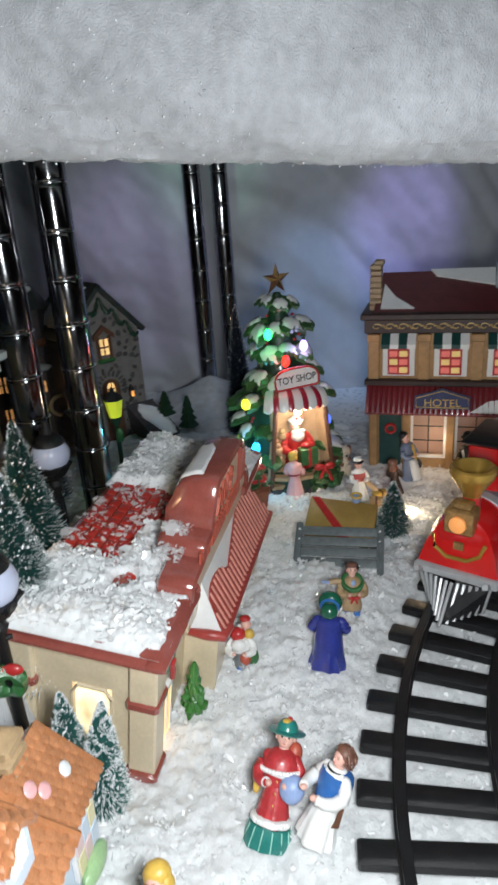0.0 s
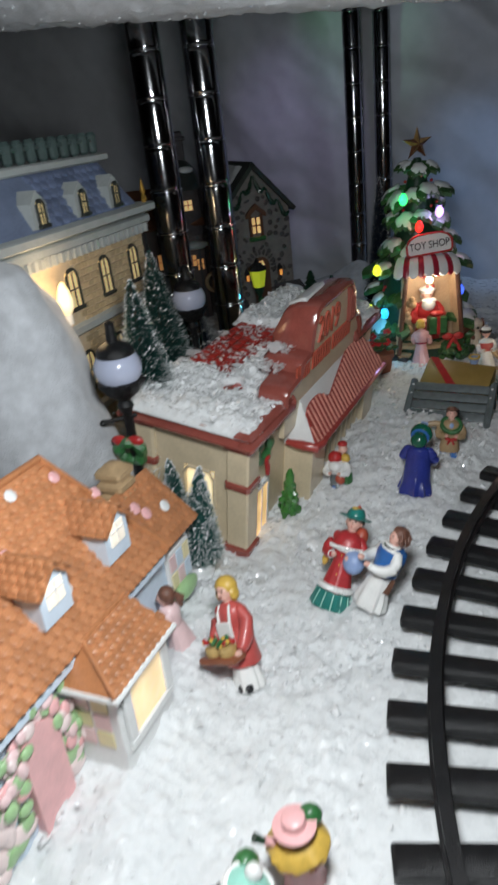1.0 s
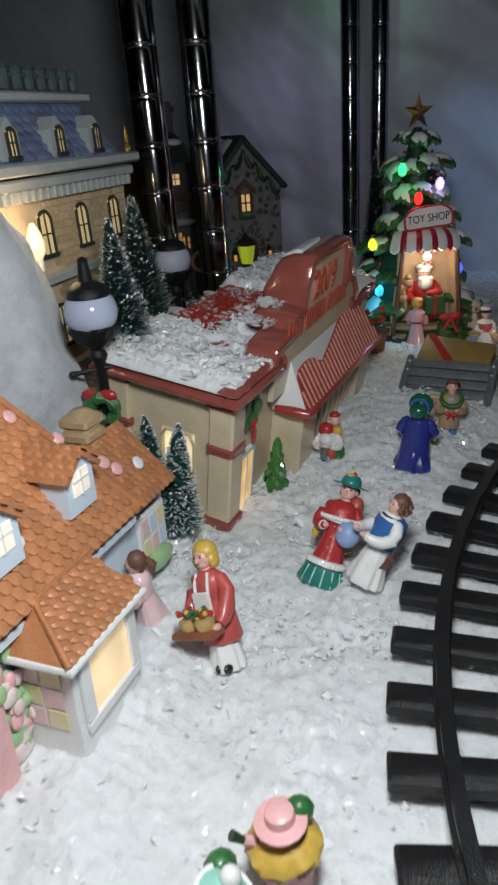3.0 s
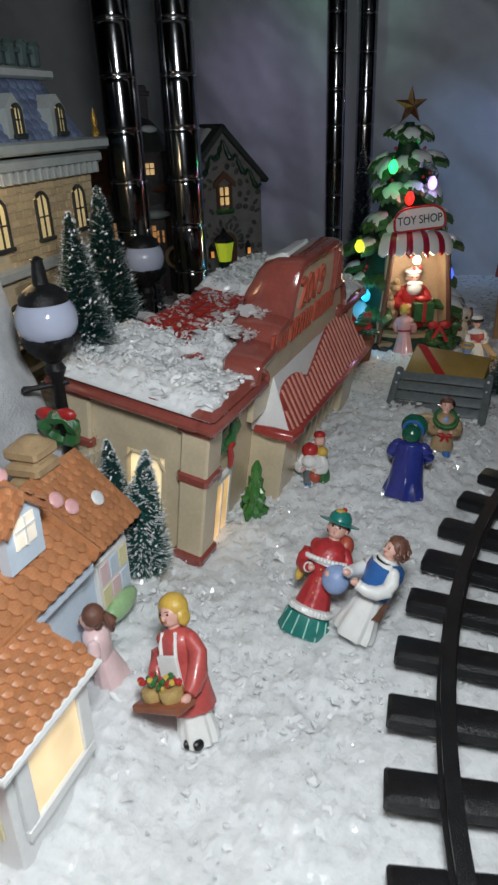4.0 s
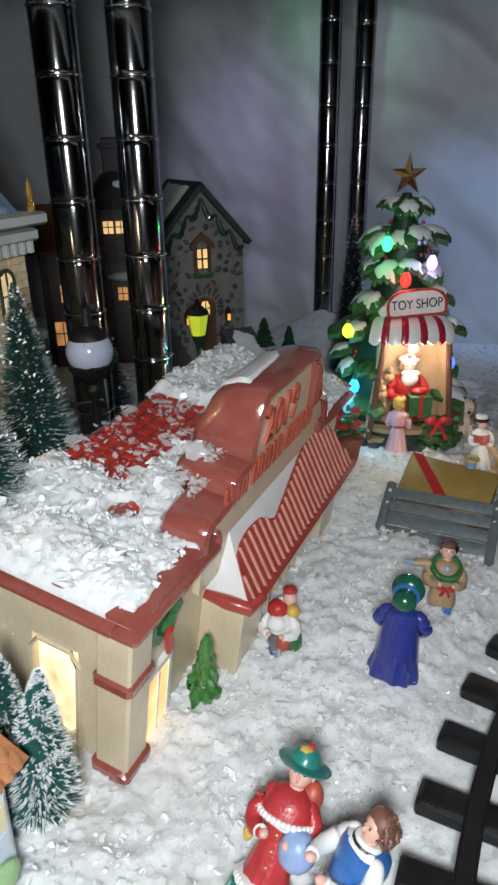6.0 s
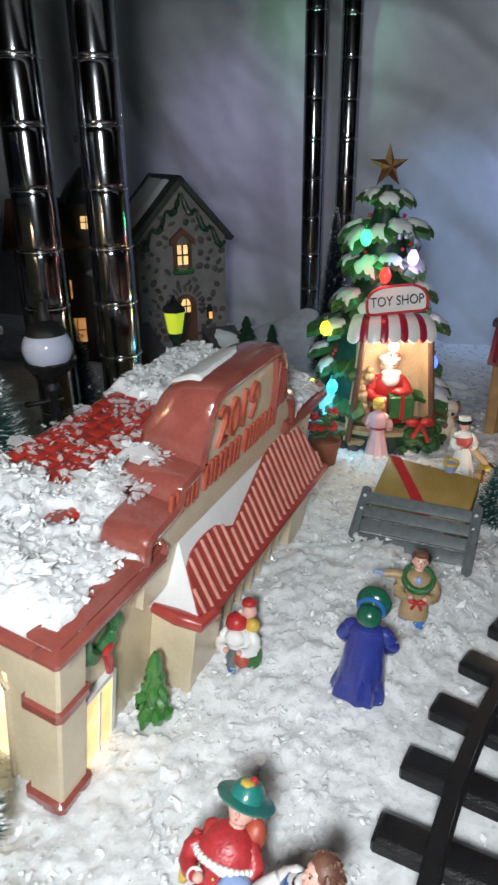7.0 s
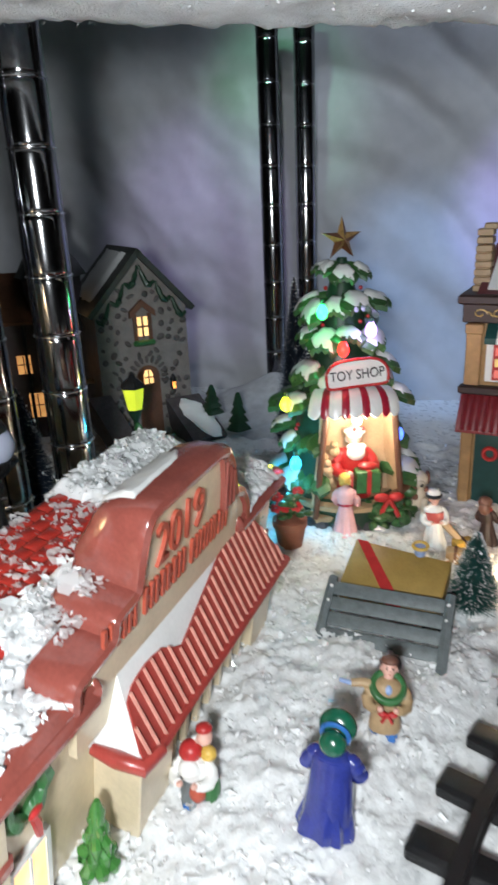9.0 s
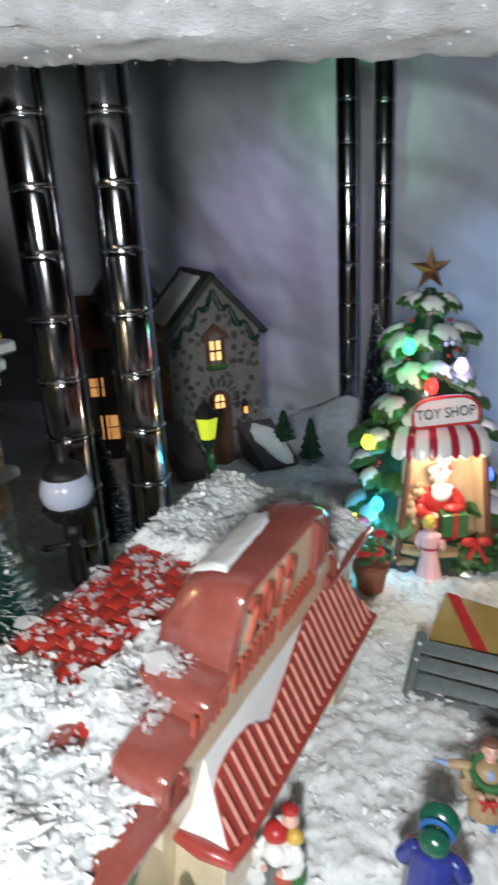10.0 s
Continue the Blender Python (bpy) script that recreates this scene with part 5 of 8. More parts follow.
    for tri_ in ([(0.014, 0.003, 0.1925), (0.052, 0.003, 0.1925), (0.030, 0.018, 0.203), (0.016, 0.036, 0.2155)], [(0.075, 0.046, 0.2225), (0.150, 0.030, 0.2115), (0.150, 0.055, 0.2285), (0.068, 0.055, 0.2285)]):
        part("roof_snow", Mesh().plate(tri_, 0.003), WHITEGLAZE, s)
    # chimneys: stacked tan blocks on the gable end, and one dark stack
    ch = part("chimney", Mesh().box(0.001, 0.014, 0.188, 0.013, 0.046, 0.222, 0.001), TAN, s, "banded tan block chimney")
    for k in range(8):
        z = 0.188 + k * 0.0066
        q = k * 0.0002
        part("block", Mesh().box(0.0 + q * 0.6, 0.012 + q, z, 0.014 - q * 0.1, 0.030 + q * 0.9, z + 0.0060, 0.001), TAN, ch)
    part("chimney_cap", Mesh().box(0.005, 0.02, 0.239, 0.016, 0.034, 0.2445, 0.001), TAN, ch)
    part("dark_chimney", Mesh().box(0.140, 0.030, 0.20, 0.160, 0.048, 0.238, 0.001).box(0.143, 0.033, 0.238, 0.157, 0.045, 0.252, 0.002), GUNMETAL, s)


ROSYPANE = light_mat("rosy_lamplit_pane", (0.42, 0.26, 0.19), 0.11)
PANERED = light_mat("lamplit_red_pane", (0.80, 0.20, 0.17), 0.22)
PANEYELLOW = light_mat("lamplit_yellow_pane", (0.85, 0.62, 0.24), 0.24)
TEALDARK = mat("dark_teal_paint", (0.012, 0.06, 0.055), 0.4, vary=0.3, scale=120)
DARKAWN = mat("dark_red_awning_glaze", (0.20, 0.02, 0.025), 0.35, vary=0.3, scale=120, coat=0.3)
NAVYFLAT = mat("navy_sign_paint", (0.03, 0.045, 0.13), 0.5, vary=0.2, scale=120)
BRASSPAINT = mat("gold_paint", (0.62, 0.43, 0.16), 0.45, 0.3, vary=0.25, scale=200)
hotel()


# ---- the tree-shaped toy shop ----
def toy_shop():
    s = thing("toy_shop", frame_of(0.050, 0.765, 0.018, 12), "lit fir-tree toy shop with striped awning, coloured bulbs and gold star", "toy building")
    rnd = random.Random(21)

    def inside(x, y, z):
        return y < 0 and abs(x - 0.008) < 0.034 - (z - 0.03) * 0.12 and 0.014 < z < 0.112

    # core: a tall cone with the lit stall cut out of its front
    core = Mesh()
    prof = [(0.052, 0.0), (0.050, 0.03), (0.044, 0.07), (0.032, 0.12), (0.020, 0.17), (0.010, 0.205), (0.004, 0.224)]
    seg, vs, fs = 40, [], []
    for r, z in prof:
        for i in range(seg):
            a = 2 * math.pi * i / seg
            vs.append((r * math.cos(a), r * math.sin(a), z))
    for j in range(len(prof) - 1):
        for i in range(seg):
            a = 2 * math.pi * (i + 0.5) / seg
            x = (prof[j][0] + prof[j + 1][0]) / 2 * math.cos(a)
            if j in (1, 2) and math.sin(a) < 0 and abs(x - 0.008) < 0.030:
                continue
            p, q = j * seg + i, j * seg + (i + 1) % seg
            fs.append((p, q, q + seg, p + seg))
    part("trunk_core", core.add(vs, fs), GREENDARK, s, "dark green fir body")
    # boughs: drooping lobes, one part each, some under snow
    lobe = Mesh()
    n, w = 9, 7
    lv = []
    for j in range(n):
        t = j / (n - 1)
        for i in range(w):
            u = (i / (w - 1) - 0.5) * 2
            wid = 0.66 * (0.35 + 0.9 * t) * (1 - max(0, t - 0.75) * 2.2)
            lv.append((u * wid, -t, -0.55 * t * t - 0.16 * u * u + 0.05 * math.cos(u * 9)))
    top = len(lv)
    lv += [(x * 0.9, y * 0.92, z - 0.16) for x, y, z in lv]
    lf = []
    for base, flip in ((0, 1), (top, -1)):
        for j in range(n - 1):
            for i in range(w - 1):
                f = (base + j * w + i, base + (j + 1) * w + i, base + (j + 1) * w + i + 1, base + j * w + i + 1)
                lf.append(f if flip > 0 else f[::-1])
    for i in range(w - 1):
        lf.append(((n - 1) * w + i, top + (n - 1) * w + i, top + (n - 1) * w + i + 1, (n - 1) * w + i + 1))
    for j in range(n - 1):
        lf.append((j * w, top + j * w, top + (j + 1) * w, (j + 1) * w))
        lf.append((j * w + w - 1, (j + 1) * w + w - 1, top + (j + 1) * w + w - 1, top + j * w + w - 1))
    lobe.add(lv, lf)
    first = snow = None
    for tier, (z, r, cnt, size) in enumerate(((0.218, 0.004, 6, 0.020), (0.195, 0.011, 8, 0.024), (0.168, 0.018, 9, 0.027), (0.141, 0.025, 10, 0.028), (0.112, 0.032, 12, 0.028), (0.082, 0.036, 12, 0.028), (0.052, 0.038, 12, 0.029))):
        for k in range(cnt):
            a = 360 * (k + 0.5 * (tier % 2)) / cnt + rnd.uniform(-6, 6)
            dirx, diry = math.sin(radians(a)), -math.cos(radians(a))
            tip = (dirx * (r + size), diry * (r + size))
            if z < 0.14 and tip[1] < 0.004 and -0.036 < tip[0] < 0.056:
                continue
            base_r = r * (0.95 if z < 0.14 else 0.7)
            m = Matrix.Translation((dirx * base_r, diry * base_r, z + rnd.uniform(-0.003, 0.003))) @ Matrix.Rotation(radians(a), 4, "Z") @ Matrix.Rotation(radians(rnd.uniform(-26, 8)), 4, "X") @ Matrix.Scale(size * (0.92 if z < 0.14 else 1.0) * rnd.uniform(0.78, 1.15), 4)
            if first is None:
                o = first = part("bough", lobe, FIRGREEN, s)
            else:
                o = new("bough", first.data)
                o.parent = s
            o.matrix_basis = m
            if rnd.random() < (0.85 if tier < 4 else 0.5):
                if snow is None:
                    cover, cv = Mesh(), []
                    for j in range(7):
                        t = 0.40 + 0.58 * j / 6
                        for i in range(7):
                            u = (i / 6 - 0.5) * 2
                            wid = 0.60 * (0.35 + 0.9 * t) * (1 - max(0, t - 0.75) * 1.8) * (0.9 + 0.1 * math.sin(j * 2.1 + 1))
                            rim = j in (0, 6) or i in (0, 6)
                            cv.append((u * wid, -t + 0.02 * math.sin(i * 2.3), -0.55 * t * t - 0.16 * u * u + (-0.02 if rim else 0.15 + 0.03 * math.sin(i * 3 + j))))
                    cover.add(cv, [(j * 7 + i, (j + 1) * 7 + i, (j + 1) * 7 + i + 1, j * 7 + i + 1) for j in range(6) for i in range(6)])
                    o = snow = part("bough_snow", cover, WHITEGLAZE, s, "white snow on the boughs")
                    if "sharp_edge" in o.data.attributes:
                        o.data.attributes.remove(o.data.attributes["sharp_edge"])
                else:
                    o = new("bough_snow", snow.data)
                    o.parent = s
                o.matrix_basis = m
    # star
    st = Mesh()
    pts = []
    for k in range(10):
        a, r = math.pi / 2 + k * math.pi / 5, 0.018 if k % 2 == 0 else 0.0068
        pts.append((r * math.cos(a), 0.0, 0.238 + r * math.sin(a)))
    st.add(pts + [(0, -0.006, 0.238), (0, 0.006, 0.238)], [(i, (i + 1) % 10, 10) for i in range(10)] + [((i + 1) % 10, i, 11) for i in range(10)])
    st.k = [i % 2 for i in range(20)]
    star = part("star", st, [GOLD, STARBROWN], s, "faceted star in antique gold and brown", smooth=False)
    star.matrix_basis = Matrix.Rotation(radians(14), 4, "Z")
    # stall: back wall, floor, lintel posts
    part("stall_back", Mesh().slab([(-0.026, 0.012), (0.042, 0.012), (0.036, 0.105), (-0.018, 0.105)], -0.023, -0.019), STALLWALL, s, "warm tan stall wall")
    for x0, x1, xb in ((-0.032, -0.021, -0.026), (0.046, 0.037, 0.040)):
        part("stall_side", Mesh().plate([(x0, -0.047, 0.014), (xb, -0.020, 0.014), (xb * 0.8, -0.020, 0.108), (x1, -0.043, 0.108)], 0.002), STALLWALL, s, "tan stall side panel")
    part("stall_floor", Mesh().box(-0.030, -0.052, 0.010, 0.044, -0.010, 0.016, 0.001), TAN, s)
    for x0, x1 in ((-0.030, -0.020), (0.044, 0.036)):
        part("stall_post", Mesh().tube([(x0, -0.050, 0.014), (x1, -0.046, 0.105)], 0.0028, 8), BROWN, s)
    part("stall_base", Mesh().lathe([(0.054, -0.004), (0.053, 0.006), (0.050, 0.016), (0.051, 0.021)], 32, 0.004, -0.006, lumps=0.02), GREENDARK, s)
    part("counter", Mesh().lathe([(0.050, 0.0205), (0.0545, 0.022), (0.0545, 0.0255), (0.051, 0.0270), (0.030, 0.0272)], 32, 0.004, -0.006), TAN, s, "tan curved counter ledge")
    part("bulb", Mesh().ball((0.006, -0.043, 0.098), 0.0042, 10, 8), BULB, s, "bare warm bulb under the awning")
    # awning of stripes
    for k in range(9):
        u0, u1 = k / 9 + (0.012 if k % 2 else -0.012), (k + 1) / 9 - (0.012 if k % 2 else -0.012)
        u0, u1 = max(0.0, u0), min(1.0, u1)
        vs, cols = [], 7
        for i in range(cols):
            u = u0 + (u1 - u0) * i / (cols - 1)
            xa = -0.0345 + 0.070 * u
            bul = math.sin(math.pi * u) ** 0.7
            hang = 0.0030 * math.sin(math.pi * i / (cols - 1))
            puff = 0.0012 * math.sin(math.pi * i / (cols - 1))
            for q in range(6):
                t = q / 5
                a = t * math.pi / 2
                vs.append((xa * (0.84 + 0.20 * math.sin(a)) + 0.0012 * (1 - t), -0.040 - 0.006 * bul - (0.018 * math.sin(a) + 0.004 * bul * t) - puff, 0.1275 - 0.0165 * (1 - math.cos(a)) - hang * t ** 3 - 0.002 * (1 - bul)))
        fs = [(i * 6 + j, i * 6 + j + 1, i * 6 + j + 7, i * 6 + j + 6) for i in range(cols - 1) for j in range(5)]
        b = Mesh().add(vs, fs)
        b.add([(x, y + 0.0026, z - 0.0016) for x, y, z in vs], [f[::-1] for f in fs])
        b.add([vs[i * 6 + 5] for i in range(cols)] + [(x, y + 0.0026, z - 0.0016) for x, y, z in [vs[i * 6 + 5] for i in range(cols)]], [(i, i + 1, cols + i + 1, cols + i) for i in range(cols - 1)])
        part("awning_stripe", b, (DARKPINK if k % 2 else WHITEGLAZE), s, "deep red stripe" if k % 2 else "white stripe")
    # sign
    out = []
    for k in range(28):
        a = 2 * math.pi * k / 28
        cx, cz = math.cos(a), math.sin(a)
        out.append((0.004 + 0.0245 * math.copysign(abs(cx) ** 0.5, cx), 0.1355 + 0.0098 * math.copysign(abs(cz) ** 0.55, cz) + 0.0055 * math.cos(cx * 1.5) * (1 if cz > 0 else 0.6)))
    sg = part("sign_board", Mesh().slab(out, -0.052, -0.047), WHITEGLAZE, s, "white sign with red edge and black letters")
    part("sign_edge", Mesh().tube([(x, -0.0525, z) for x, z in out + out[:1]], 0.0012, 6), REDPAINT, sg)
    lettering("sign_letters", "TOY SHOP", 0.0112, 0.0004, INK, pose(0.004, -0.0526, 0.1385, 90), sg, 0.80)
    sg.matrix_basis = Matrix.Translation((0.004, 0, 0.1355)) @ Matrix.Rotation(radians(-5), 4, "Y") @ Matrix.Translation((-0.004, 0, -0.1355))
    # coloured bulbs along the boughs
    for x, y, z, c in ((-0.021, -0.034, 0.186, "green"), (0.018, -0.034, 0.170, "violet"), (-0.006, -0.046, 0.158, "red"), (-0.052, -0.040, 0.114, "yellow"), (-0.046, -0.053, 0.067, "cyan"), (0.042, -0.036, 0.082, "blue")):
        o = part("light_bulb", Mesh().lathe([(0.0012, z - 0.0065), (0.0036, z - 0.0045), (0.0047, z - 0.001), (0.0042, z + 0.002), (0.0024, z + 0.005), (0.0016, z + 0.0065)], 12, x, y), LEDS[c], s, c + " glowing bulb")
        part("socket", Mesh().lathe([(0.0019, z + 0.006), (0.0019, z + 0.010)], 8, x, y), GREENDARK, o)
    # bow, berries, rocks round the foot
    bow = Mesh()
    for sg_ in (-1, 1):
        bow.ball((0.030 + sg_ * 0.006, -0.060, 0.035), (0.0065, 0.003, 0.0042), 10, 6)
        bow.tube([(0.030, -0.061, 0.034), (0.030 + sg_ * 0.008, -0.062, 0.018)], 0.0022, 6)
    part("bow", bow, REDPAINT, s, "red ribbon bow")
    for k in range(26):
        a, z = rnd.uniform(-2.9, -0.2), rnd.uniform(0.08, 0.21)
        r = 0.060 * (1 - z / 0.27)
        part("berry", Mesh().ball((r * math.cos(a) * 1.1, r * math.sin(a) * 1.1, z), 0.0018, 8, 6), REDPAINT, s)
    for k in range(15):
        a = radians(-190 + k * 14.5)
        part("rock", Mesh().ball((0.053 * math.cos(a), 0.053 * math.sin(a) - 0.004, 0.003), (0.0085, 0.0065, 0.009), 8, 6), STONEDARK, s)
    # leafy bank with a log lying round the foot
    arc = [(0.006 + 0.053 * math.cos(t), -0.008 + 0.053 * math.sin(t), 0.031 + 0.012 * (t + 1.1) / 1.3) for t in np.linspace(-1.1, 0.2, 12)]
    part("log", Mesh().tube(arc, [0.0042 + 0.0006 * math.sin(j * 1.7) for j in range(12)], 9), BROWN, s, "brown moulded log")
    for k in range(46):
        t = rnd.uniform(-1.25, 0.25)
        zz = rnd.uniform(0.002, 0.026 + 0.010 * (t + 1.1) / 1.3)
        rr = 0.054 + rnd.uniform(-0.003, 0.003)
        part("moss", Mesh().ball((0.006 + rr * math.cos(t), -0.008 + rr * math.sin(t), zz), (rnd.uniform(0.005, 0.008), rnd.uniform(0.005, 0.008), rnd.uniform(0.003, 0.006)), 7, 5), FIRGREEN, s)
    # round moulded moss shrub at the foot
    for k in range(22):
        part("moss", Mesh().ball((0.020 + rnd.uniform(-0.008, 0.03), -0.055 + rnd.uniform(-0.006, 0.006), 0.008 + rnd.uniform(0, 0.018)), rnd.uniform(0.003, 0.006), 7, 5), FIRGREEN, s)
    return s


FIRGREEN = mat("fir_green_glaze", (0.042, 0.115, 0.035), 0.35, vary=0.5, scale=150, bump=0.9, bump_scale=9, coat=0.3, spread=0.25)
STARBROWN = mat("burnt_brown_gilt", (0.13, 0.05, 0.02), 0.4, 0.2, vary=0.5, scale=200)
STALLWALL = mat("warm_tan_plaster", (0.50, 0.36, 0.22), 0.5, vary=0.2, scale=90)
DARKPINK = mat("deep_red_stripe", (0.36, 0.015, 0.04), 0.3, vary=0.2, scale=90, coat=0.3)
toy_shop()
lamp("stall_bulb", "POINT", pose(0.066, 0.706, 0.113), 0.11, (1.0, 0.82, 0.62), 0.005)
lamp("cyan_bulb_glow", "POINT", pose(0.006, 0.698, 0.086), 0.09, (0.05, 0.6, 1.0), 0.004)
lamp("hotel_window_glow", "POINT", pose(0.235, 0.765, 0.05), 0.032, (1.0, 0.72, 0.45), 0.02)
lamp("green_bulb_glow", "POINT", pose(0.032, 0.718, 0.206), 0.022, (0.05, 1.0, 0.3), 0.004)
lamp("violet_bulb_glow", "POINT", pose(0.078, 0.724, 0.188), 0.03, (0.55, 0.45, 1.0), 0.004)
lamp("ruby_bulb_glow", "POINT", pose(0.052, 0.708, 0.176), 0.014, (1.0, 0.12, 0.1), 0.004)
lamp("yellow_bulb_glow", "POINT", pose(0.004, 0.708, 0.132), 0.012, (0.8, 1.0, 0.1), 0.004)


# ---- street lamps ----
def globe_lamp(x, y, zg, bow=True):
    g = ground_z(x, y)
    s = thing("street_lamp", pose(x, y, g), "black toy street lamp with a milk-white globe", "street lamp", "globe street lamps")
    h = zg - g
    part("post", Mesh().lathe([(0.014, -0.012), (0.014, 0.004), (0.009, 0.010), (0.0055, 0.018), (0.0042, 0.03), (0.0050, 0.034), (0.0040, 0.038), (0.0034, h - 0.034), (0.0060, h - 0.028), (0.0040, h - 0.024), (0.0085, h - 0.019), (0.0105, h - 0.013)], 14), BLACK, s)
    part("globe", Mesh().ball((0, 0, h), (0.0166, 0.0166, 0.0158), 24, 16), GLOBE, s, "milk-white glass globe")
    part("cap", Mesh().lathe([(0.0134, h + 0.0096), (0.0130, h + 0.0120), (0.0110, h + 0.0152), (0.0075, h + 0.0175), (0.0042, h + 0.0190), (0.0038, h + 0.0240), (0.0030, h + 0.0300), (0.0034, h + 0.0315), (0.0010, h + 0.0330)], 20), BLACK, s)
    part("collar", Mesh().lathe([(0.0060, h - 0.022), (0.0110, h - 0.018), (0.0150, h - 0.0125), (0.0158, h - 0.0090), (0.0140, h - 0.0080)], 26, lumps=0.10), BLACK, s, "black leafy collar under the globe")
    part("ladder_bar", Mesh().tube([(0.006, 0.002, h - 0.036), (-0.012, -0.006, h - 0.038), (-0.0165, -0.008, h - 0.0385), (-0.018, -0.0085, h - 0.0385)], [0.0016, 0.0016, 0.0024, 0.0012], 8), BLACK, s)
    if bow:
        b = Mesh()
        for q in (-1, 1):
            b.ball((q * 0.006, -0.008, h - 0.052), (0.0065, 0.003, 0.004), 10, 6)
        part("bow", b.ball((0, -0.009, h - 0.052), 0.003, 8, 6), REDPAINT, s, "red ribbon bow")
        w = Mesh()
        w.torus((0, -0.006, h - 0.062), 0.009, 0.0038, (0, 1, 0.3), 20, 0.3)
        part("wreath", w, GREEN, s)
    return s


globe_lamp(-0.137, 0.340, 0.159)
globe_lamp(-0.161, 0.556, 0.150, False)


def lantern_post():
    x, y = -0.154, 0.80
    g = ground_z(x, y)
    s = thing("lantern_post", pose(x, y, g), "green toy lamp post with a lime-yellow lantern", "street lamp")
    h = 0.100 - g
    part("post", Mesh().lathe([(0.009, -0.006), (0.006, 0.006), (0.003, 0.012), (0.0028, h - 0.012), (0.006, h - 0.006), (0.0075, h)], 12), GREENDARK, s)
    part("lantern", Mesh().lathe([(0.0075, h), (0.0115, h + 0.022)], 6), LIMEPANE, s, "lime-yellow glowing lantern")
    part("cap", Mesh().lathe([(0.0125, h + 0.022), (0.0115, h + 0.026), (0.004, h + 0.032), (0.001, h + 0.038)], 6), BLACK, s)
    bow = Mesh().ball((0.004, -0.006, h - 0.022), (0.005, 0.003, 0.010), 8, 6)
    part("garland", bow, GREEN, s)


LIMEPANE = light_mat("lime_lantern_glass", (0.75, 0.85, 0.05), 0.35)
lantern_post()


# ---- bottle-brush trees ----
def brush_tree(x, y, tip, r, base=None, seed=1, material=None, label="green bottle-brush tree with snowy tips", snowy=0.4, lean=(0, 0), name="brush_tree"):
    g = base if base is not None else ground_z(x, y)
    h = tip - g
    s = thing(name, pose(x, y, g, lean[0], lean[1], 0), label, "toy tree", "bottle-brush trees")
    rnd = random.Random(seed)
    part("stem", Mesh().tube([(0, 0, 0), (0, 0, h * 0.97)], 0.0012, 6), BROWN, s)
    part("foot", Mesh().lathe([(0.011, -0.004), (0.011, 0.003), (0.009, 0.005)], 16), WHITEGLAZE, s, "snowy disc foot")
    green, white = Mesh(), Mesh()
    n = int(10500 * (h / 0.1))
    for k in range(n):
        t = rnd.random() ** 1.25
        z = 0.10 * h + 0.90 * h * t
        rr = r * (1 - t) ** 0.85 * rnd.uniform(0.72, 1.05) + 0.0012
        a = rnd.uniform(0, 2 * math.pi)
        d = Vector((math.cos(a), math.sin(a), rnd.uniform(0.05, 0.55)))
        q = Vector((-math.sin(a), math.cos(a), 0)) * 0.0005
        p0 = Vector((0, 0, z)) + d * rr * 0.25
        p1 = Vector((0, 0, z)) + d * rr
        green.add([(p0 - q)[:], (p0 + q)[:], p1[:]], [(0, 1, 2)])
        if noise.noise(p1 * 260 + Vector((seed, 0, 0))) > 0.0 and rnd.random() < snowy * 1.3:
            p2, q2 = p0.lerp(p1, rnd.uniform(0.60, 0.85)), q * 1.25
            lift = Vector((0, 0, 0.0003))
            white.add([(p2 - q2 + lift)[:], (p2 + q2 + lift)[:], (p1 + d * 0.0006 + lift)[:]], [(0, 1, 2)])
        if rnd.random() < snowy * 0.04:
            c, e = p0.lerp(p1, rnd.uniform(0.85, 1.0)), rnd.uniform(0.0005, 0.0013)
            u = Vector((rnd.uniform(-1, 1), rnd.uniform(-1, 1), rnd.uniform(-1, 1))).normalized() * e
            v = u.orthogonal().normalized() * e
            w = u.cross(v).normalized() * e
            white.add([(c + u)[:], (c + v)[:], (c - u - v)[:], (c + w)[:]], [(0, 1, 2), (0, 1, 3), (1, 2, 3), (2, 0, 3)])
    tagged(part("bristles", green, material or DARKGREEN, s, smooth=False), kind="stuff")
    if white.v:
        tagged(part("snow_tip", white, SNOW, s, "white frosted bristle ends", smooth=False), kind="stuff")
    return s


brush_tree(-0.1400, 0.3885, 0.207, 0.036, 0.045, 1, snowy=0.36)
brush_tree(-0.1490, 0.4520, 0.216, 0.037, 0.045, 2, snowy=0.26)
brush_tree(-0.0895, 0.3120, 0.098, 0.0178, 0.016, 3, snowy=0.3, lean=(0, 8))
brush_tree(-0.1030, 0.3200, 0.098, 0.0185, 0.014, 4, snowy=0.3)
brush_tree(0.1455, 0.606, 0.078, 0.021, 0.016, 5, snowy=0.25)
brush_tree(0.001, 0.850, 0.218, 0.026, 0.030, 6, BLUEBRISTLE, "night-blue bottle-brush tree dusted with glitter", 0.15)
brush_tree(-0.215, 0.690, 0.150, 0.030, 0.030, 7, BLUEBRISTLE, "dark bottle-brush tree behind the posts", 0.15)


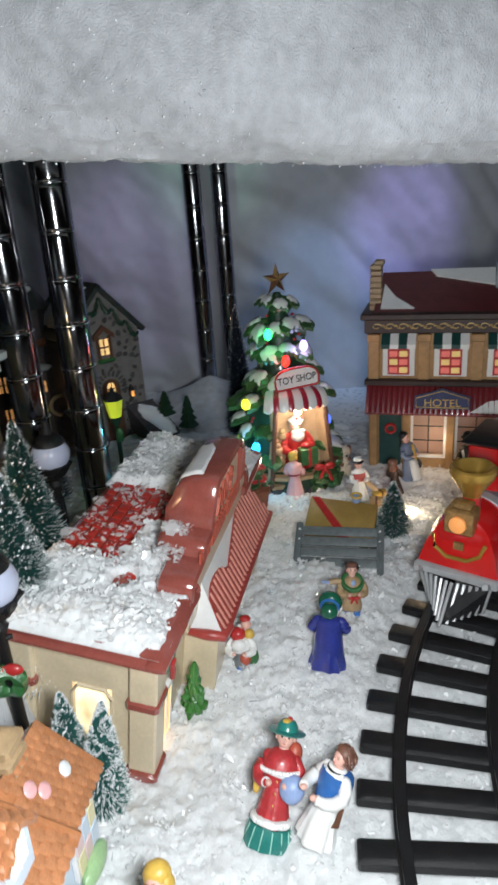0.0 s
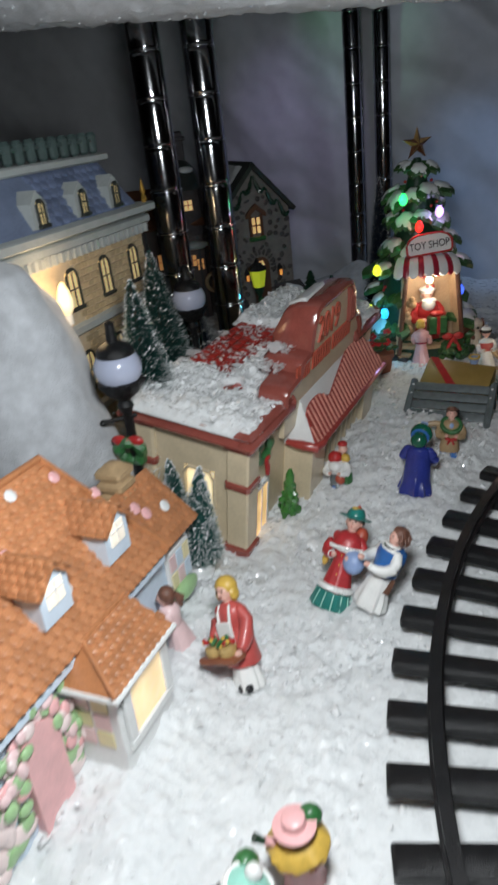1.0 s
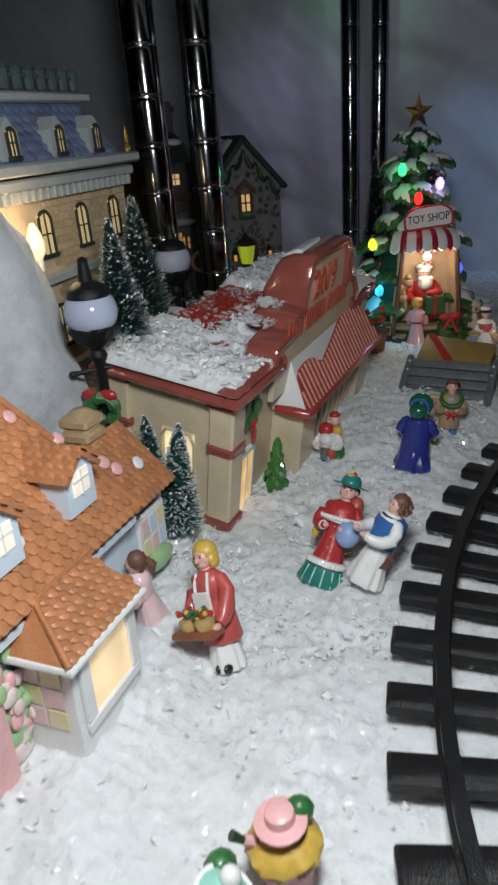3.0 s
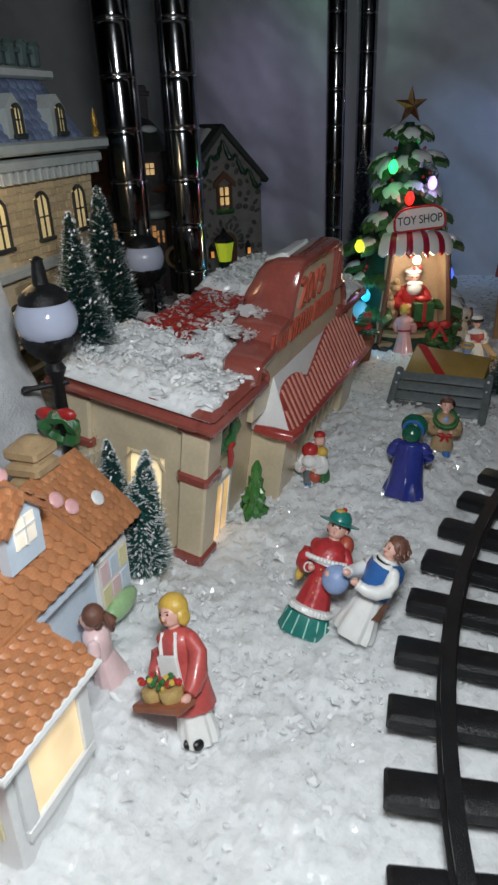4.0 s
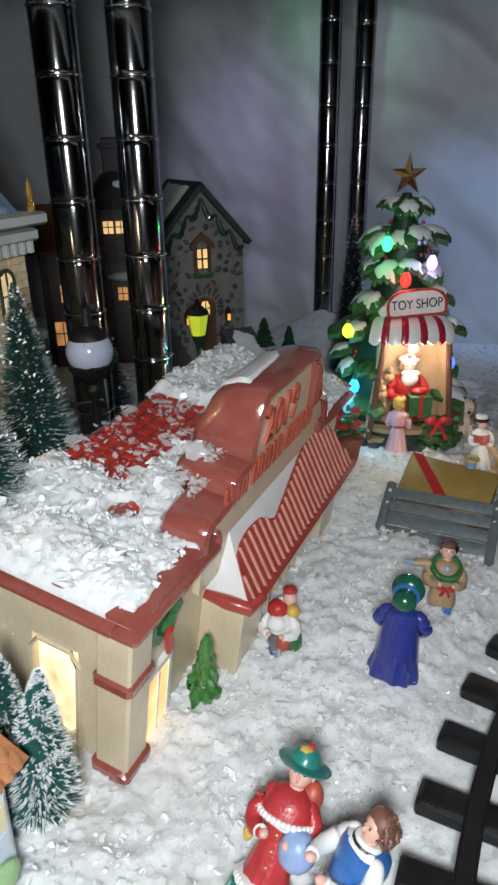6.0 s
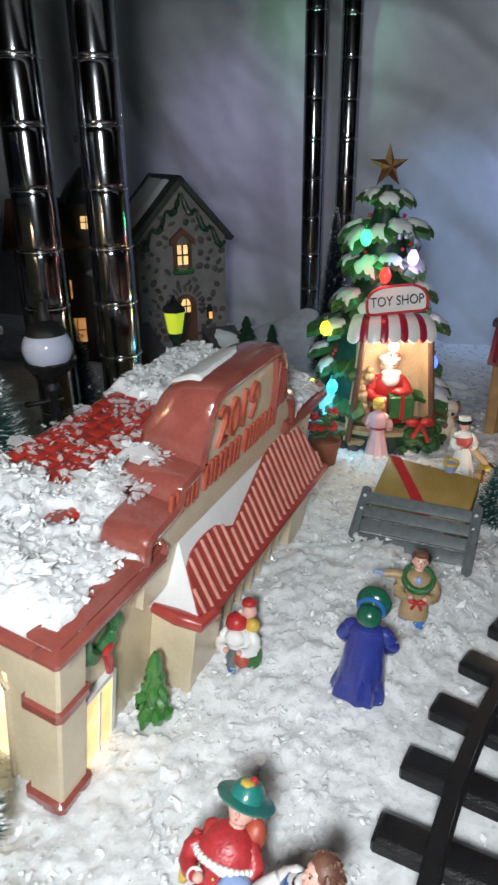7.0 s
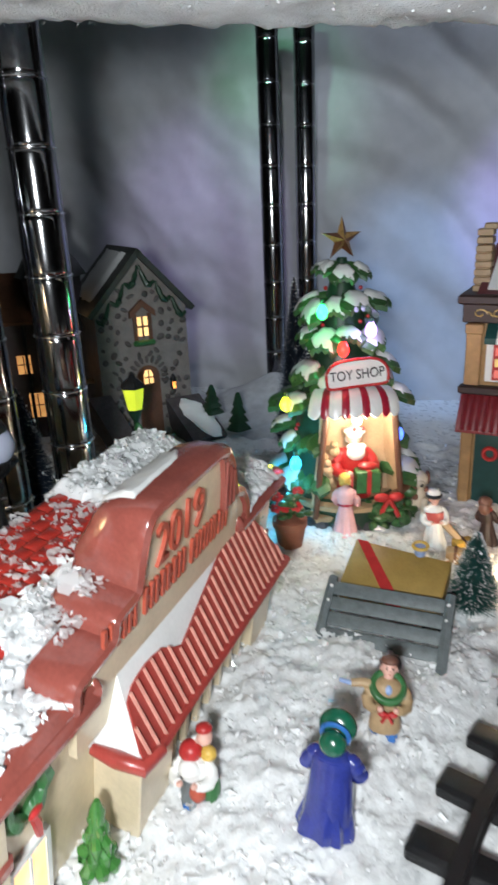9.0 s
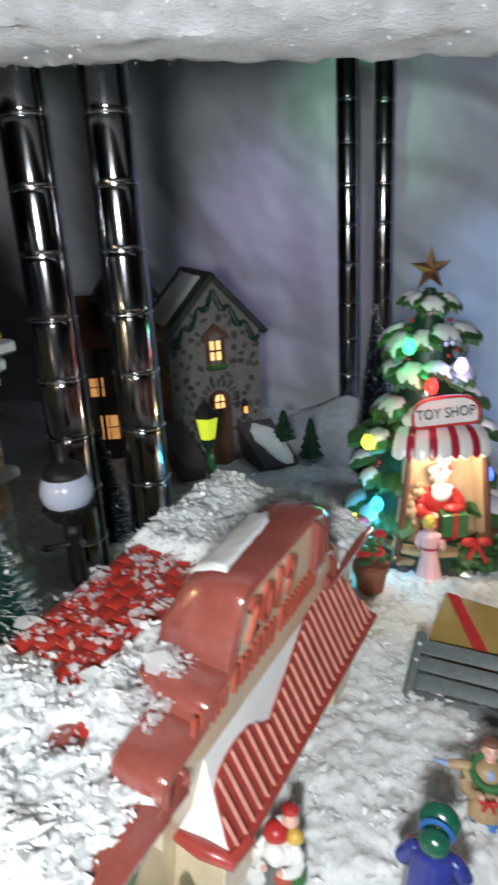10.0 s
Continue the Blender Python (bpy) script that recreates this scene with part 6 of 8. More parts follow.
def moulded_tree():
    s = thing("moulded_tree", pose(-0.042, 0.399, 0.004, 0, 6, 0) @ Matrix.Scale(0.88, 4), "small bright green moulded tree with gloss", "toy tree")
    b, rnd = Mesh(), random.Random(5)
    for j in range(5):
        z, r = 0.008 + j * 0.0085, 0.0108 * (1 - j * 0.15)
        for k in range(6 - j // 2):
            a = 2 * math.pi * (k + rnd.uniform(-0.2, 0.2) + j * 0.4) / (6 - j // 2)
            q = rnd.uniform(0.85, 1.15)
            b.tube([(r * 0.25 * math.cos(a), r * 0.25 * math.sin(a), z + 0.006), (r * 0.7 * q * math.cos(a), r * 0.7 * q * math.sin(a), z + 0.002), (r * 0.88 * q * math.cos(a), r * 0.88 * q * math.sin(a), z - 0.005)], [r * 0.34, r * 0.42, r * 0.12], 8)
    b.lathe([(0.006, 0.0), (0.006, 0.02), (0.004, 0.04), (0.0042, 0.046), (0.0015, 0.052)], 10)
    part("crown", b, LIME, s)
    part("foot", Mesh().lathe([(0.012, -0.004), (0.012, 0.002), (0.009, 0.004)], 14), WHITEGLAZE, s)


moulded_tree()


# ---- bench with a parcel ----
def bench():
    s = thing("bench", pose(0.0850, 0.559, 0.021, 0, 0, -12), "weathered grey slatted toy park bench in the snow", "bench")
    # the reclined back, seen from behind
    for k in range(4):
        y, z = -0.012 + k * 0.0088, 0.003 + k * 0.0058
        sl = Mesh()
        sl.m = Matrix.Translation((0, y, z)) @ Matrix.Rotation(radians(34), 4, "X")
        sl.box(-0.035, 0, 0, 0.035, 0.0088, 0.0026, 0.0006)
        part("back_slat", sl, BENCHGREY, s)
    for k in range(2):
        part("seat_slat", Mesh().box(-0.034, 0.006 + k * 0.012, 0.001, 0.034, 0.016 + k * 0.012, 0.0035, 0.0006), BENCHGREY, s)
    for x in (-0.038, 0.038):
        e = Mesh().tube([(x, -0.020, -0.010), (x, -0.018, 0.000), (x, -0.002, 0.011), (x, 0.012, 0.019), (x, 0.026, 0.0265)], [0.0040, 0.0038, 0.0034, 0.0034, 0.0034], 6)
        o = part("end_post", e, BENCHGREY, s)
        for k in range(4):
            part("bolt", Mesh().ball((x * 0.985, -0.012 + k * 0.0088 + 0.003, 0.008 + k * 0.0058), 0.0013, 8, 6), WHITEGLAZE, o)
        part("leg", Mesh().tube([(x, 0.028, -0.010), (x, 0.027, 0.010), (x, 0.018, 0.020)], 0.0024, 6), BENCHGREY, s)
    p = thing("parcel", pose(0.0930, 0.5960, 0.0495, 26, 4, -16), "flat gold-wrapped parcel with a red ribbon", "parcel")
    part("box", Mesh().box(-0.033, -0.021, -0.020, 0.033, 0.021, 0.0, 0.0012), KHAKI, p)
    part("ribbon", Mesh().plate([(-0.032, 0.0205, 0.0008), (-0.024, 0.0205, 0.0008), (0.010, -0.0205, 0.0008), (0.000, -0.0205, 0.0008)][::-1], 0.0007), REDPAINT, p)
    part("ribbon", Mesh().box(0.000, -0.0222, -0.019, 0.010, -0.0213, 0.0), REDPAINT, p)
    t = thing("bucket", pose(0.1100, 0.6100, 0.0580, 6, 0, 0), "tiny pale blue bucket with yellow rim", "bucket")
    part("pail", Mesh().lathe([(0.0036, 0), (0.0046, 0.005), (0.0046, 0.0065)], 12), PALEBLUE, t)
    part("rim", Mesh().torus((0, 0, 0.0068), 0.0048, 0.0012, (0, 0, 1), 14), BLOND, t)


bench()


# ---- figurines: each one a plain one-piece moulding ----
def add(b, mats, material):
    if material not in mats:
        mats.append(material)
    b.mi = mats.index(material)
    return b


def figurine(base, top, turn, label, coat, skirt=None, head=SKIN, hair=None, hat=None, brim=0.0, arms=1, legs=None, extra=None, wide=1.0, trim=None, hem=1.0, name="figurine"):
    """A little moulded figure from its foot to the top of its head, facing -y before it is turned."""
    base, top = Vector(base), Vector(top)
    up = (top - base)
    h = up.length
    up.normalize()
    x = Vector((math.cos(radians(turn)), math.sin(radians(turn)), 0))
    x = (x - x.dot(up) * up).normalized()
    m = Matrix.Translation(base) @ Matrix((x, up.cross(x), up)).transposed().to_4x4()
    mats = [coat, skirt or coat, head, hair or head, hat or hair or head, trim or WHITE, legs or BROWN]
    b = Mesh()
    r = 0.17 * h * wide
    if legs:
        b.mi = 6
        for q in (-1, 1):
            b.tube([(q * r * 0.45, 0, -0.05 * h), (q * r * 0.45, 0, 0.28 * h)], r * 0.36, 8)
            b.ball((q * r * 0.45, -r * 0.25, 0.0), (r * 0.36, r * 0.55, r * 0.25), 8, 6)
        b.mi = 1
        b.lathe([(r * 0.85, 0.20 * h), (r * 0.95, 0.24 * h), (r * 0.80, 0.45 * h)], 14, 0, 0, 1, 0.8)
    else:
        b.mi = 1
        ring, seg = [], 48
        for rr, z, fold in ((1.25, -0.06, 0.075), (1.23, 0.02, 0.07), (1.12, 0.10, 0.06), (1.02, 0.18, 0.045), (0.90, 0.28, 0.03), (0.76, 0.38, 0.015), (0.66, 0.46, 0.0)):
            for i in range(seg):
                a = 2 * math.pi * i / seg
                w = r * rr * hem * (1 + fold * math.sin(9 * a + 1.3 * math.sin(3 * a)) + fold * 0.5 * math.sin(4 * a + z * 6))
                ring.append((w * math.cos(a), w * 0.9 * math.sin(a), z * h))
        b.add(ring, [(j * seg + i, j * seg + (i + 1) % seg, (j + 1) * seg + (i + 1) % seg, (j + 1) * seg + i) for j in range(6) for i in range(seg)] + [tuple(range(seg - 1, -1, -1))])
        if trim:
            b.mi = 5
            b.lathe([(r * 1.12, 0.12 * h), (r * 1.16, 0.14 * h), (r * 1.12, 0.17 * h), (r * 1.0, 0.18 * h)], 18, 0, 0, 1, 0.9, 0.05)
    b.mi = 0
    b.lathe([(r * 0.66, 0.40 * h), (r * 0.74, 0.47 * h), (r * 0.86, 0.57 * h), (r * 0.92, 0.645 * h), (r * 0.84, 0.70 * h), (r * 0.56, 0.737 * h), (r * 0.30, 0.755 * h)], 22, 0, 0, 1, 0.80, 0.015)
    for q in ((-1, 1) if arms else ()):
        b.mi = 0
        reach = -r * 1.05 if arms == 1 else -r * 1.5
        b.ball((q * r * 0.76, 0, 0.665 * h), (r * 0.34, r * 0.34, r * 0.36), 10, 8)
        b.tube([(q * r * 0.78, 0, 0.67 * h), (q * r * 1.02, -r * 0.06, 0.60 * h), (q * r * 1.12, -r * 0.18, 0.54 * h), (q * r * 1.06, reach * 0.45, 0.485 * h), (q * r * 0.84, reach * 0.75, 0.475 * h), (q * r * 0.55, reach, 0.49 * h)],
               [r * 0.32, r * 0.36, r * 0.37, r * 0.35, r * 0.29, r * 0.22], 12)
        b.mi = 5 if trim else 0
        b.torus((q * r * 0.60, reach * 0.95, 0.488 * h), r * 0.20, r * 0.08, (q * -0.6, -1, 0.1), 12)
        b.mi = 2
        b.ball((q * r * 0.44, reach * 1.05, 0.495 * h), (r * 0.19, r * 0.24, r * 0.17), 10, 8)
    # head: a slightly tapered face with nose, chin, eyes and lips
    b.mi = 2
    b.ball((0, 0, 0.852 * h), (0.080 * h, 0.085 * h, 0.090 * h), 16, 12)
    b.ball((0, -0.014 * h, 0.806 * h), (0.060 * h, 0.064 * h, 0.050 * h), 14, 10)
    b.ball((0, -0.088 * h, 0.838 * h), (0.014 * h, 0.019 * h, 0.021 * h), 8, 6)
    for q in (-1, 1):
        b.ball((q * 0.081 * h, 0, 0.842 * h), (0.012 * h, 0.018 * h, 0.024 * h), 8, 6)
    b.lathe([(r * 0.34, 0.71 * h), (r * 0.28, 0.78 * h)], 12)
    for q in (-1, 1):
        add(b, mats, INK).ball((q * 0.031 * h, -0.077 * h, 0.862 * h), (0.011 * h, 0.007 * h, 0.008 * h), 8, 6)
        add(b, mats, HAIR).tube([(q * 0.016 * h, -0.082 * h, 0.880 * h), (q * 0.044 * h, -0.074 * h, 0.882 * h)], 0.003 * h, 5)
    add(b, mats, CORAL).ball((0, -0.074 * h, 0.806 * h), (0.013 * h, 0.006 * h, 0.005 * h), 8, 6)
    if hair:
        b.mi = 3
        for k in range(7):
            a = k * 0.9
            b.ball((0.062 * h * math.cos(a), 0.03 * h + 0.045 * h * abs(math.sin(a)), (0.86 + 0.05 * math.sin(a * 2)) * h), 0.042 * h, 8, 6)
        b.ball((0, 0.036 * h, 0.875 * h), (0.090 * h, 0.080 * h, 0.096 * h), 14, 10)
    if hat:
        b.mi = 4
        if brim:
            b.lathe([(brim * h, 0.895 * h), (brim * h * 1.02, 0.905 * h), (0.10 * h, 0.915 * h), (0.092 * h, 0.96 * h), (0.06 * h, 1.0 * h)], 18)
        else:
            b.lathe([(0.096 * h, 0.875 * h), (0.102 * h, 0.905 * h), (0.085 * h, 0.955 * h), (0.03 * h, 1.0 * h)], 16)
    if extra:
        extra(b, h, r, mats)
    return solid(name, b, mats, m, label, "figurine", "village figurines")


MINT = mat("mint_glaze", (0.30, 0.60, 0.50), 0.35, vary=0.12, scale=100, coat=0.3)
LADYRED = mat("deep_red_paint", (0.46, 0.035, 0.04), 0.4, vary=0.3, scale=160, bump=0.5, bump_scale=420, coat=0.15)
TRAYRED = mat("red_brown_tray", (0.26, 0.085, 0.04), 0.45, vary=0.25, scale=120)
BASKET = mat("straw_basket", (0.50, 0.34, 0.13), 0.5, vary=0.3, scale=200, bump=0.4)
CHESTNUT = mat("chestnut_paint", (0.17, 0.075, 0.05), 0.45, vary=0.4, scale=300, bump=0.3)


def lady_bits(b, h, r, mats):
    add(b, mats, TEAL).lathe([(r * 1.35, -0.07 * h), (r * 1.40, -0.02 * h), (r * 1.15, 0.11 * h)], 22, 0, 0, 1, 0.9, 0.06)
    for k in range(14):
        a = k * 0.449
        add(b, mats, MINT).tube([(r * 1.42 * math.cos(a), r * 1.28 * math.sin(a), -0.06 * h), (r * 1.18 * math.cos(a), r * 1.06 * math.sin(a), 0.10 * h)], r * 0.045, 5)
    add(b, mats, WHITE).lathe([(r * 1.05, 0.54 * h), (r * 1.12, 0.565 * h), (r * 1.0, 0.60 * h)], 18, 0, 0, 1, 0.85, 0.05)
    add(b, mats, LADYRED).lathe([(r * 1.08, 0.585 * h), (r * 0.98, 0.66 * h), (r * 0.80, 0.71 * h), (r * 0.4, 0.748 * h)], 22, 0, 0, 1, 0.88, 0.02)
    for k in range(34):
        a = k * 0.185
        add(b, mats, WHITE).ball((r * 1.10 * math.cos(a), r * 0.98 * math.sin(a), (0.578 + 0.012 * math.cos(a)) * h), (r * 0.14, r * 0.14, 0.024 * h), 6, 5)
        b.ball((r * 1.06 * math.cos(a), r * 0.96 * math.sin(a), 0.145 * h), (r * 0.13, r * 0.13, 0.028 * h), 6, 5)
    add(b, mats, ORANGE).ball((r * 0.62, r * 0.3, 0.72 * h), (r * 0.45, r * 0.4, 0.10 * h), 10, 8)
    add(b, mats, BLOND).ball((-0.01 * h, -0.03 * h, 0.985 * h), (0.05 * h, 0.045 * h, 0.03 * h), 8, 6)
    add(b, mats, REDPAINT).ball((0.01 * h, -0.01 * h, 1.01 * h), 0.024 * h, 8, 6)
    add(b, mats, BLOND).ball((-r * 1.1, -r * 0.2, 0.40 * h), (r * 0.22, r * 0.2, 0.07 * h), 8, 6)
    add(b, mats, PALEBLUE).ball((r * 0.85, -r * 0.75, 0.47 * h), (r * 0.72, r * 0.62, 0.125 * h), 12, 10)
    for k in range(4):
        add(b, mats, BLOND).ball((0, -r * 0.82, (0.3 + 0.1 * k) * h), r * 0.06, 6, 4)


def man_bits(b, h, r, mats):
    add(b, mats, CHESTNUT).ball((0, 0.034 * h, 0.885 * h), (0.104 * h, 0.100 * h, 0.104 * h), 14, 10)
    rnd = random.Random(6)
    for k in range(60):
        a, t = rnd.uniform(-0.6, math.pi + 0.6), rnd.uniform(-0.5, 1.3)
        c = Vector((0.104 * math.cos(a) * math.cos(t), 0.034 + 0.100 * math.sin(a) * math.cos(t), 0.885 + 0.104 * math.sin(t))) * h
        b.tube([c[:], (c + Vector((rnd.uniform(-0.03, 0.03), rnd.uniform(-0.02, 0.03), -0.03)) * h)[:], (c + Vector((rnd.uniform(-0.04, 0.04), rnd.uniform(-0.02, 0.04), -0.055)) * h)[:]], [0.012 * h, 0.020 * h, 0.008 * h], 6)
    add(b, mats, BROWN).plate([(r * 0.75, r * 0.35, 0.38 * h), (r * 0.95, -r * 0.1, 0.20 * h), (r * 1.05, r * 0.3, 0.20 * h), (r * 0.85, r * 0.5, 0.38 * h)], r * 0.1)
    add(b, mats, BLUE).lathe([(r * 0.86, 0.39 * h), (r * 0.92, 0.50 * h), (r * 1.00, 0.62 * h), (r * 0.93, 0.69 * h), (r * 0.60, 0.738 * h)], 22, 0, r * 0.12, 1, 0.92)
    add(b, mats, WHITE).torus((0, 0, 0.745 * h), r * 0.42, r * 0.13, (0, 0, 1), 14)
    add(b, mats, INK).torus((0, 0, 0.725 * h), r * 0.52, r * 0.08, (0, 0, 1), 14)


def tray_bits(b, h, r, mats):
    add(b, mats, BLOND).ball((0, 0.03 * h, 0.885 * h), (0.112 * h, 0.10 * h, 0.10 * h), 14, 10)
    for q in (-1, 1):
        b.ball((q * 0.085 * h, 0.02 * h, 0.82 * h), (0.035 * h, 0.06 * h, 0.07 * h), 8, 6)
    add(b, mats, CORAL).lathe([(r * 1.06, 0.17 * h), (r * 1.08, 0.20 * h), (r * 0.98, 0.36 * h), (r * 0.88, 0.52 * h)], 26, 0, r * 0.06, 1, 0.92, 0.03)
    for q in (-1, 1):
        add(b, mats, CORAL).ball((q * r * 0.78, 0, 0.665 * h), (r * 0.38, r * 0.38, r * 0.38), 10, 8)
        b.tube([(q * r * 0.80, 0, 0.67 * h), (q * r * 1.10, -r * 0.10, 0.58 * h), (q * r * 1.16, -r * 0.40, 0.47 * h), (q * r * 1.12, -r * 0.85, 0.39 * h), (q * r * 1.08, -r * 1.15, 0.36 * h)], [r * 0.36, r * 0.44, r * 0.46, r * 0.40, r * 0.28], 12)
        add(b, mats, SKIN).ball((q * r * 1.06, -r * 1.38, 0.345 * h), (r * 0.20, r * 0.30, r * 0.20), 10, 8)
    add(b, mats, WHITE).box(-r * 0.55, -r * 0.98, 0.24 * h, r * 0.55, -r * 0.78, 0.60 * h, r * 0.05)
    for q in (-1, 1):
        add(b, mats, WHITE).tube([(q * r * 0.42, -r * 0.80, 0.58 * h), (q * r * 0.44, -r * 0.70, 0.66 * h), (q * r * 0.38, -r * 0.42, 0.735 * h)], r * 0.09, 6)
    for q in (-1, 1):
        add(b, mats, INK).ball((r * 0.20 + q * r * 0.28, -r * 0.62, -0.03 * h), (r * 0.22, r * 0.36, 0.04 * h), 8, 6)
    add(b, mats, TRAYRED).box(-r * 1.5, -r * 2.15, 0.28 * h, r * 1.2, -r * 0.95, 0.34 * h, r * 0.08)
    rnd = random.Random(3)
    for cx in (-0.62, 0.42):
        add(b, mats, BASKET).lathe([(r * 0.44, 0.33 * h), (r * 0.56, 0.38 * h), (r * 0.54, 0.42 * h), (r * 0.40, 0.43 * h)], 14, r * cx, -r * 1.5, lumps=0.04)
        for k in range(22):
            a, q = rnd.uniform(0, 6.28), rnd.uniform(0, 0.52)
            add(b, mats, (GREEN, REDPAINT, REDPAINT, GREEN, BLOND)[k % 5]).ball((r * (cx + q * math.cos(a)), r * (-1.5 + q * math.sin(a)), (0.44 + rnd.uniform(0, 0.06)) * h), r * rnd.uniform(0.10, 0.17), 7, 5)


def wreath_bits(b, h, r, mats):
    wr = add(b, mats, GREEN)
    for k in range(40):
        a = k * 0.157
        wr.ball((r * 0.84 * math.cos(a), -r * 0.22 - r * 0.62 * math.sin(a), 0.665 * h - r * 0.62 * math.sin(a)), (r * 0.25, r * 0.24, r * 0.25), 6, 5)
    bow = add(b, mats, REDPAINT)
    for q in (-1, 1):
        bow.ball((q * r * 0.28, -r * 1.02, 0.44 * h), (r * 0.3, r * 0.16, r * 0.17), 8, 6)
        bow.tube([(0, -r * 1.02, 0.44 * h), (q * r * 0.3, -r * 0.98, 0.35 * h)], r * 0.1, 5)
    add(b, mats, INK).ball((r * 0.2, r * 0.42, 0.87 * h), (0.10 * h, 0.08 * h, 0.10 * h), 10, 8)
    add(b, mats, CHESTNUT).ball((0, 0, 0.93 * h), (0.092 * h, 0.095 * h, 0.050 * h), 12, 8)
    add(b, mats, TAN).tube([(-r * 0.8, 0, 0.66 * h), (-r * 1.5, -r * 0.1, 0.68 * h), (-r * 2.1, -r * 0.1, 0.66 * h)], [r * 0.3, r * 0.28, r * 0.24], 9)
    add(b, mats, PALEBLUE).tube([(-r * 2.1, -r * 0.1, 0.66 * h), (-r * 2.8, -r * 0.1, 0.68 * h)], [r * 0.16, r * 0.12], 8)
    add(b, mats, PALEBLUE).ball((0, -r * 0.62, 0.66 * h), (r * 0.24, r * 0.2, r * 0.3), 8, 6)


BONNETGREEN = mat("deep_green_glaze", (0.008, 0.10, 0.055), 0.25, vary=0.25, scale=100, coat=0.5)


def bonnet_bits(b, h, r, mats):
    add(b, mats, NAVY).lathe([(r * 1.12, 0.10 * h), (r * 1.0, 0.34 * h), (r * 0.92, 0.52 * h), (r * 0.84, 0.68 * h), (r * 0.4, 0.75 * h)], 22, 0, 0, 1, 0.86, 0.02)
    add(b, mats, BONNETGREEN).ball((0, -0.065 * h, 0.935 * h), (0.185 * h, 0.110 * h, 0.175 * h), 18, 14)
    b.ball((0, 0.095 * h, 0.850 * h), (0.135 * h, 0.115 * h, 0.125 * h), 14, 10)
    add(b, mats, BLUE).torus((0, 0.030 * h, 0.90 * h), 0.130 * h, 0.024 * h, (0, 1, -0.35), 18)
    add(b, mats, REDPAINT).ball((r * 0.9, -r * 0.7, 0.60 * h), (r * 0.35, r * 0.35, 0.06 * h), 8, 6)
    add(b, mats, GREEN).ball((r * 0.75, -r * 0.8, 0.63 * h), (r * 0.22, r * 0.22, 0.04 * h), 8, 6)
    for q in (-1, 1):
        add(b, mats, NAVY).ball((q * r * 0.85, 0, 0.67 * h), (r * 0.34, r * 0.34, 0.06 * h), 10, 8)


figurine((0.007, 0.301, 0.003), (0.024, 0.332, 0.058), -8, "figurine of a lady in a red coat and teal hat", LADYRED, LADYRED, SKIN, HAIR, TEAL, 0.17, extra=lady_bits, trim=WHITE, wide=0.95, hem=0.88)
figurine((0.0345, 0.2931, 0.0128), (0.054, 0.307, 0.062), -62, "figurine in a blue vest and white trousers", WHITE, WHITE, SKIN, HAIR, extra=man_bits, arms=2, wide=1.12, hem=0.88)
figurine((-0.0300, 0.2200, 0.0070), (-0.047, 0.2435, 0.0645), -22, "blond figurine in coral dress with a tray of flowers", CORAL, WHITE, SKIN, BLOND, arms=0, extra=tray_bits, wide=0.90, hem=0.74)
figurine((0.0585, 0.430, 0.0165), (0.0625, 0.441, 0.064), 168, "figurine in a glossy navy coat and green bonnet", NAVY, NAVY, SKIN, HAIR, extra=bonnet_bits, wide=1.32)
figurine((0.0845, 0.480, 0.014), (0.0875, 0.496, 0.062), 4, "figurine of a boy holding a green wreath", TAN, TAN, SKIN, HAIR, extra=wreath_bits, legs=BLUE, wide=1.05)


def kids_bits(b, h, r, mats):
    add(b, mats, REDPAINT).ball((-r * 0.2, -r * 0.1, 0.80 * h), (r * 0.72, r * 0.72, r * 0.66), 12, 8)
    add(b, mats, WHITE).ball((-r * 0.1, -r * 0.55, 0.62 * h), (r * 0.7, r * 0.45, 0.12 * h), 10, 8)
    add(b, mats, BLOND).ball((r * 0.75, r * 0.1, 0.78 * h), (r * 0.5, r * 0.45, 0.10 * h), 10, 8)
    add(b, mats, SKIN).ball((r * 0.55, 0, 0.98 * h), r * 0.48, 10, 8)
    add(b, mats, REDPAINT).ball((r * 0.5, r * 0.05, 1.08 * h), (r * 0.5, r * 0.5, r * 0.34), 10, 8)
    add(b, mats, ORANGE).ball((r * 0.4, -r * 0.55, 0.36 * h), (r * 0.5, r * 0.4, 0.12 * h), 10, 8)
    add(b, mats, BLUE).ball((-r * 0.1, -r * 0.6, 0.14 * h), (r * 0.5, r * 0.4, 0.13 * h), 10, 8)
    add(b, mats, GREEN).ball((r * 1.0, r * 0.1, 0.35 * h), (r * 0.5, r * 0.6, 0.2 * h), 10, 8)


figurine((-0.006, 0.434, 0.006), (-0.006, 0.446, 0.045), -10, "white and red figurine group with a child", WHITE, GUNMETAL, SKIN, WHITE, extra=kids_bits, wide=1.25)


def girl_bits(b, h, r, mats):
    add(b, mats, DARKPINK).torus((0, 0, 0.48 * h), r * 0.7, r * 0.12, (0, 0, 1), 16)
    add(b, mats, WHITE).lathe([(r * 1.2, 0.02 * h), (r * 1.28, 0.05 * h), (r * 1.18, 0.08 * h)], 18, 0, 0, 1, 0.9, 0.05)
    add(b, mats, INK).ball((-r * 0.4, 0, -0.02 * h), (r * 0.4, r * 0.5, 0.06 * h), 8, 6)
    add(b, mats, INK).ball((r * 0.4, 0, -0.02 * h), (r * 0.4, r * 0.5, 0.06 * h), 8, 6)


figurine((0.057, 0.701, 0.022), (0.056, 0.711, 0.077), 165, "figurine of a blond girl in a pink dress", PINK, PINK, SKIN, BLOND, extra=girl_bits, wide=0.9)


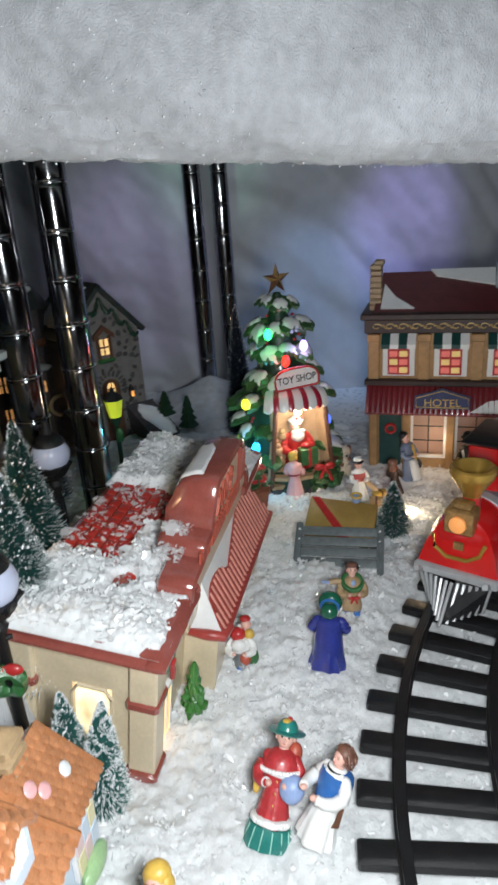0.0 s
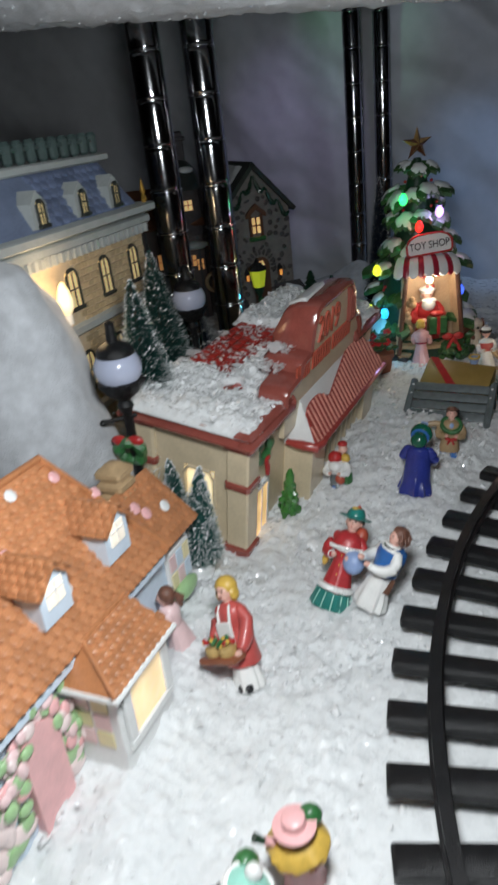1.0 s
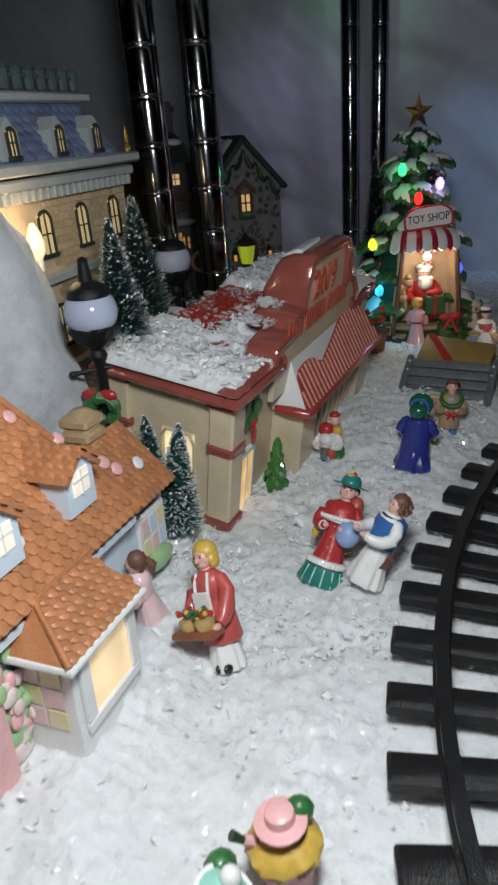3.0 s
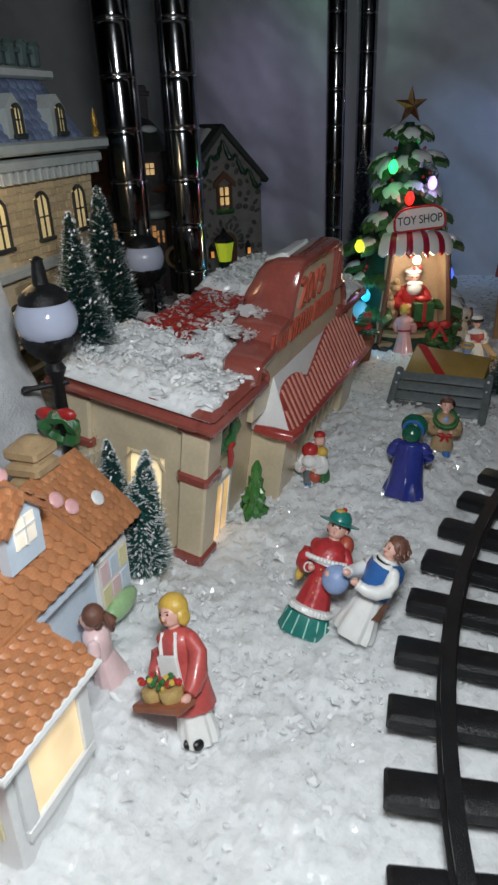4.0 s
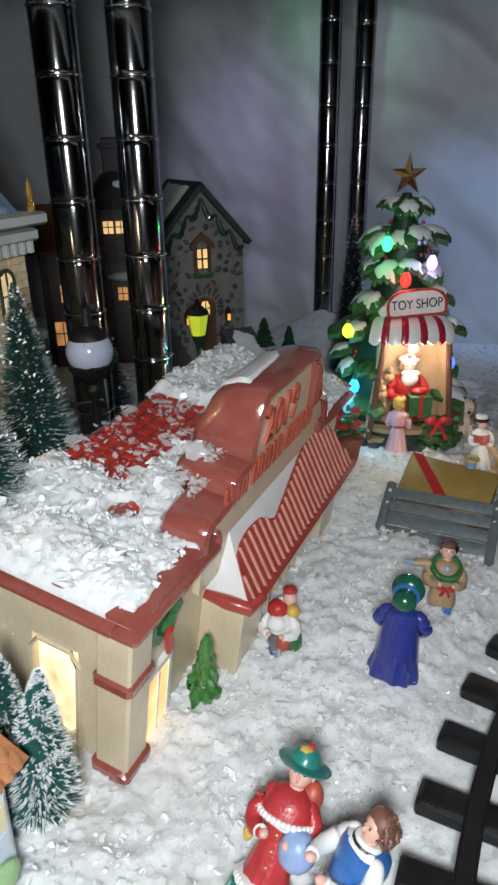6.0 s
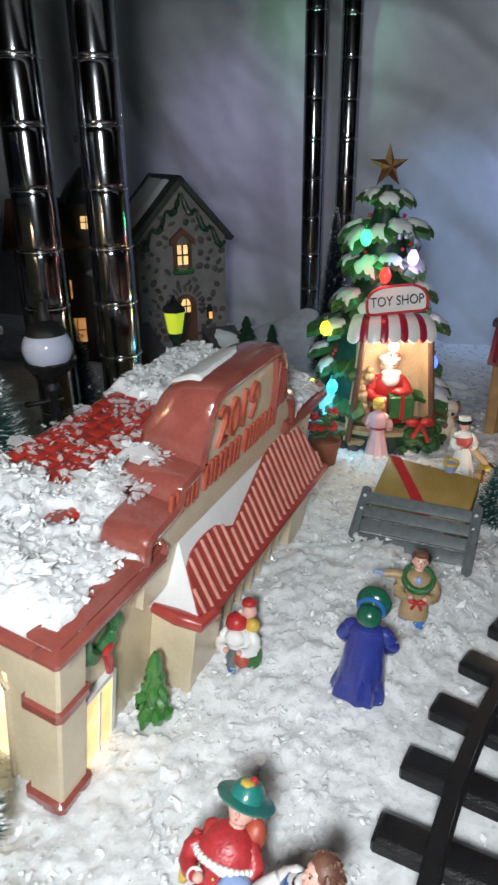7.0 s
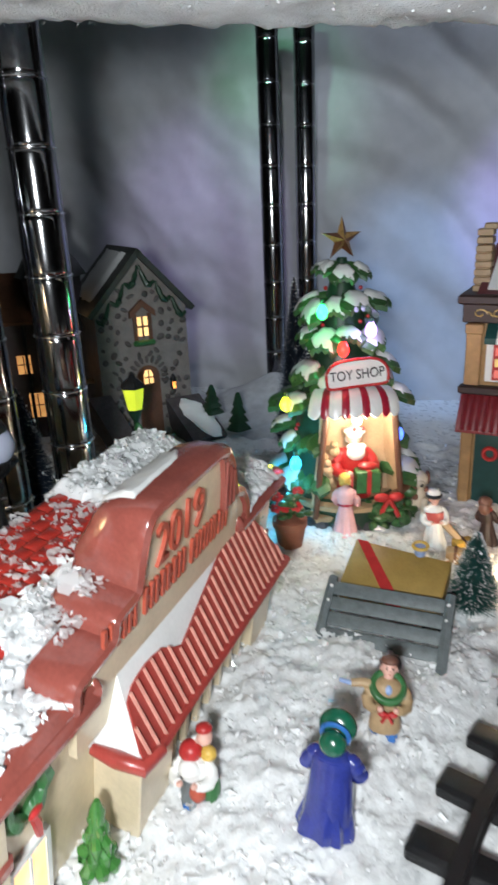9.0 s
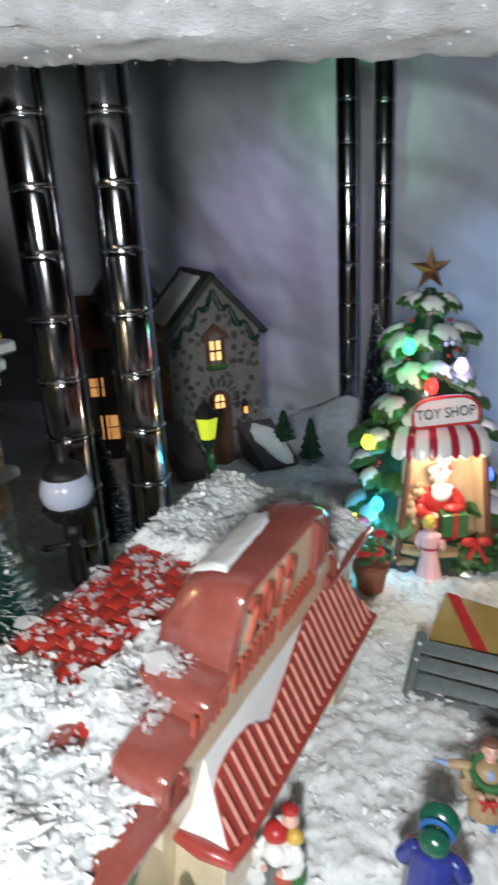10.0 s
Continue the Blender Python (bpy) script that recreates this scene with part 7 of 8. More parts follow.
def santa_bits(b, h, r, mats):
    add(b, mats, WHITE).ball((0, -r * 0.55, 0.715 * h), (r * 0.56, r * 0.36, 0.105 * h), 14, 10)
    for q in (-1, 1):
        add(b, mats, WHITE).ball((q * r * 0.30, -r * 0.62, 0.785 * h), (r * 0.30, r * 0.22, 0.035 * h), 8, 6)
    add(b, mats, WHITE).ball((0, 0, 0.93 * h), (r * 0.66, r * 0.6, 0.05 * h), 12, 8)
    add(b, mats, GREEN).box(-r * 0.2, -r * 1.8, 0.30 * h, r * 1.2, -r * 0.9, 0.56 * h, r * 0.06)
    add(b, mats, REDPAINT).box(r * 0.4, -r * 1.84, 0.29 * h, r * 0.65, -r * 0.86, 0.57 * h, r * 0.02)
    add(b, mats, REDPAINT).ball((r * 0.5, -r * 1.35, 0.60 * h), (r * 0.6, r * 0.3, 0.05 * h), 8, 6)


figurine((0.0615, 0.7330, 0.034), (0.0625, 0.7350, 0.108), 14, "red and white bearded moulding inside the stall", REDPAINT, REDPAINT, SKIN, WHITE, WHITE, extra=santa_bits, wide=1.15)


def toys():
    s = thing("toy_pile", pose(0.037, 0.722, 0.0445, 0, 0, 12), "pile of tan teddy toys on the stall counter", "toys")
    rnd = random.Random(2)
    for k in range(9):
        x, z = rnd.uniform(-0.006, 0.010), 0.002 + k * 0.0052
        b = Mesh().ball((0, 0, 0), (0.0055, 0.005, 0.005), 8, 6).ball((0, -0.001, 0.006), 0.0036, 8, 6)
        o = part("teddy", b, (TAN, STALLWALL)[k % 2], s)
        o.location = (x, rnd.uniform(-0.003, 0.005), z)


toys()


def pot():
    s = thing("flower_pot", pose(0.014, 0.672, 0.026), "terracotta pot of red poinsettias", "flower pot")
    part("pot", Mesh().lathe([(0.0085, -0.006), (0.0095, 0.0), (0.0125, 0.018), (0.0140, 0.019), (0.0140, 0.024), (0.0115, 0.024)], 18), TERRACOTTA, s)
    b, f, rnd = Mesh(), Mesh(), random.Random(9)
    for k in range(40):
        a, q = rnd.uniform(0, 6.28), rnd.uniform(0, 0.015)
        b.ball((q * math.cos(a), q * math.sin(a), 0.028 + rnd.uniform(0, 0.016)), (0.0042, 0.0042, 0.0022), 7, 5)
    part("foliage", b, FIRGREEN, s)
    for k in range(8):
        a, q = rnd.uniform(0, 6.28), rnd.uniform(0.003, 0.013)
        f = Mesh()
        for j in range(5):
            t = j * 1.257
            f.ball((0.0028 * math.cos(t), 0.0028 * math.sin(t), 0), (0.0024, 0.0024, 0.0011), 6, 4)
        o = part("flower", f, REDPAINT, s)
        o.matrix_basis = pose(q * math.cos(a), q * math.sin(a) - 0.004, 0.042 + rnd.uniform(-0.006, 0.003), 35, 0, 0)


TERRACOTTA = mat("terracotta", (0.26, 0.09, 0.05), 0.7, vary=0.2, scale=120)
pot()


# dogs and a snow-white toy by the hotel
CREAMCOAT = mat("cream_glaze", (0.62, 0.54, 0.44), 0.4, vary=0.2, scale=150)


def dog(x, y, turn, h, label, coat, spots=None):
    b = Mesh()
    mats = [coat, spots or coat, INK]
    b.ball((0, 0.004, h * 0.36), (h * 0.20, h * 0.26, h * 0.34), 12, 10)
    b.ball((0, -h * 0.06, h * 0.80), (h * 0.19, h * 0.20, h * 0.18), 12, 10)
    b.ball((0, -h * 0.24, h * 0.76), (h * 0.10, h * 0.12, h * 0.09), 10, 8)
    for q in (-1, 1):
        b.tube([(q * h * 0.13, -h * 0.16, -h * 0.05), (q * h * 0.12, -h * 0.10, h * 0.4)], h * 0.075, 8)
        b.mi = 1
        b.ball((q * h * 0.19, 0, h * 0.80), (h * 0.06, h * 0.10, h * 0.15), 8, 6)
        b.mi = 0
    b.mi = 2
    b.ball((0, -h * 0.36, h * 0.78), h * 0.04, 6, 5)
    b.mi = 1
    if spots:
        for k in range(6):
            b.ball((h * 0.17 * math.cos(k * 2.1), h * 0.2 * math.sin(k * 2.1), h * (0.3 + 0.08 * k)), h * 0.07, 7, 5)
    return solid("dog_figurine", b, mats, pose(x, y, ground_z(x, y) + 0.001, 0, 0, turn), label, "figurine", "village figurines")


dog(0.117, 0.748, 10, 0.043, "pale cream sitting dog figurine", CREAMCOAT, CHESTNUT)


def helper_bits(b, h, r, mats):
    add(b, mats, INK).torus((0, 0, 0.905 * h), 0.098 * h, 0.034 * h, (0, 0, 1), 16)
    b.ball((0, 0.05 * h, 0.85 * h), (0.095 * h, 0.075 * h, 0.085 * h), 10, 8)
    add(b, mats, WHITE).lathe([(0.10 * h, 0.92 * h), (0.112 * h, 0.96 * h), (0.09 * h, 1.0 * h), (0.03 * h, 1.015 * h)], 14)
    add(b, mats, CORAL).lathe([(r * 0.98, 0.46 * h), (r * 1.0, 0.58 * h), (r * 0.98, 0.64 * h)], 18, 0, 0, 1, 0.86)
    add(b, mats, STALLWALL).tube([(r * 0.8, -r * 0.2, 0.45 * h), (r * 2.0, -r * 0.4, 0.22 * h), (r * 2.9, -r * 0.5, 0.05 * h)], [r * 0.4, r * 0.38, r * 0.3], 8)


figurine((0.128, 0.692, 0.020), (0.126, 0.696, 0.068), 10, "white figurine in a cap with brown hair", WHITE, WHITE, SKIN, HAIR, WHITE, extra=helper_bits, wide=0.95)


def parcels():
    for x, y, m, r, w in ((0.150, 0.690, BLOND, 20, 0.013), (0.142, 0.672, TAN, -10, 0.012), (0.165, 0.678, WHITE, 40, 0.009)):
        g = ground_z(x, y)
        s = thing("small_parcel", pose(x, y, g, 0, 0, r), "small wrapped parcel in the snow", "parcel", "parcels by the fir")
        part("box", Mesh().box(-w * 0.6, -w * 0.4, -0.002, w * 0.6, w * 0.4, w * 0.75, 0.0008), m, s)
        part("ribbon", Mesh().box(-0.0012, -w * 0.41, -0.001, 0.0012, w * 0.41, w * 0.75 + 0.0006, 0.0003), BROWN, s)


parcels()


def fairy_light():
    x, y = 0.168, 0.648
    g = ground_z(x, y)
    s = thing("fairy_light", pose(x, y, g + 0.002, 0, 62, 20), "warm fairy light lying half buried in the snow", "light")
    part("bulb", Mesh().lathe([(0.0008, 0.011), (0.0026, 0.009), (0.0032, 0.005), (0.0024, 0.001), (0.0018, 0.0)], 12), BULB, s)
    part("socket", Mesh().lathe([(0.0024, -0.006), (0.0024, 0.0), (0.0018, 0.001)], 10), WHITEGLAZE, s)


fairy_light()
lamp("fairy_glow", "POINT", pose(0.172, 0.652, 0.036), 0.05, (1.0, 0.78, 0.5), 0.006)


def gent_bits(b, h, r, mats):
    add(b, mats, WHITE).ball((0, -r * 0.5, 0.60 * h), (r * 0.3, r * 0.35, 0.10 * h), 8, 6)


def caller_bits(b, h, r, mats):
    add(b, mats, INK).ball((0, 0.03 * h, 0.89 * h), (0.10 * h, 0.09 * h, 0.095 * h), 12, 8)
    add(b, mats, BLOND).tube([(0, -r * 0.9, 0.72 * h), (r * 0.1, -r * 1.0, 0.55 * h), (r * 0.1, -r * 1.05, 0.40 * h)], r * 0.16, 7)
    add(b, mats, WHITE).lathe([(r * 0.80, -0.02 * h), (r * 0.70, 0.22 * h), (r * 0.5, 0.40 * h)], 16, 0, -r * 0.55)
    add(b, mats, INK).ball((r * 1.3, -r * 0.2, 0.22 * h), (r * 0.45, r * 0.6, 0.12 * h), 10, 8)


def crouch_bits(b, h, r, mats):
    add(b, mats, CHESTNUT).ball((0, 0.02 * h, 0.89 * h), (0.14 * h, 0.13 * h, 0.13 * h), 12, 10)
    b.ball((0, 0.09 * h, 0.78 * h), (0.12 * h, 0.09 * h, 0.14 * h), 10, 8)
    add(b, mats, REDPAINT).torus((0, 0, 0.735 * h), r * 0.55, r * 0.22, (0, 0, 1), 14)
    for q in (-1, 1):
        add(b, mats, INK).ball((r * 0.9 + q * r * 0.3, r * 0.4, 0.02 * h), (r * 0.6, r * 0.35, 0.07 * h), 8, 6)


figurine((0.199, 0.748, 0.016), (0.190, 0.752, 0.074), 40, "slate blue figurine with a yellow scarf by the hotel door", SLATE, SLATE, SKIN, INK, extra=caller_bits, wide=0.95)
figurine((0.172, 0.708, 0.016), (0.168, 0.713, 0.056), 150, "small brown-haired figurine in a red scarf and dark coat", BROWNDARK, BROWNDARK, SKIN, HAIR, extra=crouch_bits, wide=1.0)
figurine((0.259, 0.726, 0.014), (0.258, 0.730, 0.076), -70, "figurine in a black coat and bowler hat", ROOFDARK, ROOFDARK, SKIN, HAIR, INK, 0.13, extra=gent_bits, wide=0.9)


def tail_bits(b, h, r, mats):
    add(b, mats, CHESTNUT).ball((0, 0.04 * h, 0.885 * h), (0.105 * h, 0.10 * h, 0.105 * h), 12, 8)
    b.tube([(0, 0.12 * h, 0.88 * h), (0, 0.17 * h, 0.80 * h), (0, 0.15 * h, 0.68 * h)], [0.04 * h, 0.055 * h, 0.02 * h], 8)


figurine((-0.075, 0.236, 0.010), (-0.081, 0.231, 0.062), -75, "brown-haired figurine in pale pink leaning on the cottage", PALEPINK, PALEPINK, SKIN, CHESTNUT, extra=tail_bits, wide=0.95)


def band_bits(b, h, r, mats):
    add(b, mats, BLOND).lathe([(r * 1.75, 0.62 * h), (r * 1.7, 0.66 * h), (r * 1.0, 0.76 * h), (r * 0.5, 0.80 * h)], 22, 0, 0, 1, 0.95, 0.05)
    add(b, mats, GREEN).ball((r * 0.9, r * 0.5, 0.86 * h), (r * 0.7, r * 0.6, 0.12 * h), 10, 8)
    add(b, mats, PINK).lathe([(r * 1.2, 0.885 * h), (r * 1.2, 0.90 * h), (r * 0.7, 0.92 * h), (r * 0.65, 1.0 * h), (r * 0.5, 1.02 * h)], 18)
    add(b, mats, PINK).tube([(-r * 0.8, 0, 0.66 * h), (-r * 1.7, -r * 0.1, 0.78 * h)], r * 0.25, 8)
    add(b, mats, GREENDARK).tube([(-r * 1.75, -r * 0.1, 0.78 * h), (-r * 2.2, -r * 0.1, 0.86 * h)], [r * 0.18, r * 0.26], 8)


figurine((0.022, 0.116, 0.002), (0.019, 0.117, 0.044), 20, "pink and yellow carolling figurine with a hat", PINK, PINK, SKIN, HAIR, extra=band_bits, wide=1.1)


def fiddler_bits(b, h, r, mats):
    add(b, mats, MINT).lathe([(r * 1.15, 0.90 * h), (r * 1.0, 0.94 * h), (r * 0.6, 0.985 * h), (r * 0.1, 1.0 * h)], 18)
    add(b, mats, WHITE).torus((0, 0, 0.905 * h), r * 1.12, r * 0.16, (0, 0, 1), 20, 0.2)
    add(b, mats, WHITE).ball((-r * 0.3, r * 0.4, 1.01 * h), r * 0.42, 10, 8)
    for k in range(6):
        add(b, mats, WHITE).tube([(-r * 0.7 + k * r * 0.3, -r * 0.9, (0.62 - 0.05 * (k % 3)) * h), (-r * 0.55 + k * r * 0.3, -r * 0.95, (0.55 - 0.05 * (k % 3)) * h)], r * 0.1, 6)
    add(b, mats, GREEN).ball((-r * 0.9, r * 0.9, 0.85 * h), (r * 0.6, r * 0.7, 0.12 * h), 10, 8)


figurine((-0.010, 0.086, 0.002), (0.009, 0.088, 0.044), -25, "grey-coated figurine in a mint bonnet", DOVEDARK, DOVEDARK, SKIN, WHITE, extra=fiddler_bits, wide=1.12, hem=1.45)


def drummer_bits(b, h, r, mats):
    add(b, mats, GREENDARK).ball((0, 0, 0.86 * h), (r * 1.05, r * 1.0, 0.14 * h), 12, 10)
    add(b, mats, WHITE).torus((0, 0, 0.78 * h), r * 1.0, r * 0.14, (0, 0, 1), 18)
    add(b, mats, BLOND).tube([(-r * 0.4, -r * 0.6, 0.62 * h), (-r * 1.6, -r * 1.0, 0.52 * h), (-r * 2.6, -r * 1.7, 0.30 * h)], [r * 0.2, r * 0.22, r * 0.1], 8)
    add(b, mats, REDPAINT).ball((-r * 0.6, -r * 0.5, 0.72 * h), r * 0.25, 8, 6)
    for q in (-1, 1):
        add(b, mats, INK).ball((q * r * 0.5 + r * 1.2, -r * 0.6, 0.02 * h), (r * 0.5, r * 0.4, r * 0.25), 8, 6)


figurine((-0.003, 0.054, 0.002), (-0.001, 0.064, 0.034), -30, "dark green crouching figurine with a golden horn", DOVEDARK, DOVEDARK, SKIN, HAIR, extra=drummer_bits, wide=1.35, hem=1.3)


def jewel_box():
    s = thing("stone_box", pose(-0.064, 0.058, 0.003, 6, 0, -6), "brown stone box with glassy blue and pink stones", "box")
    part("block", Mesh().box(-0.011, -0.016, -0.004, 0.011, 0.014, 0.024, 0.0015, 0.001), TAN, s)
    rnd = random.Random(12)
    for k in range(11):
        part("glass_stone", Mesh().ball((rnd.uniform(-0.008, 0.008), rnd.uniform(-0.004, 0.011), 0.025), (0.0032, 0.003, 0.0022), 8, 6), (PALEBLUE, DARKPINK, BLUE)[k % 3], s)
    part("handle", Mesh().tube([(0.013, 0.0, 0.010), (0.024, -0.001, 0.012), (0.034, 0.001, 0.014)], [0.002, 0.0028, 0.003], 8), GUNMETAL, s, "dark metal handle")


jewel_box()


# ---- batting column with a bulb, mounds of fluff ----
def fluff(name, x, y, z0, prof, label, seed, squash=1.0):
    b, vs, seg = Mesh(), [], 36
    prof_n = 40
    for j in range(prof_n + 1):
        t = j / prof_n * (len(prof) - 1)
        k = min(int(t), len(prof) - 2)
        f = t - k
        r, z = prof[k][0] * (1 - f) + prof[k + 1][0] * f, prof[k][1] * (1 - f) + prof[k + 1][1] * f
        for i in range(seg):
            a = 2 * math.pi * i / seg
            q = Vector((math.cos(a) * 1.3, math.sin(a) * 1.3, z * 22 + seed))
            w = 1 + 0.20 * noise.noise(q * 0.8) + 0.07 * noise.noise(q * 2.3) + 0.025 * noise.noise(q * 9)
            vs.append((r * w * math.cos(a), r * w * math.sin(a) * squash, z))
    b.add(vs, [(j * seg + i, j * seg + (i + 1) % seg, (j + 1) * seg + (i + 1) % seg, (j + 1) * seg + i) for j in range(prof_n) for i in range(seg)] + [tuple(range(prof_n * seg, (prof_n + 1) * seg))])
    return solid(name, b, BATTING, pose(x, y, z0), label, "snow")


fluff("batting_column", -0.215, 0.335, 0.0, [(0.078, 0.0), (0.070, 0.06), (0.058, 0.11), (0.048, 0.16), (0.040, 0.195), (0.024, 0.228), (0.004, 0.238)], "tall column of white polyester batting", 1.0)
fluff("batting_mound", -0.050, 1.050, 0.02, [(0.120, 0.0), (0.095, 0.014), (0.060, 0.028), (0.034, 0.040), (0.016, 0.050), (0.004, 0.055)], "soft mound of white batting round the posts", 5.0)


def candle_bulb():
    s = thing("candle_lamp", pose(-0.205, 0.405, 0.190), "warm glowing candle bulb on the town house", "lamp")
    part("glass", Mesh().lathe([(0.003, -0.010), (0.006, -0.005), (0.0065, 0.002), (0.0045, 0.009), (0.0015, 0.015)], 14), WARMWHITE, s)
    part("base", Mesh().lathe([(0.0035, -0.018), (0.0035, -0.011), (0.003, -0.009)], 12), WHITEGLAZE, s)


candle_bulb()
lamp("candle_glow", "POINT", pose(-0.192, 0.382, 0.205), 0.10, (1.0, 0.7, 0.4), 0.008)


# ---- the toy train ----
TRAINRED = mat("glossy_red_plastic", (0.55, 0.012, 0.012), 0.22, vary=0.12, scale=80, bump=0.02, coat=0.5)
SILVER = mat("satin_silver_plastic", (0.50, 0.51, 0.52), 0.3, 0.3, vary=0.15, scale=120)
HEADLAMP = light_mat("amber_headlamp", (1.0, 0.40, 0.12), 0.24)


def train():
    t = radians(142.6)
    ahead = Vector((-math.sin(t), math.cos(t), 0))          # the way it runs
    x = Vector((-ahead.y, ahead.x, 0)) * -1
    m = Matrix.Translation(on_track(149.4, 0.5004, 0.0293)) @ Matrix((x, -ahead, Vector((0, 0, 1)))).transposed().to_4x4() @ Matrix.Scale(0.8, 4)
    s = thing("toy_locomotive", m, "glossy red toy steam locomotive with brass funnel and silver cowcatcher", "toy train")
    # cowcatcher
    cow = part("cowcatcher", Mesh().add([(-0.036, 0.012, 0.030), (0, 0.004, 0.030), (0.036, 0.012, 0.030), (0.029, 0.016, -0.002), (0, -0.026, -0.002), (-0.029, 0.016, -0.002)],
                                      [(0, 1, 4, 5), (1, 2, 3, 4), (0, 5, 4, 3, 2, 1)]), BLACK, s, "silver ribbed cowcatcher")
    for k in range(13):
        u = k / 12 * 2 - 1
        part("bar", Mesh().tube([(u * 0.035, 0.004 + 0.008 * abs(u) - 0.001, 0.030), (u * 0.028, -0.026 + 0.042 * abs(u) - 0.001, -0.002)], 0.0019, 6), SILVER, cow)
    part("buffer_beam", Mesh().box(-0.042, 0.008, 0.029, 0.042, 0.022, 0.039, 0.002), SILVER, s)
    for q in (-1, 1):
        part("step", Mesh().tube([(q * 0.034, 0.006, 0.034), (q * 0.034, -0.004, 0.040)], 0.0030, 10), SILVER, s)
    # nose plate and boiler
    nose = Mesh().add([(-0.040, 0.014, 0.038), (0.040, 0.014, 0.038), (0.034, 0.020, 0.060), (0.022, 0.030, 0.082), (-0.022, 0.030, 0.082), (-0.034, 0.020, 0.060),
                       (-0.044, 0.060, 0.030), (0.044, 0.060, 0.030), (0.040, 0.060, 0.062), (0.024, 0.060, 0.086), (-0.024, 0.060, 0.086), (-0.040, 0.060, 0.062)],
                      [(0, 1, 2, 5), (5, 2, 3, 4), (1, 7, 8, 2), (2, 8, 9, 3), (6, 0, 5, 11), (11, 5, 4, 10), (4, 3, 9, 10), (6, 7, 1, 0)])
    part("nose", nose, TRAINRED, s)
    boil = Mesh()
    boil.m = Matrix.Translation((0, 0, 0.064)) @ Matrix.Rotation(radians(-90), 4, "X")
    boil.lathe([(0.020, 0.022), (0.028, 0.026), (0.031, 0.034), (0.031, 0.075)], 28)
    part("smokebox", boil, TRAINRED, s)
    b2 = Mesh()
    b2.m = boil.m
    b2.lathe([(0.0325, 0.070), (0.0325, 0.082)], 28)
    part("boiler_band", b2, SILVER, s)
    b3 = Mesh()
    b3.m = boil.m
    b3.lathe([(0.030, 0.082), (0.030, 0.150)], 28)
    part("boiler", b3, GUNMETAL, s)
    part("running_board", Mesh().box(-0.044, 0.040, 0.026, 0.044, 0.220, 0.034, 0.002), TRAINRED, s)
    # handrail of brass
    part("handrail", Mesh().tube([(-0.026, 0.016, 0.072), (-0.022, 0.013, 0.060), (-0.010, 0.011, 0.053), (0.010, 0.011, 0.053), (0.022, 0.013, 0.060), (0.026, 0.016, 0.072)], 0.0022, 8), BRASS, s)
    part("number_plate", Mesh().box(-0.005, 0.0155, 0.060, 0.005, 0.0185, 0.068, 0.0006), GOLD, s)
    # headlamp
    hl = part("headlamp", Mesh().box(-0.014, 0.012, 0.078, 0.014, 0.034, 0.104, 0.002).box(-0.010, 0.016, 0.104, 0.010, 0.030, 0.110, 0.0015), GOLD, s, "brass headlamp box")
    dl = Mesh()
    dl.m = Matrix.Translation((0, 0, 0.090)) @ Matrix.Rotation(radians(-90), 4, "X")
    dl.lathe([(0.0085, 0.0115), (0.0083, 0.009), (0.005, 0.0075), (0.001, 0.007)], 18)
    part("lens", dl, HEADLAMP, hl)
    # funnel
    part("funnel_stem", Mesh().lathe([(0.011, 0.086), (0.009, 0.100), (0.009, 0.106)], 20, 0, 0.048), TRAINRED, s)
    part("funnel", Mesh().lathe([(0.0085, 0.104), (0.010, 0.110), (0.0205, 0.126), (0.0225, 0.130), (0.0225, 0.136), (0.0200, 0.138), (0.0170, 0.137), (0.0080, 0.126)], 28, 0, 0.048), BRASS, s, "brass bell-mouthed funnel")
    dome = Mesh()
    dome.lathe([(0.014, 0.090), (0.014, 0.102), (0.010, 0.110), (0.003, 0.114)], 20, 0, 0.105)
    part("dome", dome, TRAINRED, s)
    part("cab", Mesh().box(-0.040, 0.150, 0.034, 0.040, 0.215, 0.118, 0.003), TRAINRED, s)
    part("cab_roof", Mesh().box(-0.046, 0.142, 0.118, 0.046, 0.223, 0.125, 0.003), BLACK, s)
    for y, r in ((0.045, 0.011), (0.085, 0.019), (0.130, 0.019), (0.185, 0.014)):
        for q in (-1, 1):
            w = Mesh()
            w.m = Matrix.Translation((q * 0.0330, y, r - 0.001)) @ Matrix.Rotation(radians(90), 4, "Y")
            w.lathe([(r, -0.004), (r * 1.0, 0.003), (r * 1.08, 0.004), (r * 1.08, 0.006), (r * 0.4, 0.007)], 22)
            part("wheel", w, BLACK, s)


train()


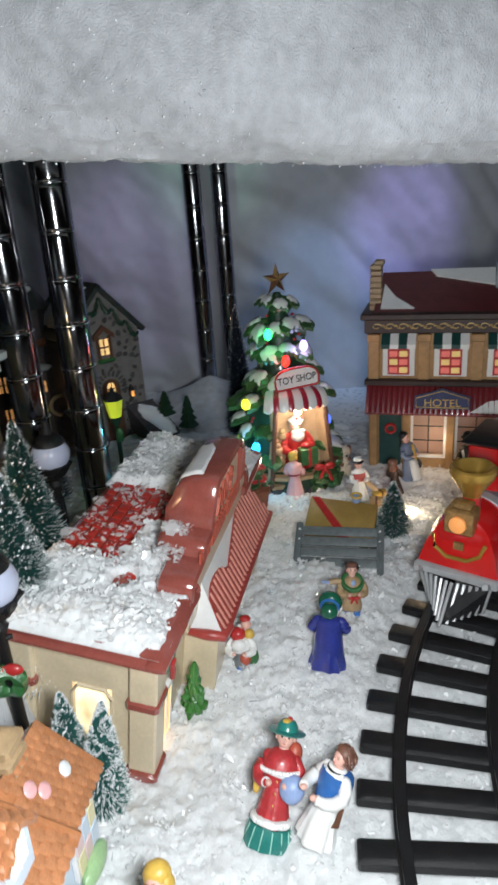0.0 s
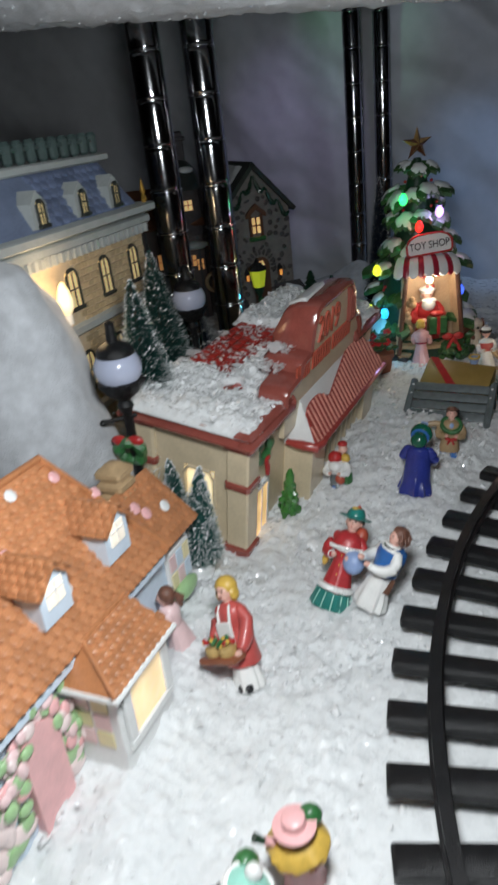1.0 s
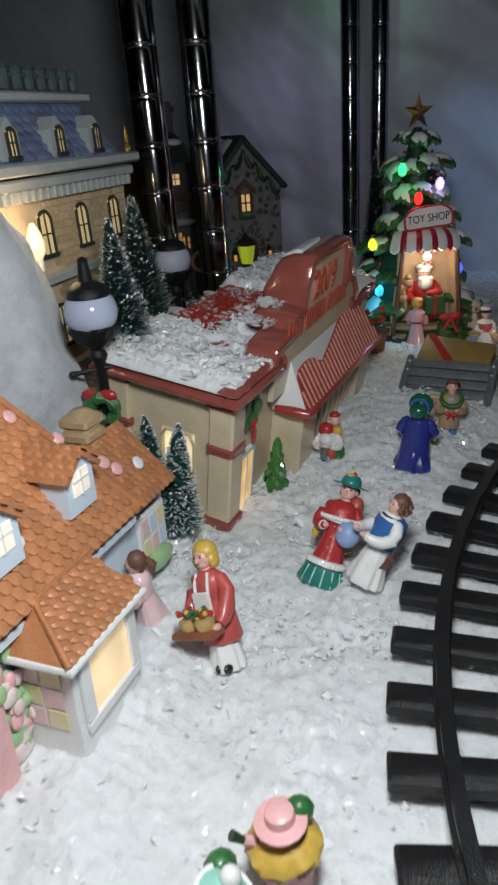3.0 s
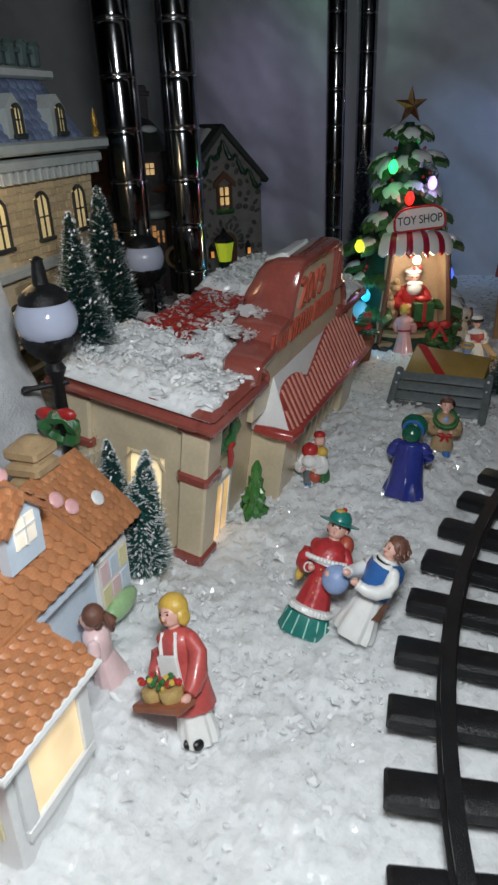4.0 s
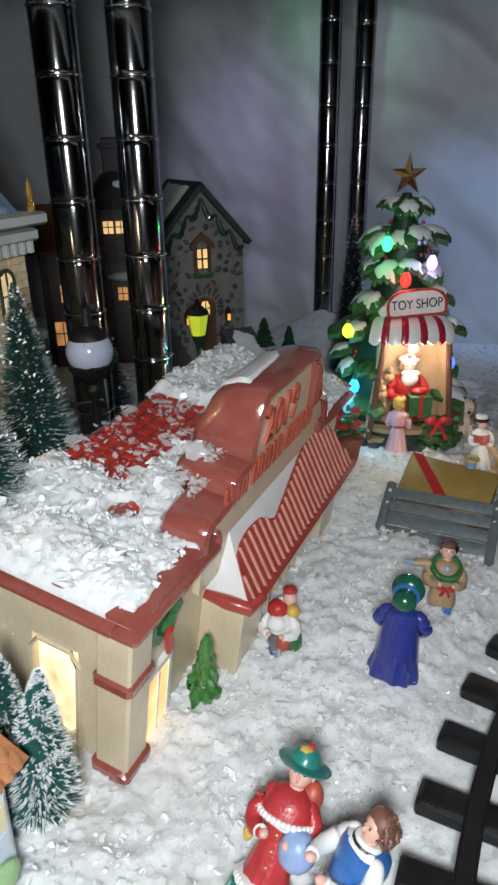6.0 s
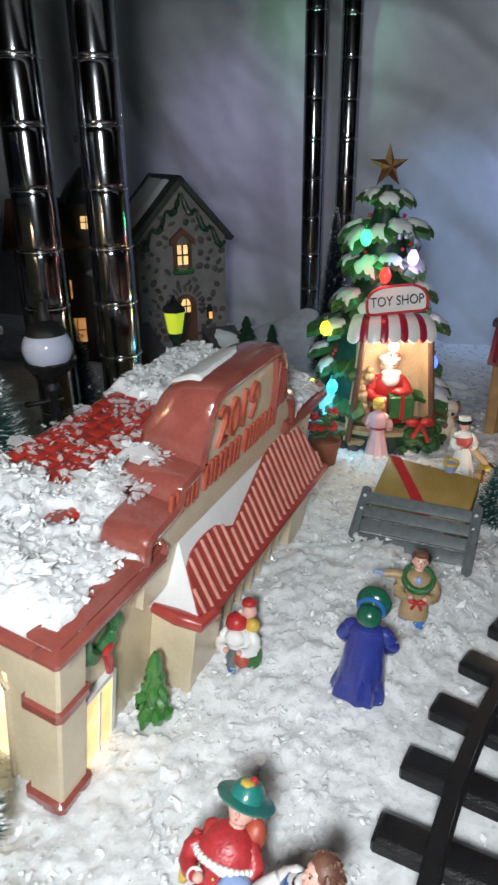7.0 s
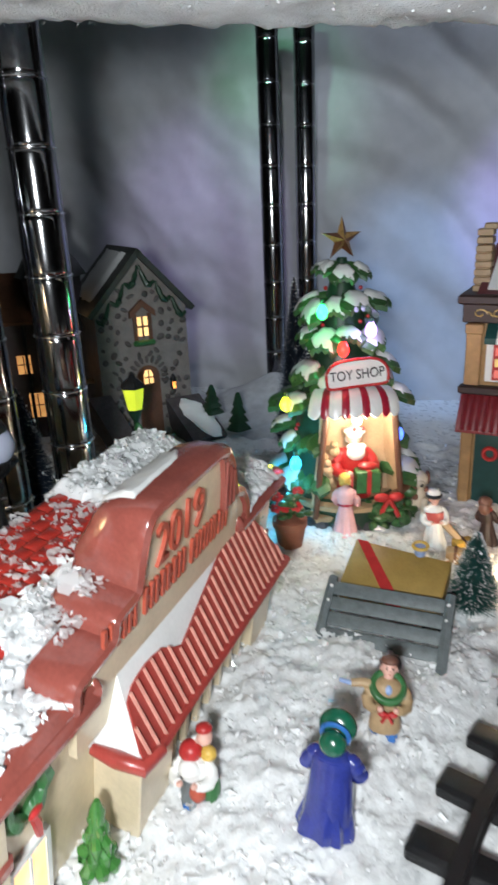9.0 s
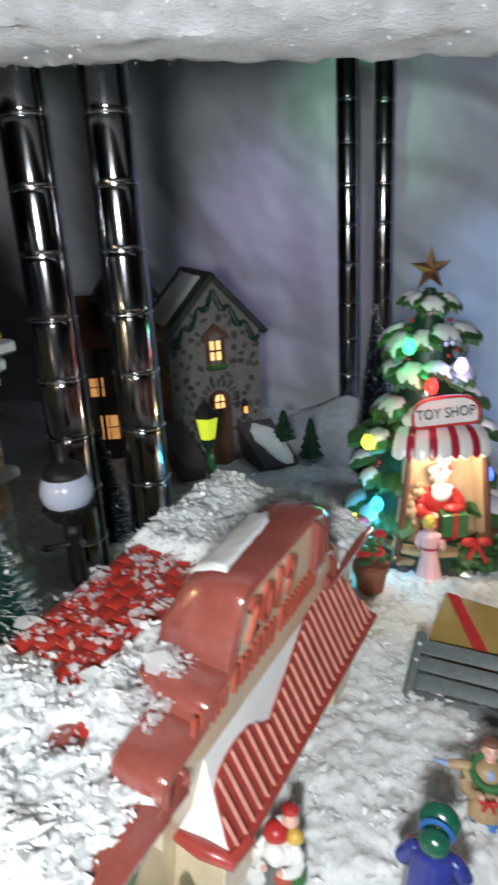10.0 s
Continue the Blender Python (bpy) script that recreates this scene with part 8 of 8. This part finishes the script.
# ---- loose snow ----
def shards(name, count, place, size, material, label, seed, parent_m=None, tilt=0.2, fold=0.35):
    """Many small chips of crumpled plastic film, each creased across, joined."""
    rnd = random.Random(seed)
    b = Mesh()
    made = 0
    while made < count:
        c = place(rnd)
        if c is None:
            continue
        made += 1
        e = size * min(2.0, 0.55 * math.exp(rnd.gauss(0, 0.5)))
        up = Vector((rnd.gauss(0, tilt), rnd.gauss(0, tilt), 1)).normalized()
        u = up.cross(Vector((rnd.uniform(-1, 1), rnd.uniform(-1, 1), 0.01))).normalized()
        v = up.cross(u)
        c = Vector(c)
        k = e * rnd.uniform(0.4, 1.0)
        crease = up * e * rnd.uniform(-fold, fold)
        vs = []
        n = rnd.choice((4, 5, 5, 6))
        for j in range(n):
            a, q = (j + rnd.uniform(-0.3, 0.3)) * 2 * math.pi / n, rnd.uniform(0.55, 1.05)
            side = math.sin(a)
            vs.append((c + u * e * q * math.cos(a) + v * k * q * side + crease * abs(side) + up * e * rnd.uniform(-0.12, 0.12))[:])
        b.add(vs + [(c - crease * 0.4)[:]], [(j, (j + 1) % n, n) for j in range(n)])
    return solid(name, b, material, parent_m or Matrix(), label, "snow", kind="stuff", smooth=False)


def crystals(name, count, place, size, label, seed, parent_m=None, flat=0.6):
    """Many small angular crumbs, each a closed irregular lump, joined."""
    rnd = random.Random(seed)
    b = Mesh()
    made = 0
    tips = ((1, 0, 0), (0, 1, 0), (-1, 0, 0), (0, -1, 0), (0, 0, 1), (0, 0, -1))
    faces = [(0, 1, 4), (1, 2, 4), (2, 3, 4), (3, 0, 4), (1, 0, 5), (2, 1, 5), (3, 2, 5), (0, 3, 5)]
    while made < count:
        c = place(rnd)
        if c is None:
            continue
        made += 1
        e = size * min(1.6, 0.6 * math.exp(rnd.gauss(0, 0.4)))
        turn = Matrix.Rotation(rnd.uniform(0, 6.28), 3, "Z") @ Matrix.Rotation(rnd.gauss(0, 0.6), 3, "X") @ Matrix.Rotation(rnd.gauss(0, 0.6), 3, "Y")
        c, k = Vector(c), flat * rnd.uniform(0.4, 1.2)
        vs = []
        for x, y, z in tips:
            q = Vector((x + rnd.uniform(-0.45, 0.45), y + rnd.uniform(-0.45, 0.45), (z + rnd.uniform(-0.4, 0.4)) * k)) * e * rnd.uniform(0.55, 1.1)
            vs.append((c + turn @ q)[:])
        b.add(vs, faces)
    return solid(name, b, ICE, parent_m or Matrix(), label, "snow", kind="stuff", smooth=False)


def on_ground(rnd):
    x, y = rnd.uniform(-0.16, 0.26), rnd.uniform(0.0, 0.70)
    if noise.noise(Vector((x * 16, y * 16, 2.0))) < rnd.uniform(-0.75, 0.35):
        return None
    if off_bed(x, y) < 0.055 and rnd.random() < 0.5 or rnd.random() > 0.2 + 0.8 * step(0.16, 0.28, y):
        return None
    return x, y, ground_z(x, y) + rnd.uniform(-0.0012, 0.0022)


def on_ground_far(rnd):
    x, y = rnd.uniform(-0.25, 0.42), rnd.uniform(0.55, 0.9)
    return x, y, ground_z(x, y) + rnd.uniform(-0.001, 0.002)


crystals("snow_crumbs", 5000, on_ground, 0.0024, "loose clear crumbs of plastic snow on the ground", 41)
shards("snow_flakes", 4600, on_ground, 0.0034, FLAKE, "loose clear plastic snow flakes on the ground", 40, tilt=0.36, fold=0.35)
shards("snow_sparkle", 2600, on_ground, 0.0015, GLITTER, "tiny glossy glints among the snow", 43, tilt=0.7)
crystals("snow_crumbs", 2500, on_ground_far, 0.0034, "loose clear crumbs of plastic snow in the square", 42)


def roof_cover(x, y):
    """How thick the snow lies on the store roof, from 0 (bare) to 1."""
    wave = 0.012 * noise.noise(Vector((x * 40, y * 40, 3.0))) + 0.008 * noise.noise(Vector((x * 110, y * 110, 1.0)))
    near = step(0.084, 0.068, x + wave)
    front = step(-0.005, 0.001, y + wave * 0.6 - 0.003 * math.sin(x * 60)) if x < 0.075 else 1.0
    far = step(0.166, 0.184, x + wave * 1.3)
    patch = math.exp(-(((x - 0.054) / 0.011) ** 2 + ((y - 0.042) / 0.010) ** 2))
    behind = step(0.128, 0.118, x) * step(0.058, 0.044, y + wave)
    c = max(near, far, behind) * front * (1 - step(0.35, 0.7, patch + wave * 8))
    if 0.079 < x < 0.218 and y < 0.031:
        c = 0.0
    if 0.050 < x < 0.082 and y < 0.019 + wave * 0.5:
        c = 0.0
    return c * step(-0.006, 0.002, x) * step(0.276, 0.266, x) * step(0.106, 0.098, y)


def roof_lump(x, y):
    """The heaped height of the snow on the roof."""
    q = Vector((x, y, 0.4))
    edge = min(step(-0.010, 0.014 + 0.006 * noise.noise(q * 120), x), step(-0.008, 0.010 + 0.006 * noise.noise(q * 130), y))
    return (0.42 + 0.58 * edge) * max(0.003, 0.0075 + 0.0048 * noise.noise(q * 42) + 0.0026 * noise.noise(q * 95))


def roof_blanket():
    b, vs, nx, ny = Mesh(), [], 260, 102
    keep = []
    for j in range(ny + 1):
        for i in range(nx + 1):
            x, y = -0.008 + 0.286 * i / nx, -0.006 + 0.112 * j / ny
            q = Vector((x, y, 0.4))
            c = roof_cover(x, y)
            lump = roof_lump(x, y) + 0.75 * crumbs(q) - 0.0005
            vs.append((x, y, 0.1145 + max(0.0, c) * lump))
            keep.append(c > 0.04)
    w = nx + 1
    fs = []
    for j in range(ny):
        for i in range(nx):
            f = (j * w + i, j * w + i + 1, (j + 1) * w + i + 1, (j + 1) * w + i)
            if any(keep[k] for k in f):
                fs.append(f)
    b.add(vs, fs)
    soften(solid("roof_snow_blanket", b, PACKED, STORE, "white plastic snow spread over the store roof", "snow", kind="stuff"))


roof_blanket()


def on_roof(rnd):
    x, y = rnd.uniform(-0.004, 0.272), rnd.uniform(0.0, 0.102)
    c = roof_cover(x, y)
    if rnd.random() > c:
        return None
    return x, y, 0.1150 + roof_lump(x, y) * c + rnd.uniform(-0.0018, 0.0020)


def on_tiles(rnd):
    x, y = rnd.uniform(0.045, 0.20), rnd.uniform(0.036, 0.102)
    if roof_cover(x, y) > 0.3 or noise.noise(Vector((x * 60, y * 60, 9.0))) < rnd.uniform(-0.4, 0.5):
        return None
    return x, y, 0.1182 + rnd.uniform(0, 0.0012)


crystals("roof_snow_crumbs", 900, on_roof, 0.0024, "clear snow crumbs on the store roof", 46, STORE, 0.7)
shards("roof_snow_flakes", 1300, on_roof, 0.0040, FLAKE, "clear snow flakes on the store roof", 44, STORE, 0.35, 0.3)
shards("roof_snow_sparkle", 420, on_roof, 0.0018, GLITTER, "glossy glints on the store roof", 48, STORE, 0.8)
shards("roof_tile_flakes", 420, on_tiles, 0.0032, CHUNK, "scattered snow flakes on the red tiles", 45, STORE, 0.3)


def on_step(rnd):
    x, y = rnd.uniform(0.060, 0.092), rnd.uniform(0.007, 0.026)
    if noise.noise(Vector((x * 70, y * 70, 5.0))) < rnd.uniform(-0.5, 0.3):
        return None
    return x, y, (0.1345 if x < 0.079 else 0.1435) + rnd.uniform(0, 0.002) - 0.1 * max(0.0, y - 0.024)


shards("step_snow_flakes", 200, on_step, 0.0036, CHUNK, "snow chips caught on the gable step", 47, STORE, 0.4)
